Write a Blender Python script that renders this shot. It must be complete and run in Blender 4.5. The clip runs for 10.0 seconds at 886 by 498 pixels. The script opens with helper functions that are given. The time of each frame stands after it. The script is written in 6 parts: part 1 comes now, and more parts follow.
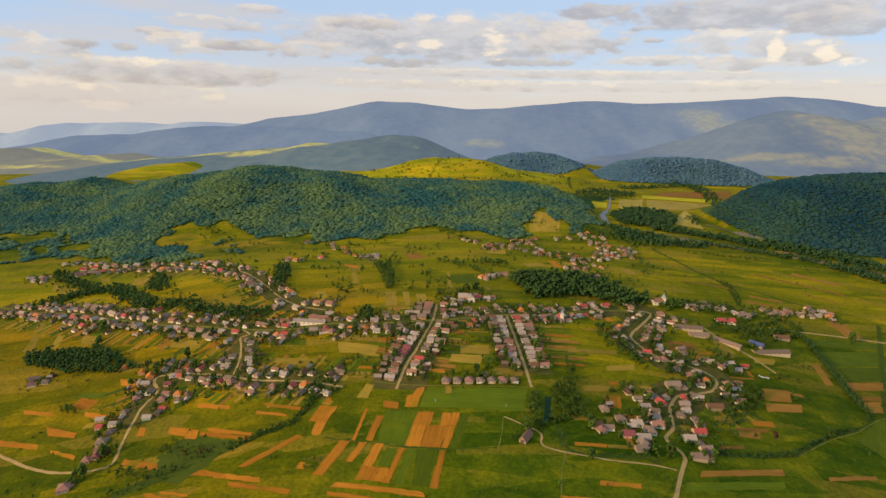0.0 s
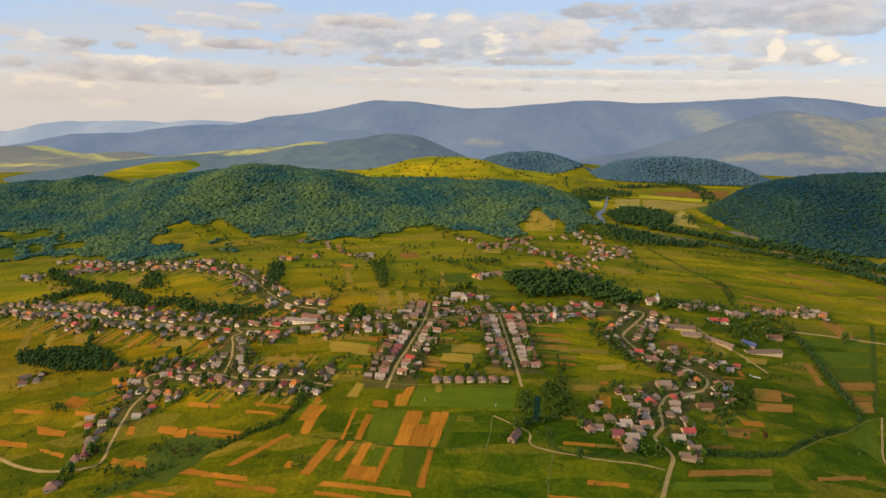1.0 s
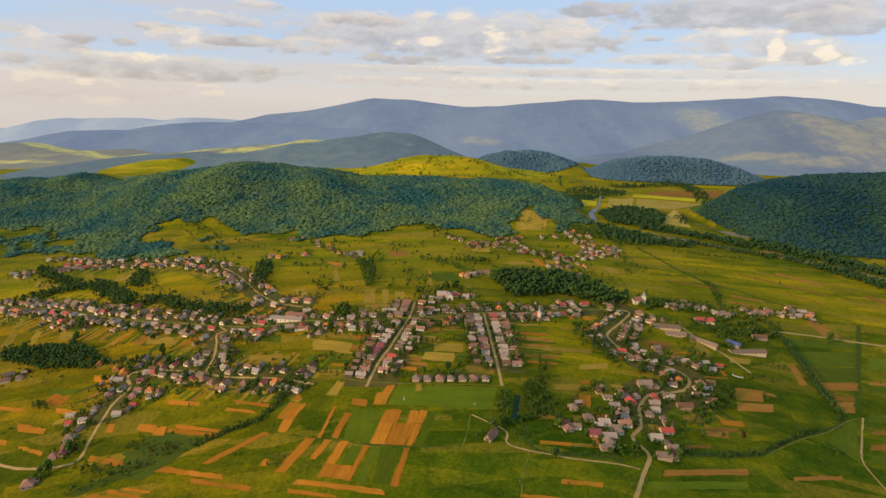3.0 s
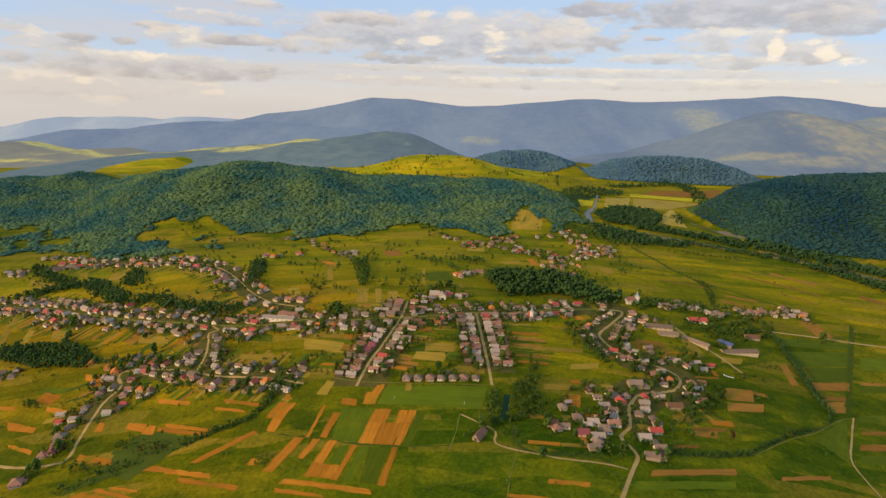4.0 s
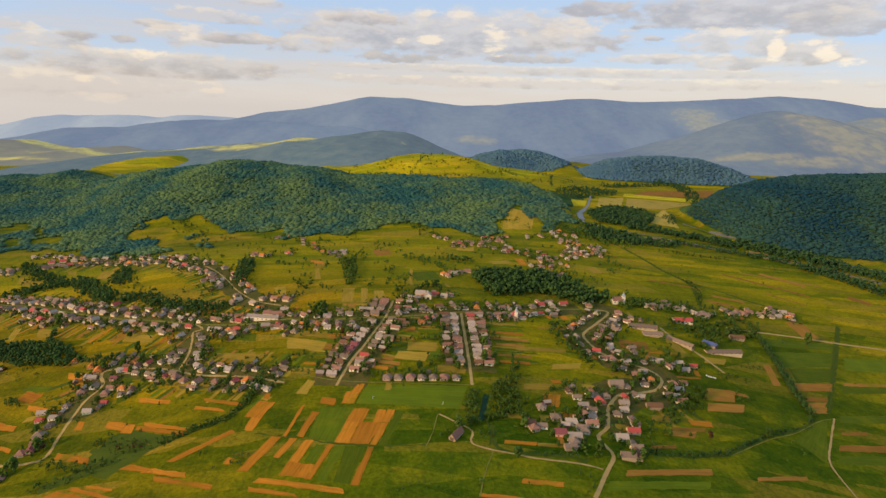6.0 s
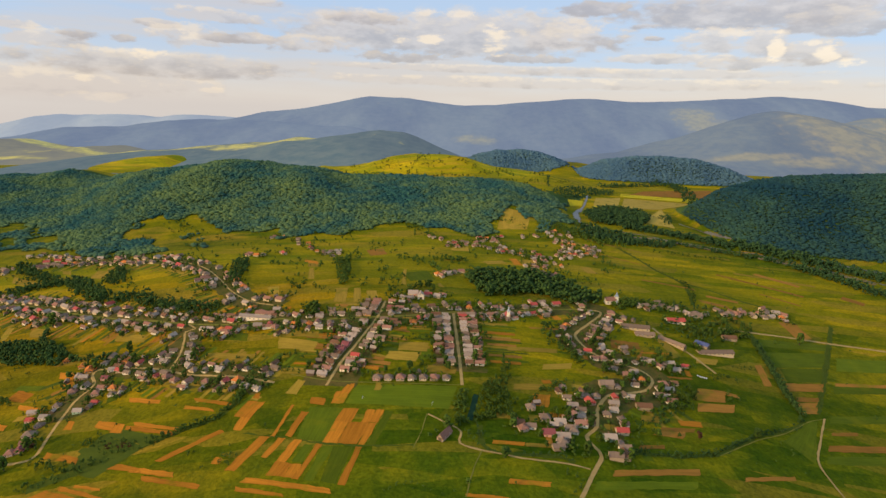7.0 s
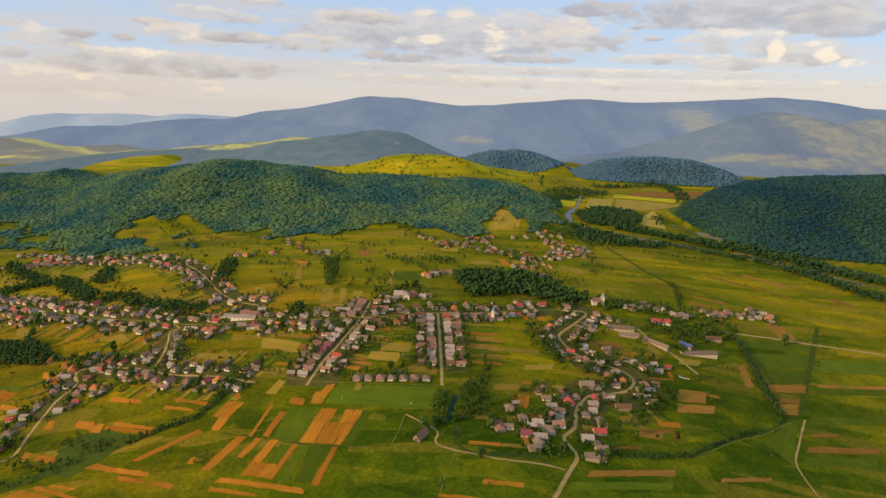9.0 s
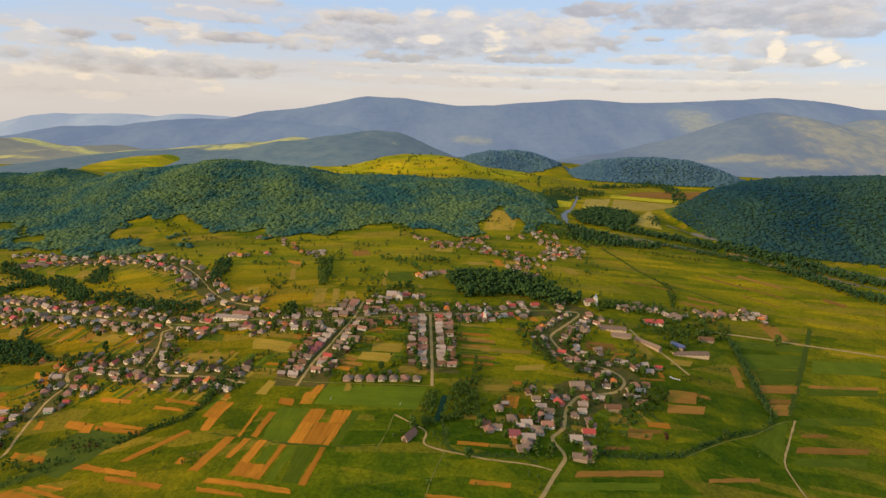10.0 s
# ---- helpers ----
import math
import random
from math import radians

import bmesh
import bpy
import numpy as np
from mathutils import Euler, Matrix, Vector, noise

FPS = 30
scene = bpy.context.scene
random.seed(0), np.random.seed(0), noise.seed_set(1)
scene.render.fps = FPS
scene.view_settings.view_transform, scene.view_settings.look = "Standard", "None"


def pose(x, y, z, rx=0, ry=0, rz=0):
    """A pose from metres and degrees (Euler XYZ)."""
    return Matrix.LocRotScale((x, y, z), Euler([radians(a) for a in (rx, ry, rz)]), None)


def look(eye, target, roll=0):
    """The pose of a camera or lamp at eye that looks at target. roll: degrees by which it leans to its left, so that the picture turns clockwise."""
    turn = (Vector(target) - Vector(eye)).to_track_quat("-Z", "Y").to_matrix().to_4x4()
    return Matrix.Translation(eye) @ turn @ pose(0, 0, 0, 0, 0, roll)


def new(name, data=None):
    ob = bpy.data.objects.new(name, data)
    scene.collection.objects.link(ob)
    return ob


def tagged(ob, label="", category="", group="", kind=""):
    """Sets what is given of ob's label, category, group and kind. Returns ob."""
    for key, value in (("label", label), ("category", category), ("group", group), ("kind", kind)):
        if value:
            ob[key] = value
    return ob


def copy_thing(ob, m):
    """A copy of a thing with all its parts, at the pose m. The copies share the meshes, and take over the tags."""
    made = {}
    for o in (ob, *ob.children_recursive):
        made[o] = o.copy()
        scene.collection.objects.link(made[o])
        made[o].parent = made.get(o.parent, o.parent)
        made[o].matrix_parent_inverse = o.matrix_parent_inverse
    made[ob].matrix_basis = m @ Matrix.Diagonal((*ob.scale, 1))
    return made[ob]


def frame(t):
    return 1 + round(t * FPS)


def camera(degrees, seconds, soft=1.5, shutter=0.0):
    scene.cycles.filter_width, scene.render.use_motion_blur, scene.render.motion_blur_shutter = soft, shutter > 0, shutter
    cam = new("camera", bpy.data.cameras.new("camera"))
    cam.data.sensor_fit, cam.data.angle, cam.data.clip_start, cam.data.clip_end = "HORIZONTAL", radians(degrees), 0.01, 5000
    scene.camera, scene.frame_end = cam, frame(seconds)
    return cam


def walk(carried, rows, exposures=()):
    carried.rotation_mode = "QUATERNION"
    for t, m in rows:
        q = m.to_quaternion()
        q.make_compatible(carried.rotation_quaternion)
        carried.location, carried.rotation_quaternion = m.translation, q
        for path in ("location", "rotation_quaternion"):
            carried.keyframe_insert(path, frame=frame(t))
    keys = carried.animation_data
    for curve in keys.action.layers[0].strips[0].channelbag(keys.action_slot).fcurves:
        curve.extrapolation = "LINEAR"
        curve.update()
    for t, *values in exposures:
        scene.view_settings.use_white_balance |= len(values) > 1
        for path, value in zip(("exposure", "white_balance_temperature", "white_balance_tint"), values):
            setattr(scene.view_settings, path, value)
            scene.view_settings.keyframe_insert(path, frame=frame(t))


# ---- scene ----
# ---- camera and its flight ----
cam = camera(80.0, 10.0)
ROWS = [  # seconds, place, yaw, pitch, roll
    (0.0, 0.81, -0.70, 228.79, 0.056, -14.134, -0.963),
    (0.5, 4.56, -0.51, 228.81, 0.048, -14.185, -1.026),
    (1.0, 8.32, -0.35, 228.86, 0.041, -14.232, -1.087),
    (1.5, 12.10, -0.22, 228.92, 0.035, -14.276, -1.145),
    (2.0, 15.89, -0.11, 229.01, 0.028, -14.318, -1.202),
    (2.5, 19.70, -0.03, 229.12, 0.023, -14.356, -1.257),
    (3.0, 23.53, 0.03, 229.25, 0.017, -14.391, -1.309),
    (3.5, 27.37, 0.06, 229.40, 0.012, -14.423, -1.360),
    (4.0, 31.23, 0.07, 229.58, 0.008, -14.452, -1.409),
    (4.5, 35.11, 0.05, 229.78, 0.004, -14.477, -1.455),
    (5.0, 39.00, 0.00, 230.00, 0.000, -14.500, -1.500),
    (5.5, 42.91, -0.07, 230.24, -0.003, -14.520, -1.543),
    (6.0, 46.83, -0.17, 230.51, -0.006, -14.536, -1.583),
    (6.5, 50.77, -0.29, 230.80, -0.009, -14.549, -1.622),
    (7.0, 54.73, -0.44, 231.10, -0.011, -14.559, -1.658),
    (7.5, 58.70, -0.62, 231.44, -0.012, -14.566, -1.693),
    (8.0, 62.69, -0.82, 231.79, -0.014, -14.570, -1.725),
    (8.5, 66.70, -1.04, 232.17, -0.014, -14.571, -1.756),
    (9.0, 70.72, -1.29, 232.57, -0.015, -14.569, -1.784),
    (9.5, 74.76, -1.57, 232.99, -0.015, -14.564, -1.811),
    (10.0, 78.81, -1.88, 233.43, -0.014, -14.555, -1.835),
]
walk(cam, [(t, pose(x, y, z, 90 + pitch, roll, yaw)) for t, x, y, z, yaw, pitch, roll in ROWS],
     [(0.0, 0.0, 7550.0, 16.0), (10.0, 0.0, 7550.0, 16.0)])

# ---- sky, sun, exposure ----
SUN_AZIMUTH, SUN_HEIGHT = radians(-122), radians(18)  # measured from straight ahead to the right


class Nodes:
    """Short hand for building node trees."""

    def __init__(self, tree):
        self.tree = tree

    def add(self, kind):
        return self.tree.nodes.new(kind)

    def link(self, a, b):
        self.tree.links.new(a, b)

    def put(self, socket, value):
        if hasattr(value, "is_linked"):
            self.link(value, socket)
        else:
            socket.default_value = value

    def math(self, op, a, b=0.0, clamp=False):
        n = self.add("ShaderNodeMath")
        n.operation, n.use_clamp = op, clamp
        self.put(n.inputs[0], a)
        self.put(n.inputs[1], b)
        return n.outputs[0]

    def mix(self, factor, a, b, how="MIX"):
        n = self.add("ShaderNodeMix")
        n.data_type, n.blend_type = "RGBA", how
        self.put(n.inputs[0], factor)
        self.put(n.inputs[6], a)
        self.put(n.inputs[7], b)
        return n.outputs[2]

    def ramp(self, value, lo, hi):
        n = self.add("ShaderNodeMapRange")
        n.interpolation_type = "SMOOTHSTEP"
        self.put(n.inputs[0], value)
        n.inputs[1].default_value, n.inputs[2].default_value = lo, hi
        return n.outputs[0]

    def noise(self, vector, scale, detail=4.0, rough=0.55):
        n = self.add("ShaderNodeTexNoise")
        n.inputs["Scale"].default_value, n.inputs["Detail"].default_value, n.inputs["Roughness"].default_value = scale, detail, rough
        self.put(n.inputs["Vector"], vector)
        return n.outputs["Fac"]

    def mapping(self, vector, scale=(1, 1, 1), turn=0.0, shift=(0, 0, 0)):
        n = self.add("ShaderNodeMapping")
        self.put(n.inputs[0], vector)
        n.inputs["Location"].default_value = shift
        n.inputs["Rotation"].default_value = (0, 0, turn)
        n.inputs["Scale"].default_value = scale
        return n.outputs[0]

    def rgb(self, r, g, b):
        n = self.add("ShaderNodeRGB")
        n.outputs[0].default_value = (r, g, b, 1)
        return n.outputs[0]


def build_sky():
    world = bpy.data.worlds.new("evening_sky")
    scene.world = world
    world.use_nodes = True
    world.node_tree.nodes.clear()
    n = Nodes(world.node_tree)
    sky = n.add("ShaderNodeTexSky")
    sky.sky_type, sky.sun_disc, sky.sun_elevation, sky.sun_rotation = "NISHITA", False, SUN_HEIGHT, SUN_AZIMUTH
    sky.altitude, sky.air_density, sky.dust_density = 300, 1.0, 1.5
    way = n.add("ShaderNodeTexCoord").outputs["Generated"]
    split = n.add("ShaderNodeSeparateXYZ")
    n.link(way, split.inputs[0])
    up = split.outputs[2]
    side = n.math("ARCTAN2", split.outputs[0], split.outputs[1])
    flat = n.add("ShaderNodeCombineXYZ")
    n.link(side, flat.inputs[0])
    n.link(up, flat.inputs[1])
    # the open sky, paler towards the horizon
    low = n.ramp(up, 0.115, 0.01)
    tone = n.mix(low, n.rgb(*SKY_BLUE), n.rgb(*SKY_LOW))
    # three sizes of billow for all clouds
    broad = n.math("SUBTRACT", n.noise(n.mapping(flat.outputs[0], (8, 27, 1), 0, (5, 1, 3)), 1.0, 5, 0.55), 0.5)
    puff = n.math("SUBTRACT", n.noise(n.mapping(flat.outputs[0], (26, 62, 1), 0, (1.7, 4, 0)), 1.0, 6, 0.62), 0.5)
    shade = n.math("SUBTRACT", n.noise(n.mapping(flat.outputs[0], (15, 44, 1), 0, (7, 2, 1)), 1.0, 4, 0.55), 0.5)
    rag = n.math("ADD", n.math("MULTIPLY", broad, 4.0), n.math("MULTIPLY", puff, 4.5))
    # a thin broken layer over the whole sky
    layer = n.noise(n.mapping(flat.outputs[0], (2.0, 17, 1), 0, (2.3, 0.4, 0)), 1.0, 5, 0.5)
    tone = n.mix(n.math("MULTIPLY", n.ramp(n.math("SUBTRACT", layer, n.math("MULTIPLY", up, 0.9)), 0.34, 0.56), 0.7), tone, n.rgb(*CLOUD_THIN))
    solid = n.math("MULTIPLY", rag, 0.45)
    ragged, billow, mottle, wisp = n.math("MULTIPLY", rag, 0.85), n.math("MULTIPLY", puff, 6.0), n.math("MULTIPLY", n.math("ADD", shade, puff), 1.8), n.math("MULTIPLY", rag, 1.5)
    thin, grey, lit = n.rgb(*CLOUD_THIN), n.rgb(*CLOUD_GREY), n.rgb(*CLOUD_LIT)
    # banks: pale rounded heads above, grey flat bellies below
    for azimuth, height, wide, tall, dark in BANKS:
        u = n.math("DIVIDE", n.math("SUBTRACT", side, azimuth), wide)
        v = n.math("DIVIDE", n.math("SUBTRACT", up, height), tall)
        under = n.math("MINIMUM", v, 0.0)
        r = n.math("ADD", n.math("MULTIPLY", u, u), n.math("ADD", n.math("MULTIPLY", v, v), n.math("MULTIPLY", n.math("MULTIPLY", under, under), 0.7)))
        mask = n.ramp(n.math("ADD", n.math("SUBTRACT", 1.15, n.math("MULTIPLY", r, 0.85)), solid if wide > 0.14 else ragged), -0.2, 0.7)
        depth = n.math("ADD", n.math("SUBTRACT", dark, n.math("MULTIPLY", v, 0.22)), mottle)
        body = n.mix(n.ramp(depth, 0.0, 0.9), thin, grey)
        edge = n.ramp(n.math("ADD", v, billow), 0.1, 1.3)
        body = n.mix(n.math("MULTIPLY", edge, 0.55 * (1.0 - 0.8 * dark)), body, lit)
        tone = n.mix(n.math("MULTIPLY", mask, 0.72 + 0.22 * dark), tone, body)
    for azimuth, height, wide, tall, bright in HEADS:
        u = n.math("DIVIDE", n.math("SUBTRACT", side, azimuth), wide)
        v = n.math("DIVIDE", n.math("SUBTRACT", up, height), tall)
        r = n.math("ADD", n.math("MULTIPLY", u, u), n.math("MULTIPLY", v, v))
        tone = n.mix(n.math("MULTIPLY", n.ramp(n.math("ADD", n.math("SUBTRACT", 1.0, r), wisp), -0.3, 1.1), bright), tone, lit)
    both = n.mix(n.math("MULTIPLY", n.ramp(up, 0.05, -0.01), 0.6), tone, n.rgb(*SKY_LOW))
    seen = n.add("ShaderNodeBackground")
    n.link(both, seen.inputs[0])
    seen.inputs[1].default_value = 0.82
    blue = n.add("ShaderNodeBackground")
    n.link(sky.outputs[0], blue.inputs[0])
    blue.inputs[1].default_value = 0.03
    add = n.add("ShaderNodeAddShader")
    n.link(seen.outputs[0], add.inputs[0])
    n.link(blue.outputs[0], add.inputs[1])
    n.link(add.outputs[0], n.add("ShaderNodeOutputWorld").inputs[0])


# colours of the open sky and of the clouds
SKY_BLUE, SKY_LOW = (0.43, 0.66, 1.00), (0.70, 0.73, 0.765)
CLOUD_THIN, CLOUD_GREY, CLOUD_LIT = (0.645, 0.645, 0.68), (0.40, 0.405, 0.47), (1.04, 0.95, 0.78)
# cloud banks: azimuth, height, half width, half height, darkness
BANKS = [
    (-0.597, 0.0257, 0.204, 0.0258, 0.05), (-0.653, 0.1019, 0.026, 0.0088, 0.10), (-0.604, 0.0851, 0.068, 0.0139, 0.10), (-0.568, 0.0937, 0.036, 0.0087, 0.60),
    (-0.523, 0.0945, 0.021, 0.0081, 0.50), (-0.468, 0.1202, 0.027, 0.0065, 0.60), (-0.385, 0.1397, 0.075, 0.0108, 0.05), (-0.422, 0.1016, 0.065, 0.0186, 0.10),
    (-0.377, 0.1057, 0.033, 0.0086, 0.65), (-0.324, 0.1083, 0.042, 0.0096, 0.55), (-0.474, 0.0591, 0.196, 0.0212, 0.42), (-0.305, 0.1644, 0.038, 0.0075, 0.20),
    (0.216, 0.0533, 0.428, 0.0104, 0.05), (0.065, 0.0755, 0.253, 0.0076, 0.20), (0.355, 0.0712, 0.240, 0.0081, 0.15), (0.013, 0.1286, 0.290, 0.0412, 0.36),
    (-0.253, 0.1036, 0.069, 0.0152, 0.35), (-0.119, 0.1495, 0.061, 0.0106, 0.50), (-0.067, 0.0910, 0.086, 0.0104, 0.60), (0.134, 0.0937, 0.074, 0.0084, 0.55),
    (0.229, 0.1272, 0.084, 0.0230, 0.30), (0.253, 0.1731, 0.048, 0.0118, 0.75), (0.492, 0.1602, 0.185, 0.0279, 0.62), (0.616, 0.1391, 0.075, 0.0191, 0.55),
    (0.357, 0.1267, 0.016, 0.0043, 0.65), (0.338, 0.1450, 0.023, 0.0051, 0.50), (0.439, 0.1189, 0.050, 0.0183, 0.15), (0.396, 0.0941, 0.107, 0.0078, 0.30),
    (0.511, 0.0864, 0.088, 0.0099, 0.35), (0.515, 0.1133, 0.031, 0.0209, 0.25), (0.583, 0.0983, 0.042, 0.0188, 0.45),
]
# sunlit heads: the same, with their brightness
HEADS = [
    (0.093, 0.1210, 0.024, 0.0236, 0.70), (-0.079, 0.1213, 0.022, 0.0100, 0.70), (-0.030, 0.1247, 0.025, 0.0100, 0.70), (-0.020, 0.1654, 0.094, 0.0062, 0.45),
    (0.533, 0.1030, 0.010, 0.0241, 0.70), (0.600, 0.1000, 0.014, 0.0139, 0.70), (0.626, 0.0853, 0.016, 0.0062, 0.70), (0.579, 0.1140, 0.012, 0.0039, 0.50),
    (-0.482, 0.0788, 0.026, 0.0109, 0.50), (-0.534, 0.0783, 0.086, 0.0049, 0.35), (-0.567, 0.0089, 0.046, 0.0084, 0.45), (-0.402, 0.0239, 0.029, 0.0045, 0.40),
    (-0.430, 0.1044, 0.024, 0.0084, 0.40), (-0.575, 0.0325, 0.021, 0.0049, 0.40), (0.470, 0.1294, 0.019, 0.0114, 0.30),
]
build_sky()
sun = new("sun", bpy.data.lights.new("sun", "SUN"))
sun.data.energy, sun.data.angle, sun.data.color = 3.3, radians(6.0), (1.0, 0.785, 0.475)
sun.matrix_world = look((0, 0, 0), (-math.sin(SUN_AZIMUTH) * math.cos(SUN_HEIGHT), -math.cos(SUN_AZIMUTH) * math.cos(SUN_HEIGHT), -math.sin(SUN_HEIGHT)))


# ---- materials ----
GRASS, GRASS_DEEP, GRASS_YELLOW = (0.150, 0.147, 0.006), (0.058, 0.088, 0.006), (0.280, 0.235, 0.008)


def material(name, colour, second=None, rough=0.85, scale=1.0, spread=0.5, bump=0.0, metal=0.0, per_piece=0.0, stretch=(1, 1, 1), grain=8.0, rows=0.0, islands=0.0):
    """A surface of two mixed tones with fine grain, stains and relief; scale in patches a metre."""
    m = bpy.data.materials.new(name)
    m.use_nodes = True
    m.node_tree.nodes.clear()
    n = Nodes(m.node_tree)
    place = n.add("ShaderNodeTexCoord").outputs["Object"]
    wide = n.noise(n.mapping(place, stretch), scale, 4, 0.6)
    tight = n.noise(place, scale * grain, 3, 0.6)
    second = second or tuple(c * 0.6 for c in colour)
    blend = n.ramp(n.math("ADD", n.math("MULTIPLY", wide, 0.7), n.math("MULTIPLY", tight, 0.3)), 0.5 - spread / 2, 0.5 + spread / 2)
    tone = n.mix(blend, n.rgb(*colour), n.rgb(*second))
    if rows:  # furrows and drill rows along the parcel
        along = n.add("ShaderNodeUVMap").outputs[0]
        streak = n.noise(n.mapping(along, (0.02, 0.55, 1)), 1.0, 3, 0.7)
        line = n.mix(n.ramp(streak, 0.36, 0.64), n.rgb(1 - rows, 1 - rows * 0.9, 1 - rows), n.rgb(1 + rows, 1 + rows, 1 + rows * 0.8))
        tone = n.mix(1.0, tone, line, "MULTIPLY")
        worn = n.ramp(n.noise(n.mapping(place, (1, 1, 1), 0, (31, 7, 0)), 0.045, 4, 0.6), 0.54, 0.70)
        tone = n.mix(n.math("MULTIPLY", worn, 0.65), tone, n.rgb(*GRASS))
    if islands:  # every crown a shade of its own
        own = n.add("ShaderNodeNewGeometry").outputs["Random Per Island"]
        tone = n.mix(1.0, tone, n.mix(own, n.rgb(1 - islands, 1 - islands * 0.8, 1 - islands * 0.6), n.rgb(1 + islands, 1 + islands * 0.8, 1 + islands * 0.3)), "MULTIPLY")
    if per_piece:
        info = n.add("ShaderNodeObjectInfo").outputs["Random"]
        hsv = n.add("ShaderNodeHueSaturation")
        n.link(tone, hsv.inputs["Color"])
        n.link(n.math("ADD", n.math("MULTIPLY", info, per_piece), 1 - per_piece / 2), hsv.inputs["Value"])
        tone = hsv.outputs[0]
    bsdf = n.add("ShaderNodeBsdfPrincipled")
    n.link(tone, bsdf.inputs["Base Color"])
    bsdf.inputs["Roughness"].default_value, bsdf.inputs["Metallic"].default_value = rough, metal
    bsdf.inputs["Specular IOR Level"].default_value = 0.25 if rough < 0.8 else 0.06
    if bump:
        b = n.add("ShaderNodeBump")
        b.inputs["Strength"].default_value, b.inputs["Distance"].default_value = bump, 0.3
        n.link(tight, b.inputs["Height"])
        n.link(b.outputs[0], bsdf.inputs["Normal"])
    n.link(bsdf.outputs[0], n.add("ShaderNodeOutputMaterial").inputs[0])
    return m


def ground_material():
    """Meadow with strip parcels and worn patches; forest floor where the cover attribute says so."""
    m = bpy.data.materials.new("meadow_ground")
    m.use_nodes = True
    m.node_tree.nodes.clear()
    n = Nodes(m.node_tree)
    place = n.add("ShaderNodeTexCoord").outputs["Object"]
    wooded, sere_sunlit = n.add("ShaderNodeAttribute"), n.add("ShaderNodeAttribute")
    wooded.attribute_name, sere_sunlit.attribute_name = "cover", "dry_sunlit"
    cover, dry_sunlit = wooded.outputs["Fac"], sere_sunlit.outputs["Fac"]
    big = n.noise(place, 0.006, 5, 0.6)
    mid = n.noise(place, 0.035, 5, 0.65)
    fine = n.noise(place, 0.35, 4, 0.7)
    grass = n.mix(n.ramp(mid, 0.35, 0.68), n.rgb(*GRASS_DEEP), n.rgb(*GRASS))
    grass = n.mix(n.math("MULTIPLY", n.ramp(big, 0.46, 0.66), 0.55), grass, n.rgb(*GRASS_YELLOW))
    # the western pastures are drier and browner
    split = n.add("ShaderNodeSeparateXYZ")
    n.link(place, split.inputs[0])
    west = n.ramp(n.math("ADD", split.outputs[0], n.math("MULTIPLY", n.math("SUBTRACT", big, 0.5), 300)), 140, -160)
    grass = n.mix(dry_sunlit, grass, n.mix(n.math("MULTIPLY", west, n.ramp(split.outputs[1], 760, 560)), n.rgb(*GRASS_YELLOW), n.rgb(0.235, 0.152, 0.006)))
    rich = n.add("ShaderNodeAttribute")
    rich.attribute_name = "lush"
    grass = n.mix(n.math("MULTIPLY", rich.outputs["Fac"], 0.75), grass, n.mix(n.ramp(mid, 0.35, 0.68), n.rgb(0.058, 0.102, 0.006), n.rgb(0.112, 0.142, 0.007)))
    # sunlight on the meadows of the open hills, painted as golden grass
    sun_patch = n.add("ShaderNodeAttribute")
    sun_patch.attribute_name = "sunlit_hay"
    grass = n.mix(sun_patch.outputs["Fac"], grass, n.mix(n.ramp(mid, 0.3, 0.7), n.rgb(0.44, 0.36, 0.012), n.rgb(0.33, 0.29, 0.012)))
    slope = n.math("MULTIPLY", n.ramp(split.outputs[1], 560, 640), n.ramp(split.outputs[0], 330, 260))
    # parcels: long narrow strips, each a shade of its own
    for turn, wide, long, amount, up in ((0.10, 0.075, 0.012, 0.6, 0), (-0.35, 0.045, 0.009, 0.48, 0), (1.45, 0.045, 0.010, 0.6, 1)):
        cell = n.add("ShaderNodeTexVoronoi")
        cell.inputs["Scale"].default_value = 1.0
        cell.inputs["Randomness"].default_value = 0.65
        n.link(n.mapping(place, (long, wide, 0), turn), cell.inputs["Vector"])
        sep = n.add("ShaderNodeSeparateColor")
        n.link(cell.outputs["Color"], sep.inputs[0])
        shade = n.mix(sep.outputs[0], n.rgb(0.40, 0.62, 0.35), n.rgb(1.6, 1.25, 1.1))
        here = n.math("MULTIPLY", amount, n.math("ADD", 0.35, n.math("MULTIPLY", slope, 0.65)) if up else n.math("SUBTRACT", 1.0, n.math("MULTIPLY", slope, 0.75)))
        grass = n.mix(here, grass, n.mix(1.0, grass, shade, "MULTIPLY"))
        grass = n.mix(n.math("MULTIPLY", n.ramp(sep.outputs[1], 0.90, 0.94), 0.4), grass, n.rgb(0.30, 0.19, 0.025))
    tuft = n.noise(place, 0.13, 4, 0.7)
    grass = n.mix(n.math("MULTIPLY", n.ramp(tuft, 0.56, 0.68), 0.4), grass, n.rgb(0.04, 0.07, 0.008))
    grass = n.mix(0.7, grass, n.mix(1.0, grass, n.mix(n.ramp(fine, 0.3, 0.7), n.rgb(0.6, 0.66, 0.5), n.rgb(1.35, 1.3, 1.2)), "MULTIPLY"))
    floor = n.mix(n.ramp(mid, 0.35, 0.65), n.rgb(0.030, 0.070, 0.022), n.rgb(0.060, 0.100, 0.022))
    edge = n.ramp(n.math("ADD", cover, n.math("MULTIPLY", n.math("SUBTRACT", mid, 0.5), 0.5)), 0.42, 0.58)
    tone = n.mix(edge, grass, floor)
    bsdf = n.add("ShaderNodeBsdfPrincipled")
    n.link(tone, bsdf.inputs["Base Color"])
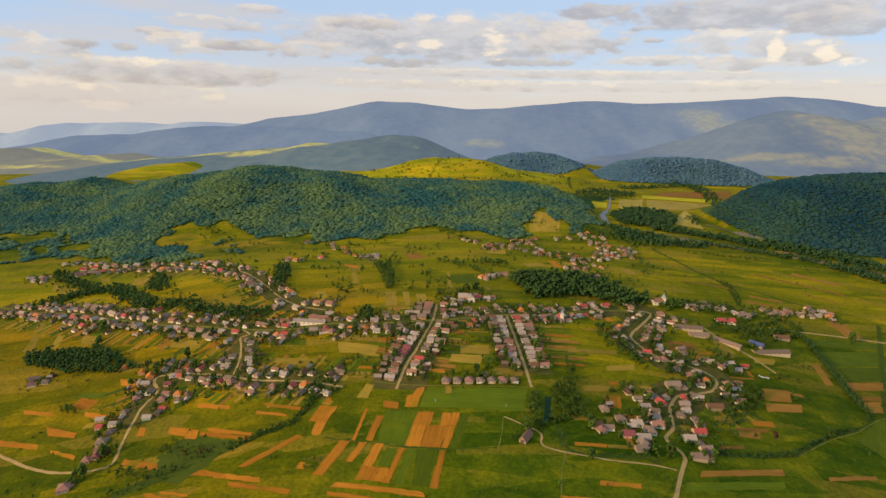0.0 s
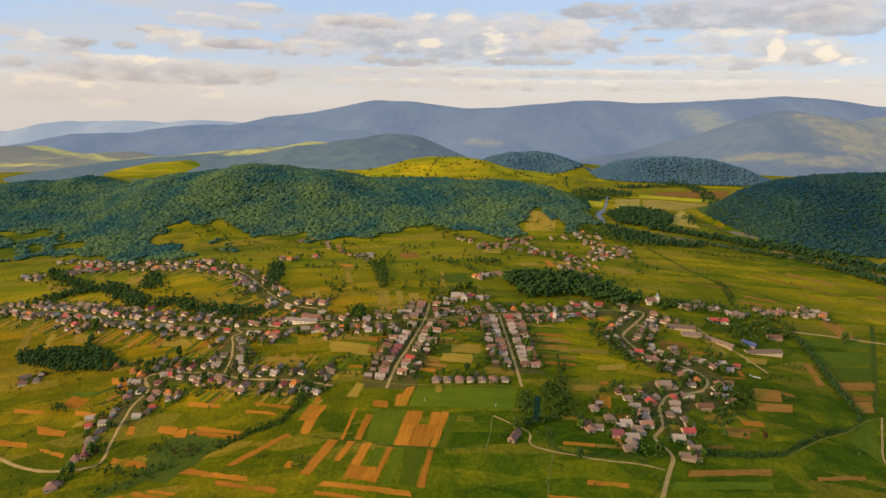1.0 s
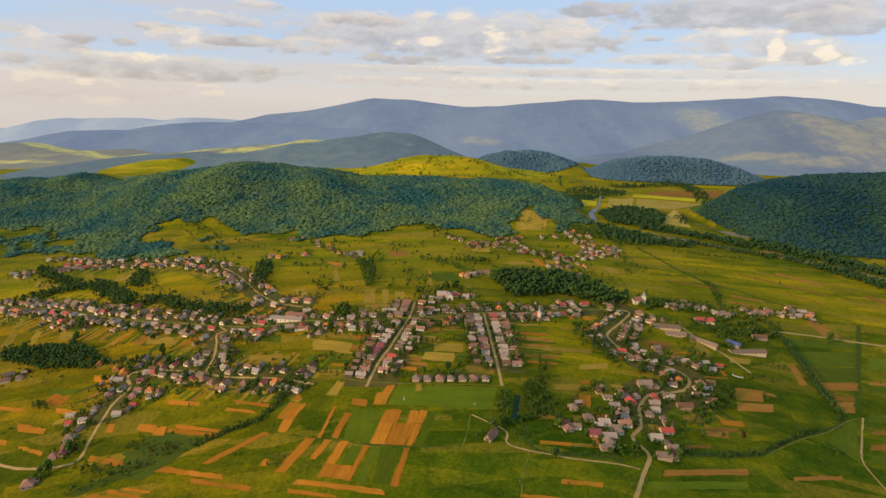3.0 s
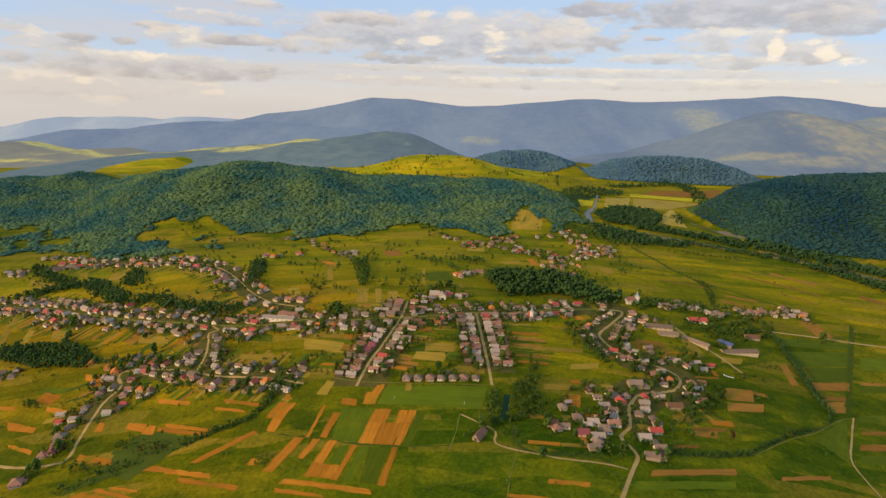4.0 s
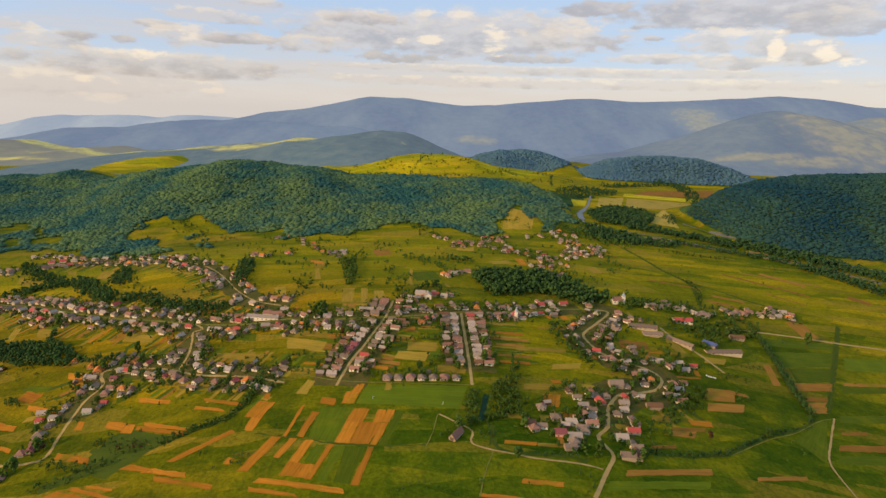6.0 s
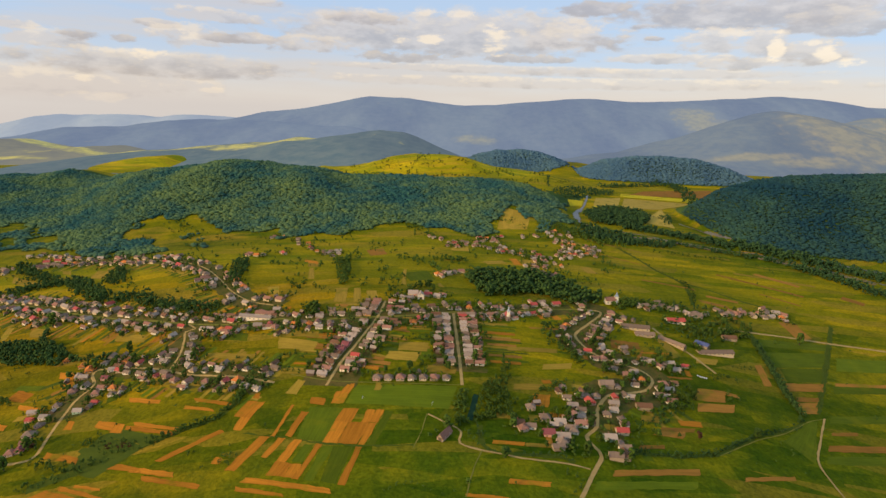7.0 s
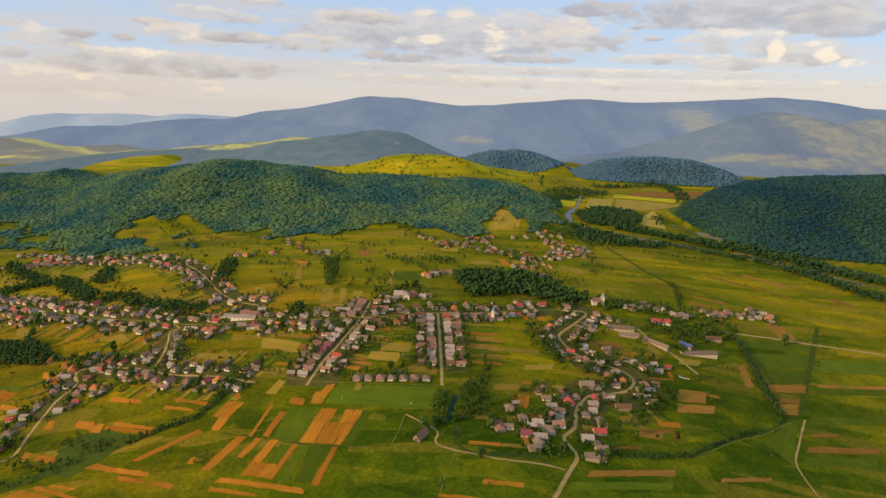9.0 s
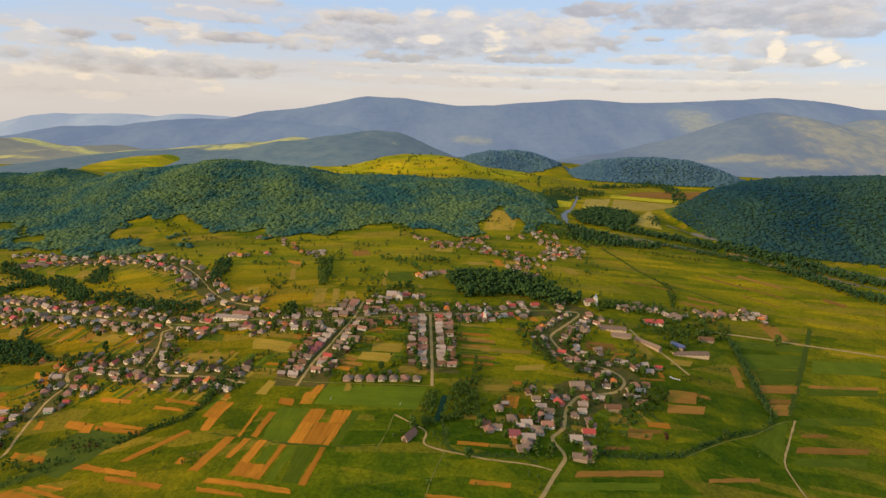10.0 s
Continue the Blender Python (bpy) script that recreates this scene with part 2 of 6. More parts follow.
    bsdf.inputs["Roughness"].default_value = 0.95
    bsdf.inputs["Specular IOR Level"].default_value = 0.04
    b = n.add("ShaderNodeBump")
    b.inputs["Strength"].default_value, b.inputs["Distance"].default_value = 0.6, 1.2
    n.link(n.math("ADD", fine, n.math("MULTIPLY", mid, 2.0)), b.inputs["Height"])
    n.link(b.outputs[0], bsdf.inputs["Normal"])
    n.link(bsdf.outputs[0], n.add("ShaderNodeOutputMaterial").inputs[0])
    return m


def distance_material(name, low, high, glow, patch, spots, sunlit_share=0.85):
    """Wooded slopes far off, a backdrop: haze painted in as blue tones and a faint glow, and sunlit meadows painted at
    spots (x, y, half width, half depth).
    """
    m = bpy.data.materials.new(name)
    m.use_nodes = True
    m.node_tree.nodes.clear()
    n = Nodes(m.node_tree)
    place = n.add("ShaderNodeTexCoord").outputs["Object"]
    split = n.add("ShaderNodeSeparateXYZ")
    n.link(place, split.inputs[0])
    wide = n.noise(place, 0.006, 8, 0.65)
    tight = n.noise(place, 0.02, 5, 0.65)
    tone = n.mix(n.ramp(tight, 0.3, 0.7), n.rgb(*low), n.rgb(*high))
    # broad folds, sunlit and cloud-shadowed slopes painted lighter and darker
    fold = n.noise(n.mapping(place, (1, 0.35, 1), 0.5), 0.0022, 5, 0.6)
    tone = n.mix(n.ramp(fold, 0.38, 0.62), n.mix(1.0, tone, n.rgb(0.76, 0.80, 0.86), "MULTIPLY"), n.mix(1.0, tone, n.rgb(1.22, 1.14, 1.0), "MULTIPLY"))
    # open meadows, with the sunlight on them put into the patch colour
    sunlit_open = n.math("MULTIPLY", n.ramp(wide, 0.66, 0.74), 0.5)
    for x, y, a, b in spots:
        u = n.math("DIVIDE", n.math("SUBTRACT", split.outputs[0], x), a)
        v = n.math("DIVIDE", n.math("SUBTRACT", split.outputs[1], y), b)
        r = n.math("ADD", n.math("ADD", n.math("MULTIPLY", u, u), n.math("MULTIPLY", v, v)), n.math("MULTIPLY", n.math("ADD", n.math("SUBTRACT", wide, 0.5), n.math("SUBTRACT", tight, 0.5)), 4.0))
        sunlit_open = n.math("MAXIMUM", sunlit_open, n.ramp(r, 1.8, -0.4))
    tone = n.mix(n.math("MULTIPLY", sunlit_open, sunlit_share), tone, n.mix(n.ramp(tight, 0.35, 0.65), n.rgb(*patch), n.rgb(*(0.7 * q for q in patch))))
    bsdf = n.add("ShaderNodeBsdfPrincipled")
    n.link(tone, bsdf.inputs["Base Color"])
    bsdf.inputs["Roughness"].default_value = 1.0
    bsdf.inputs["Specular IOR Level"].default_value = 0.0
    # the haze in front of the slopes, as emission
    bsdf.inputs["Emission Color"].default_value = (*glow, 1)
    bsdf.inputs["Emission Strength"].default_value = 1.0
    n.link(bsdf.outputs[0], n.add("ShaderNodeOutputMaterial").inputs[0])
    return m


MEADOW = ground_material()
SOIL = material("ploughed_soil", (0.51, 0.180, 0.017), (0.36, 0.124, 0.013), 0.95, 0.05, 0.6, 0.5, per_piece=0.4, grain=14, rows=0.16)
STUBBLE = material("dry_stubble", (0.37, 0.215, 0.028), (0.25, 0.165, 0.020), 0.95, 0.05, 0.6, 0.5, per_piece=0.4, grain=14, rows=0.15)
CROP = material("young_crop", (0.104, 0.130, 0.006), (0.076, 0.103, 0.006), 0.9, 0.06, 0.6, 0.5, per_piece=0.5, grain=14, rows=0.12)
LOAM = material("dark_ploughed_loam", (0.36, 0.15, 0.026), (0.26, 0.115, 0.02), 0.95, 0.05, 0.6, 0.5, per_piece=0.4, grain=14, rows=0.14)
# Sunlit grass strips: the sunlight is put into the yellow.
SUNLIT_HAY = material("sun_yellow_hay", (0.50, 0.38, 0.015), (0.38, 0.30, 0.015), 0.95, 0.05, 0.6, 0.5, per_piece=0.2, grain=14, rows=0.1)
# Straw made brighter than stubble; sunlight on the far fields is painted in.
STRAW = material("sunlit_straw", (0.44, 0.29, 0.055), (0.34, 0.235, 0.04), 0.95, 0.02, 0.6, 0.5, per_piece=0.25, grain=14, rows=0.08)
POND = material("dark_pond_water", (0.014, 0.046, 0.022), (0.02, 0.056, 0.026), 0.9, 0.05, 0.5)
YARD = material("trodden_garden_plots", (0.150, 0.096, 0.026), (0.052, 0.070, 0.010), 0.95, 0.10, 0.4, 0.5, grain=6)
DIRT = material("pale_dirt_road", (0.52, 0.33, 0.115), (0.34, 0.21, 0.07), 0.95, 0.12, 0.6, 0.3, grain=9)
TRACK = material("worn_grass_track", (0.22, 0.185, 0.035), (0.15, 0.15, 0.025), 0.95, 0.12, 0.6, 0.3, grain=9)
WATER = material("river_water", (0.10, 0.09, 0.065), (0.15, 0.13, 0.10), 0.35, 0.02, 0.6)
SAND = material("sand_bank", (0.27, 0.185, 0.10), (0.19, 0.135, 0.07), 0.95, 0.05, 0.6)
REED = material("reedy_hollow", (0.052, 0.075, 0.009), (0.080, 0.100, 0.010), 0.95, 0.08, 0.6, 0.5, grain=6)
TRUNK = material("bark", (0.10, 0.07, 0.045), (0.06, 0.04, 0.025), 0.95, 2.0, 0.5, 0.4)
LEAF = material("broad_leaves", (0.066, 0.105, 0.016), (0.036, 0.068, 0.012), 0.8, 0.35, 0.7, 0.6, per_piece=0.5, grain=6, islands=0.3)
WOODLAND = material("riverside_leaves", (0.044, 0.088, 0.026), (0.022, 0.056, 0.024), 0.85, 0.05, 0.6, 0.5, grain=6, islands=0.3)
LEAF_DARK = material("dense_dark_leaves", (0.052, 0.094, 0.022), (0.026, 0.058, 0.016), 0.85, 0.2, 0.6, 0.5, grain=6, islands=0.35)
LEAF_LIGHT = material("light_leaves", (0.082, 0.120, 0.018), (0.045, 0.082, 0.012), 0.8, 0.35, 0.7, 0.6, per_piece=0.6, grain=6)
LEAF_RED = material("copper_leaves", (0.10, 0.045, 0.018), (0.06, 0.03, 0.012), 0.8, 0.35, 0.7, 0.6, per_piece=0.4, grain=6)
# The canopy's bluish second tone includes a little painted haze.
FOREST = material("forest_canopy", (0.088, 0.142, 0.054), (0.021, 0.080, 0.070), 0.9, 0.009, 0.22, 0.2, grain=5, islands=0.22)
# Bluff woods: cloud shade is put into the darker, bluer leaf colour.
FOREST_SHADED = material("shaded_blue_green_woods", (0.034, 0.080, 0.050), (0.009, 0.042, 0.058), 0.9, 0.007, 0.34, 0.2, grain=5, islands=0.2)
# Farther woods, paler and bluer: distance haze painted into the leaves.
FOREST_HAZE = material("haze_tinted_woods", (0.072, 0.142, 0.168), (0.052, 0.114, 0.164), 0.85, 0.009, 0.34, 0.3, grain=5, islands=0.12)
# Backdrop ranges: tones and glow hold the haze, spots hold sunlit ground.
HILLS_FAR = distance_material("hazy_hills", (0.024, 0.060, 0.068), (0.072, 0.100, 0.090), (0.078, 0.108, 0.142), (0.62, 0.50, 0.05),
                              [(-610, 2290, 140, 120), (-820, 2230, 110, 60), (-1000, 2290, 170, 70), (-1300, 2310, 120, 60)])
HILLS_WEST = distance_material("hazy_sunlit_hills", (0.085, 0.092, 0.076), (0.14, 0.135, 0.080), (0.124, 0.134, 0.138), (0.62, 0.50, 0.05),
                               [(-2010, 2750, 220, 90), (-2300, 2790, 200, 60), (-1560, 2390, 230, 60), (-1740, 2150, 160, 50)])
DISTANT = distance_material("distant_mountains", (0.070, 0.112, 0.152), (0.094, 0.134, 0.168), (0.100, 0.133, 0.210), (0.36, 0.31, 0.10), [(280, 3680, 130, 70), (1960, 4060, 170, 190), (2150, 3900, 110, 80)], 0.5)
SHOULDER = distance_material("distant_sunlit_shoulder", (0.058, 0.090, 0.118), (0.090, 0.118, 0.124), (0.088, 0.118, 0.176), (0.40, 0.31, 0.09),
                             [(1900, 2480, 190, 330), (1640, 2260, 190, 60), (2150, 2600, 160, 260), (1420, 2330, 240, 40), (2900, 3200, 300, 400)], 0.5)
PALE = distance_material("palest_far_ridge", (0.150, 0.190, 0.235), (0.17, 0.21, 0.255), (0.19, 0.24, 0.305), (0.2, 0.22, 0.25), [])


# ---- the lie of the land ----
def valley(x, y):
    """Height of the valley floor: a low swell under the village, falling to both sides and to the viewer."""
    sink = 70 * np.clip((y - 2400) / 900, 0, 1)
    x, y = np.clip(x, -1500, 1500), np.clip(y, -400, 1500)
    u, v = (x - 60) / 100, (y - 400) / 100
    s = u * u / (1 + (u / 6) ** 2)
    return (12.07 - sink - 0.3 * u / (1 + abs(u) / 12) + 4.2 * v / (1 + abs(v) / 8) - 4.48 * s + 0.96 * s * v / (1 + abs(v) / 6)
            + 0.62 * u * v / (1 + abs(u * v) / 30) + 11.31 * np.exp(-((u + 1.2) / 1.6) ** 2 - ((v - 1.6) / 1.8) ** 2)
            + 19.06 * np.exp(-((u + 3.6) / 1.3) ** 2 - ((v - 3) / 1.6) ** 2))


RIDGES = {}


def ridge(name, front, back, *crest):
    """A range of hills by its crest line (x, y, z), and how far its slopes reach towards and away from the village."""
    c = np.array(crest, float)
    RIDGES[name] = (front, back, c[:, 0], c[:, 1], c[:, 2])


def rise(name, x, y):
    """How far a range stands over the valley floor."""
    front, back, cx, cy, cz = RIDGES[name]
    line, top = np.interp(x, cx, cy), np.interp(x, cx, cz)
    top = np.maximum(top - valley(x, line), 0)
    top = np.where((x < cx[0]) | (x > cx[-1]), top * np.exp(-(np.maximum(cx[0] - x, x - cx[-1]) / 250) ** 2), top)
    g = (y - line) / np.where(y < line, front, back)
    return top * (0.5 + 0.5 * np.cos(np.pi * np.clip(g, -1, 1)))


def wobble(x, y, size, seed=0.0):
    """Smooth undulation between -1 and 1."""
    a, b = x / size + seed, y / size - seed
    return (np.sin(a * 1.7 + 2.1 * np.sin(b * 0.9 + seed)) + np.sin(b * 1.3 - 1.8 * np.sin(a * 1.1 + 1.0)) + 0.7 * np.sin(a * 3.1 + b * 2.3) + 0.5 * np.sin(b * 4.7 - a * 2.9 + seed)) / 3.2


ridge('forest', 430, 330, (-1574, 1500, -29), (-1197, 1480, 13), (-1100, 1480, 28), (-994, 1480, 49), (-861, 1450, 35), (-754, 1400, 49), (-642, 1330, 77), (-556, 1300, 96), (-483, 1290, 104), (-370, 1280, 104), (-260, 1270, 99), (-151, 1260, 90), (-43, 1250, 82), (38, 1250, 80), (131, 1260, 92), (196, 1250, 86), (259, 1220, 73), (318, 1190, 44), (342, 1180, 8), (378, 1150, -21))
ridge('pasture', 380, 300, (-401, 1580, 35), (-282, 1580, 73), (-198, 1580, 90), (-97, 1570, 102), (-14, 1560, 109), (69, 1560, 107), (151, 1560, 104), (234, 1560, 101), (335, 1560, 83), (420, 1560, 58), (486, 1550, 35), (570, 1540, -2))
ridge('hump', 300, 250, (56, 1950, 39), (178, 1950, 93), (260, 1950, 115), (342, 1950, 111), (426, 1950, 89), (512, 1950, 57), (620, 1950, 12))
ridge('mid', 850, 500, (-1658, 2350, -21), (-1280, 2350, 31), (-1080, 2350, 51), (-857, 2350, 71), (-707, 2350, 94), (-583, 2350, 126), (-480, 2330, 120), (-353, 2300, 134), (-209, 2300, 145), (-113, 2300, 131), (-16, 2300, 96), (82, 2300, 65), (206, 2300, 20))
ridge('west', 1000, 500, (-3447, 2800, -40), (-2853, 2800, -4), (-2261, 2800, 26), (-2086, 2800, 24), (-1885, 2800, -5), (-1739, 2800, -10), (-1617, 2800, 22), (-1474, 2800, -12), (-1242, 2800, -50))
ridge('westlow', 350, 300, (-1543, 2000, -44), (-1412, 2000, -22), (-1238, 2000, 10), (-1087, 2000, 35), (-959, 2000, 47), (-877, 2000, 20), (-731, 2000, -19))
ridge('island', 190, 190, (480, 1800, 13), (534, 1800, 53), (607, 1800, 89), (701, 1800, 102), (797, 1800, 105), (912, 1800, 98), (1011, 1800, 76), (1094, 1800, 42), (1137, 1800, 18))
ridge('spur', 300, 140, (548, 1130, 18), (577, 1130, 5), (608, 1130, 49), (658, 1130, 82), (727, 1130, 106), (821, 1130, 119), (905, 1130, 124), (1025, 1130, 128), (1272, 1130, 115), (1656, 1130, 70))
ridge('shoulder', 900, 700, (1011, 2900, 52), (1248, 2900, 118), (1421, 2900, 182), (1595, 2900, 234), (1798, 2900, 283), (1952, 2900, 267), (2108, 2900, 244), (2267, 2900, 210), (2435, 2900, 143), (2688, 2900, 114))
ridge('far_east', 700, 600, (2364, 3600, 143), (2652, 3600, 216), (2869, 3600, 258), (3088, 3600, 286), (3657, 3600, 268), (4249, 3600, 192))
ridge('near_blue', 1000, 600, (-4292, 3800, -126), (-3087, 3800, -71), (-2879, 3800, -19), (-2632, 3800, 42), (-2272, 3800, 79), (-1873, 3800, 109), (-1397, 3800, 140), (-846, 3800, 120), (-291, 3800, 65))
ridge('pale', 700, 80, (-7398, 4800, -123), (-5380, 4800, -22), (-3877, 4800, 32), (-3470, 4800, 87), (-3117, 4800, 120), (-2917, 4800, 135), (-2718, 4800, 135), (-2471, 4800, 127), (-1774, 4800, 141), (-1077, 4800, 125))
ridge('range', 1500, 200, (-3289, 4650, -73), (-2891, 4650, 0), (-2547, 4650, 47), (-2107, 4650, 96), (-1718, 4650, 134), (-1425, 4650, 189), (-1038, 4650, 245), (-749, 4650, 299), (-581, 4650, 341), (-270, 4650, 344), (-78, 4650, 317), (210, 4650, 292), (499, 4650, 295), (785, 4650, 335), (1070, 4650, 370), (1310, 4650, 372), (1647, 4650, 357), (2030, 4650, 377), (2362, 4650, 404), (2602, 4650, 410), (2822, 4650, 439), (3176, 4650, 425), (3571, 4650, 380), (3962, 4650, 362), (5415, 4650, 368), (6889, 4650, 336))
HILLS = ("forest", "pasture", "hump", "westlow", "island", "spur")

WOODS = [(-1042, 1065), (-878, 1079), (-785, 1048), (-750, 1056), (-627, 949), (-553, 880), (-470, 854), (-420, 869), (-385, 888), (-330, 886), (-324, 936), (-236, 917), (-214, 890), (-134, 882), (-98, 903), (-52, 936), (-1, 943), (50, 919), (109, 887), (190, 908), (253, 922), (317, 1013), (300, 1050), (312, 1110), (335, 1180), (385, 1260), (440, 1330), (300, 1300), (100, 1310), (-100, 1320), (-400, 1345), (-700, 1500), (-1100, 1560), (-1600, 1560)]
SCRUB_WOODS = [(-1500, 1130), (-1400, 930), (-717, 878), (-670, 893), (-587, 888), (-555, 860), (-429, 823), (-398, 844), (-428, 905), (-528, 980), (-573, 1022), (-783, 1112), (-924, 1137)]
GLADES = [[(-924, 1050), (-790, 1058), (-757, 1016), (-864, 980)], [(-717, 965), (-669, 988), (-640, 924), (-678, 925)], [(-834, 945), (-724, 951), (-694, 903), (-778, 880)], [(-532, 944), (-544, 990), (-487, 1007), (-431, 1005), (-345, 964), (-301, 871), (-306, 827), (-400, 852), (-478, 920)], [(138, 894), (172, 1014), (199, 1056), (230, 997), (240, 935), (208, 897)]]


def hills(x, y, gullies=True):
    total = sum(rise(k, x, y) ** 4 for k in HILLS) ** 0.25
    if gullies:
        calm = 1 - 0.85 * np.clip(np.maximum(rise("spur", x, y), np.maximum(rise("island", x, y), rise("westlow", x, y))) / 10, 0, 1)
        slope = np.clip(total / 70, 0, 1) * (1 - np.clip(total / 260, 0, 0.6)) * calm
        flank = np.clip(total / 105, 0, 1)
        flank = 4 * flank * (1 - flank) * calm
        total = total + slope * (22 * (np.minimum(wobble(x, y * 0.3, 105, 1.3), 0.3) - 0.3) + 5 * (np.minimum(wobble(x, y, 34, 4.2), 0.2) - 0.2))
        total = total + flank * 17 * (wobble(x + 0.7 * y, y * 0.25, 170, 0.6) - 0.2)
    return total


def land(x, y):
    return valley(x, y) + hills(x, y)


def height(x, y):
    if y < 715:  # no hill reaches so far
        return float(valley(float(x), float(y)))
    return float(land(np.array(float(x)), np.array(float(y))))


def inside(x, y, corners):
    """Which of the places lie between the corners of a plot."""
    x, y = np.asarray(x, float), np.asarray(y, float)
    hit = np.zeros(x.shape, bool)
    for (ax, ay), (bx, by) in zip(corners, corners[1:] + corners[:1]):
        if ay != by:
            hit ^= ((ay > y) != (by > y)) & (x < (bx - ax) * (y - ay) / (by - ay) + ax)
    return hit


def wood_cover(x, y):
    """How wooded the land is, 0 to 1."""
    s, i, h = rise("spur", x, y), rise("island", x, y), rise("hump", x, y)
    px, py = x + 14 * wobble(x, y, 26, 0.7), y + 22 * wobble(x, y, 30, 2.9)
    c = inside(px, py, WOODS) * 1.0
    c = np.maximum(c, inside(px, py, SCRUB_WOODS) * np.clip(0.75 + 0.6 * wobble(x, y, 24, 3.3), 0, 1))
    for glade in GLADES:
        c = np.where(inside(px, py, glade), np.clip(wobble(x, y, 33, 1.1) - 0.25, 0, 1) * 1.5, c)
    c = np.maximum(c, np.clip((s - 6) / 6, 0, 1))
    c = np.maximum(c, np.clip((i - 4) / 5, 0, 1))
    return np.clip(np.maximum(c, np.clip((h - 20) / 10, 0, 1)), 0, 1)


def spread(lo, hi, step, start, end, grow):
    """Marks from start to end, evenly spaced between lo and hi and wider and wider beyond."""
    marks, d, a = list(np.arange(lo, hi, step)), step, hi
    while a < end:
        marks.append(a)
        d *= grow
        a += d
    d, a = step, lo - step
    while a > start:
        marks.insert(0, a)
        d *= grow
        a -= d
    return np.array([start, *marks, end], float)


def mesh_from(name, verts, faces, *mats):
    me = bpy.data.meshes.new(name)
    me.from_pydata(verts, [], faces)
    for m in mats:
        me.materials.append(m)
    return me


def sheet(name, xs, ys, heights, *mats):
    gx, gy = np.meshgrid(xs, ys)
    gz = heights(gx, gy)
    nx, ny = len(xs), len(ys)
    i = np.arange((nx - 1) * (ny - 1))
    a = i // (nx - 1) * nx + i % (nx - 1)
    faces = np.stack([a, a + 1, a + nx + 1, a + nx], -1).tolist()
    me = mesh_from(name, np.stack([gx.ravel(), gy.ravel(), gz.ravel()], -1).tolist(), faces, *mats)
    me.polygons.foreach_set("use_smooth", np.ones(len(faces), bool))
    return me, gx.ravel(), gy.ravel()


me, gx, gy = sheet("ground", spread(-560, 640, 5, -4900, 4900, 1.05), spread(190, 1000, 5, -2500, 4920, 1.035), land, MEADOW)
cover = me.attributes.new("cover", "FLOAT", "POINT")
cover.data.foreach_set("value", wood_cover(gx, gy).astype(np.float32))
dry_sunlit = me.attributes.new("dry_sunlit", "FLOAT", "POINT")
# yellow of dry grass, and painted sunlight on pasture, western hill and far flats
yellow = np.clip((rise("pasture", gx, gy) - 25) / 20, 0, 1) + np.clip((rise("westlow", gx, gy) - 20) / 20, 0, 1)
yellow = np.maximum(yellow, 0.62 * np.clip((gy - 1150) / 150, 0, 1) * np.clip((gx + 900) / 500, 0.2, 1) * np.clip((520 - gx) / 150, 0.45, 1)) + 0.44 * np.clip((gy - 500) / 160, 0, 1) * np.clip((420 - gx) / 300, 0.9, 1)
yellow = np.maximum(yellow, 0.46 * np.clip((gx - 200) / 120, 0, 1) * np.clip((gy - 540) / 120, 0, 1))
yellow = yellow * np.clip((2300 - gy) / 300, 0, 1) + 0.62 * np.clip((90 - gx) / 220, 0, 1) * np.clip((900 - gy) / 300, 0, 1) * np.clip((gy - 330) / 160, 0.35, 1)
yellow = yellow + 0.5 * np.clip((gx - 70) / 40, 0, 1) * np.clip((230 - gx) / 60, 0, 1) * np.clip((gy - 400) / 50, 0, 1) * np.clip((600 - gy) / 60, 0, 1)
yellow = yellow * (1 - 0.75 * np.clip((gy - 740) / 120, 0, 1) * np.clip((1120 - gy) / 60, 0, 1) * np.clip((-180 - gx) / 120, 0, 1))
yellow = yellow * (1 - 0.85 * np.clip((gx - 430) / 120, 0, 1) * np.clip((gy - 800) / 80, 0, 1) * np.clip((1250 - gy) / 120, 0, 1))
dry_sunlit.data.foreach_set("value", np.clip(yellow, 0, 1).astype(np.float32))
# where sunshine on pasture and western hill is painted into the grass
sunlit_hay = me.attributes.new("sunlit_hay", "FLOAT", "POINT")
sun_patch = np.clip((rise("pasture", gx, gy) - 34) / 20, 0, 1) + np.clip((rise("westlow", gx, gy) - 8) / 14, 0, 1)
sunlit_hay.data.foreach_set("value", (sun_patch * np.clip(0.75 + 0.7 * wobble(gx, gy, 60, 5.1), 0.25, 1)).clip(0, 1).astype(np.float32))
lush = me.attributes.new("lush", "FLOAT", "POINT")
lush.data.foreach_set("value", (np.clip((420 - gy) / 90, 0, 1) * np.clip((gx + 140) / 140, 0.15, 1) + 0.5 * np.clip((gx - 280) / 120, 0, 1) * np.clip((620 - gy) / 120, 0, 1) + 0.9 * np.clip((gx - 500) / 80, 0, 1) * np.clip((gy - 790) / 60, 0, 1) * np.clip((1130 - gy) / 80, 0, 1)).clip(0, 1).astype(np.float32))
ground = tagged(new("ground", me), "rolling green valley meadows with strip parcels", "ground", kind="structure")


def far_height(names, x, y):
    total = sum(rise(k, x, y) ** 4 for k in names) ** 0.25
    k = np.clip(total / 120, 0, 1) * (1 - np.clip(total / 500, 0, 0.75))
    return valley(x, y) - 3 + total + k * (34 * wobble(x, y * 0.45, 330, 0.4) + 12 * wobble(x, y, 120, 2.2))


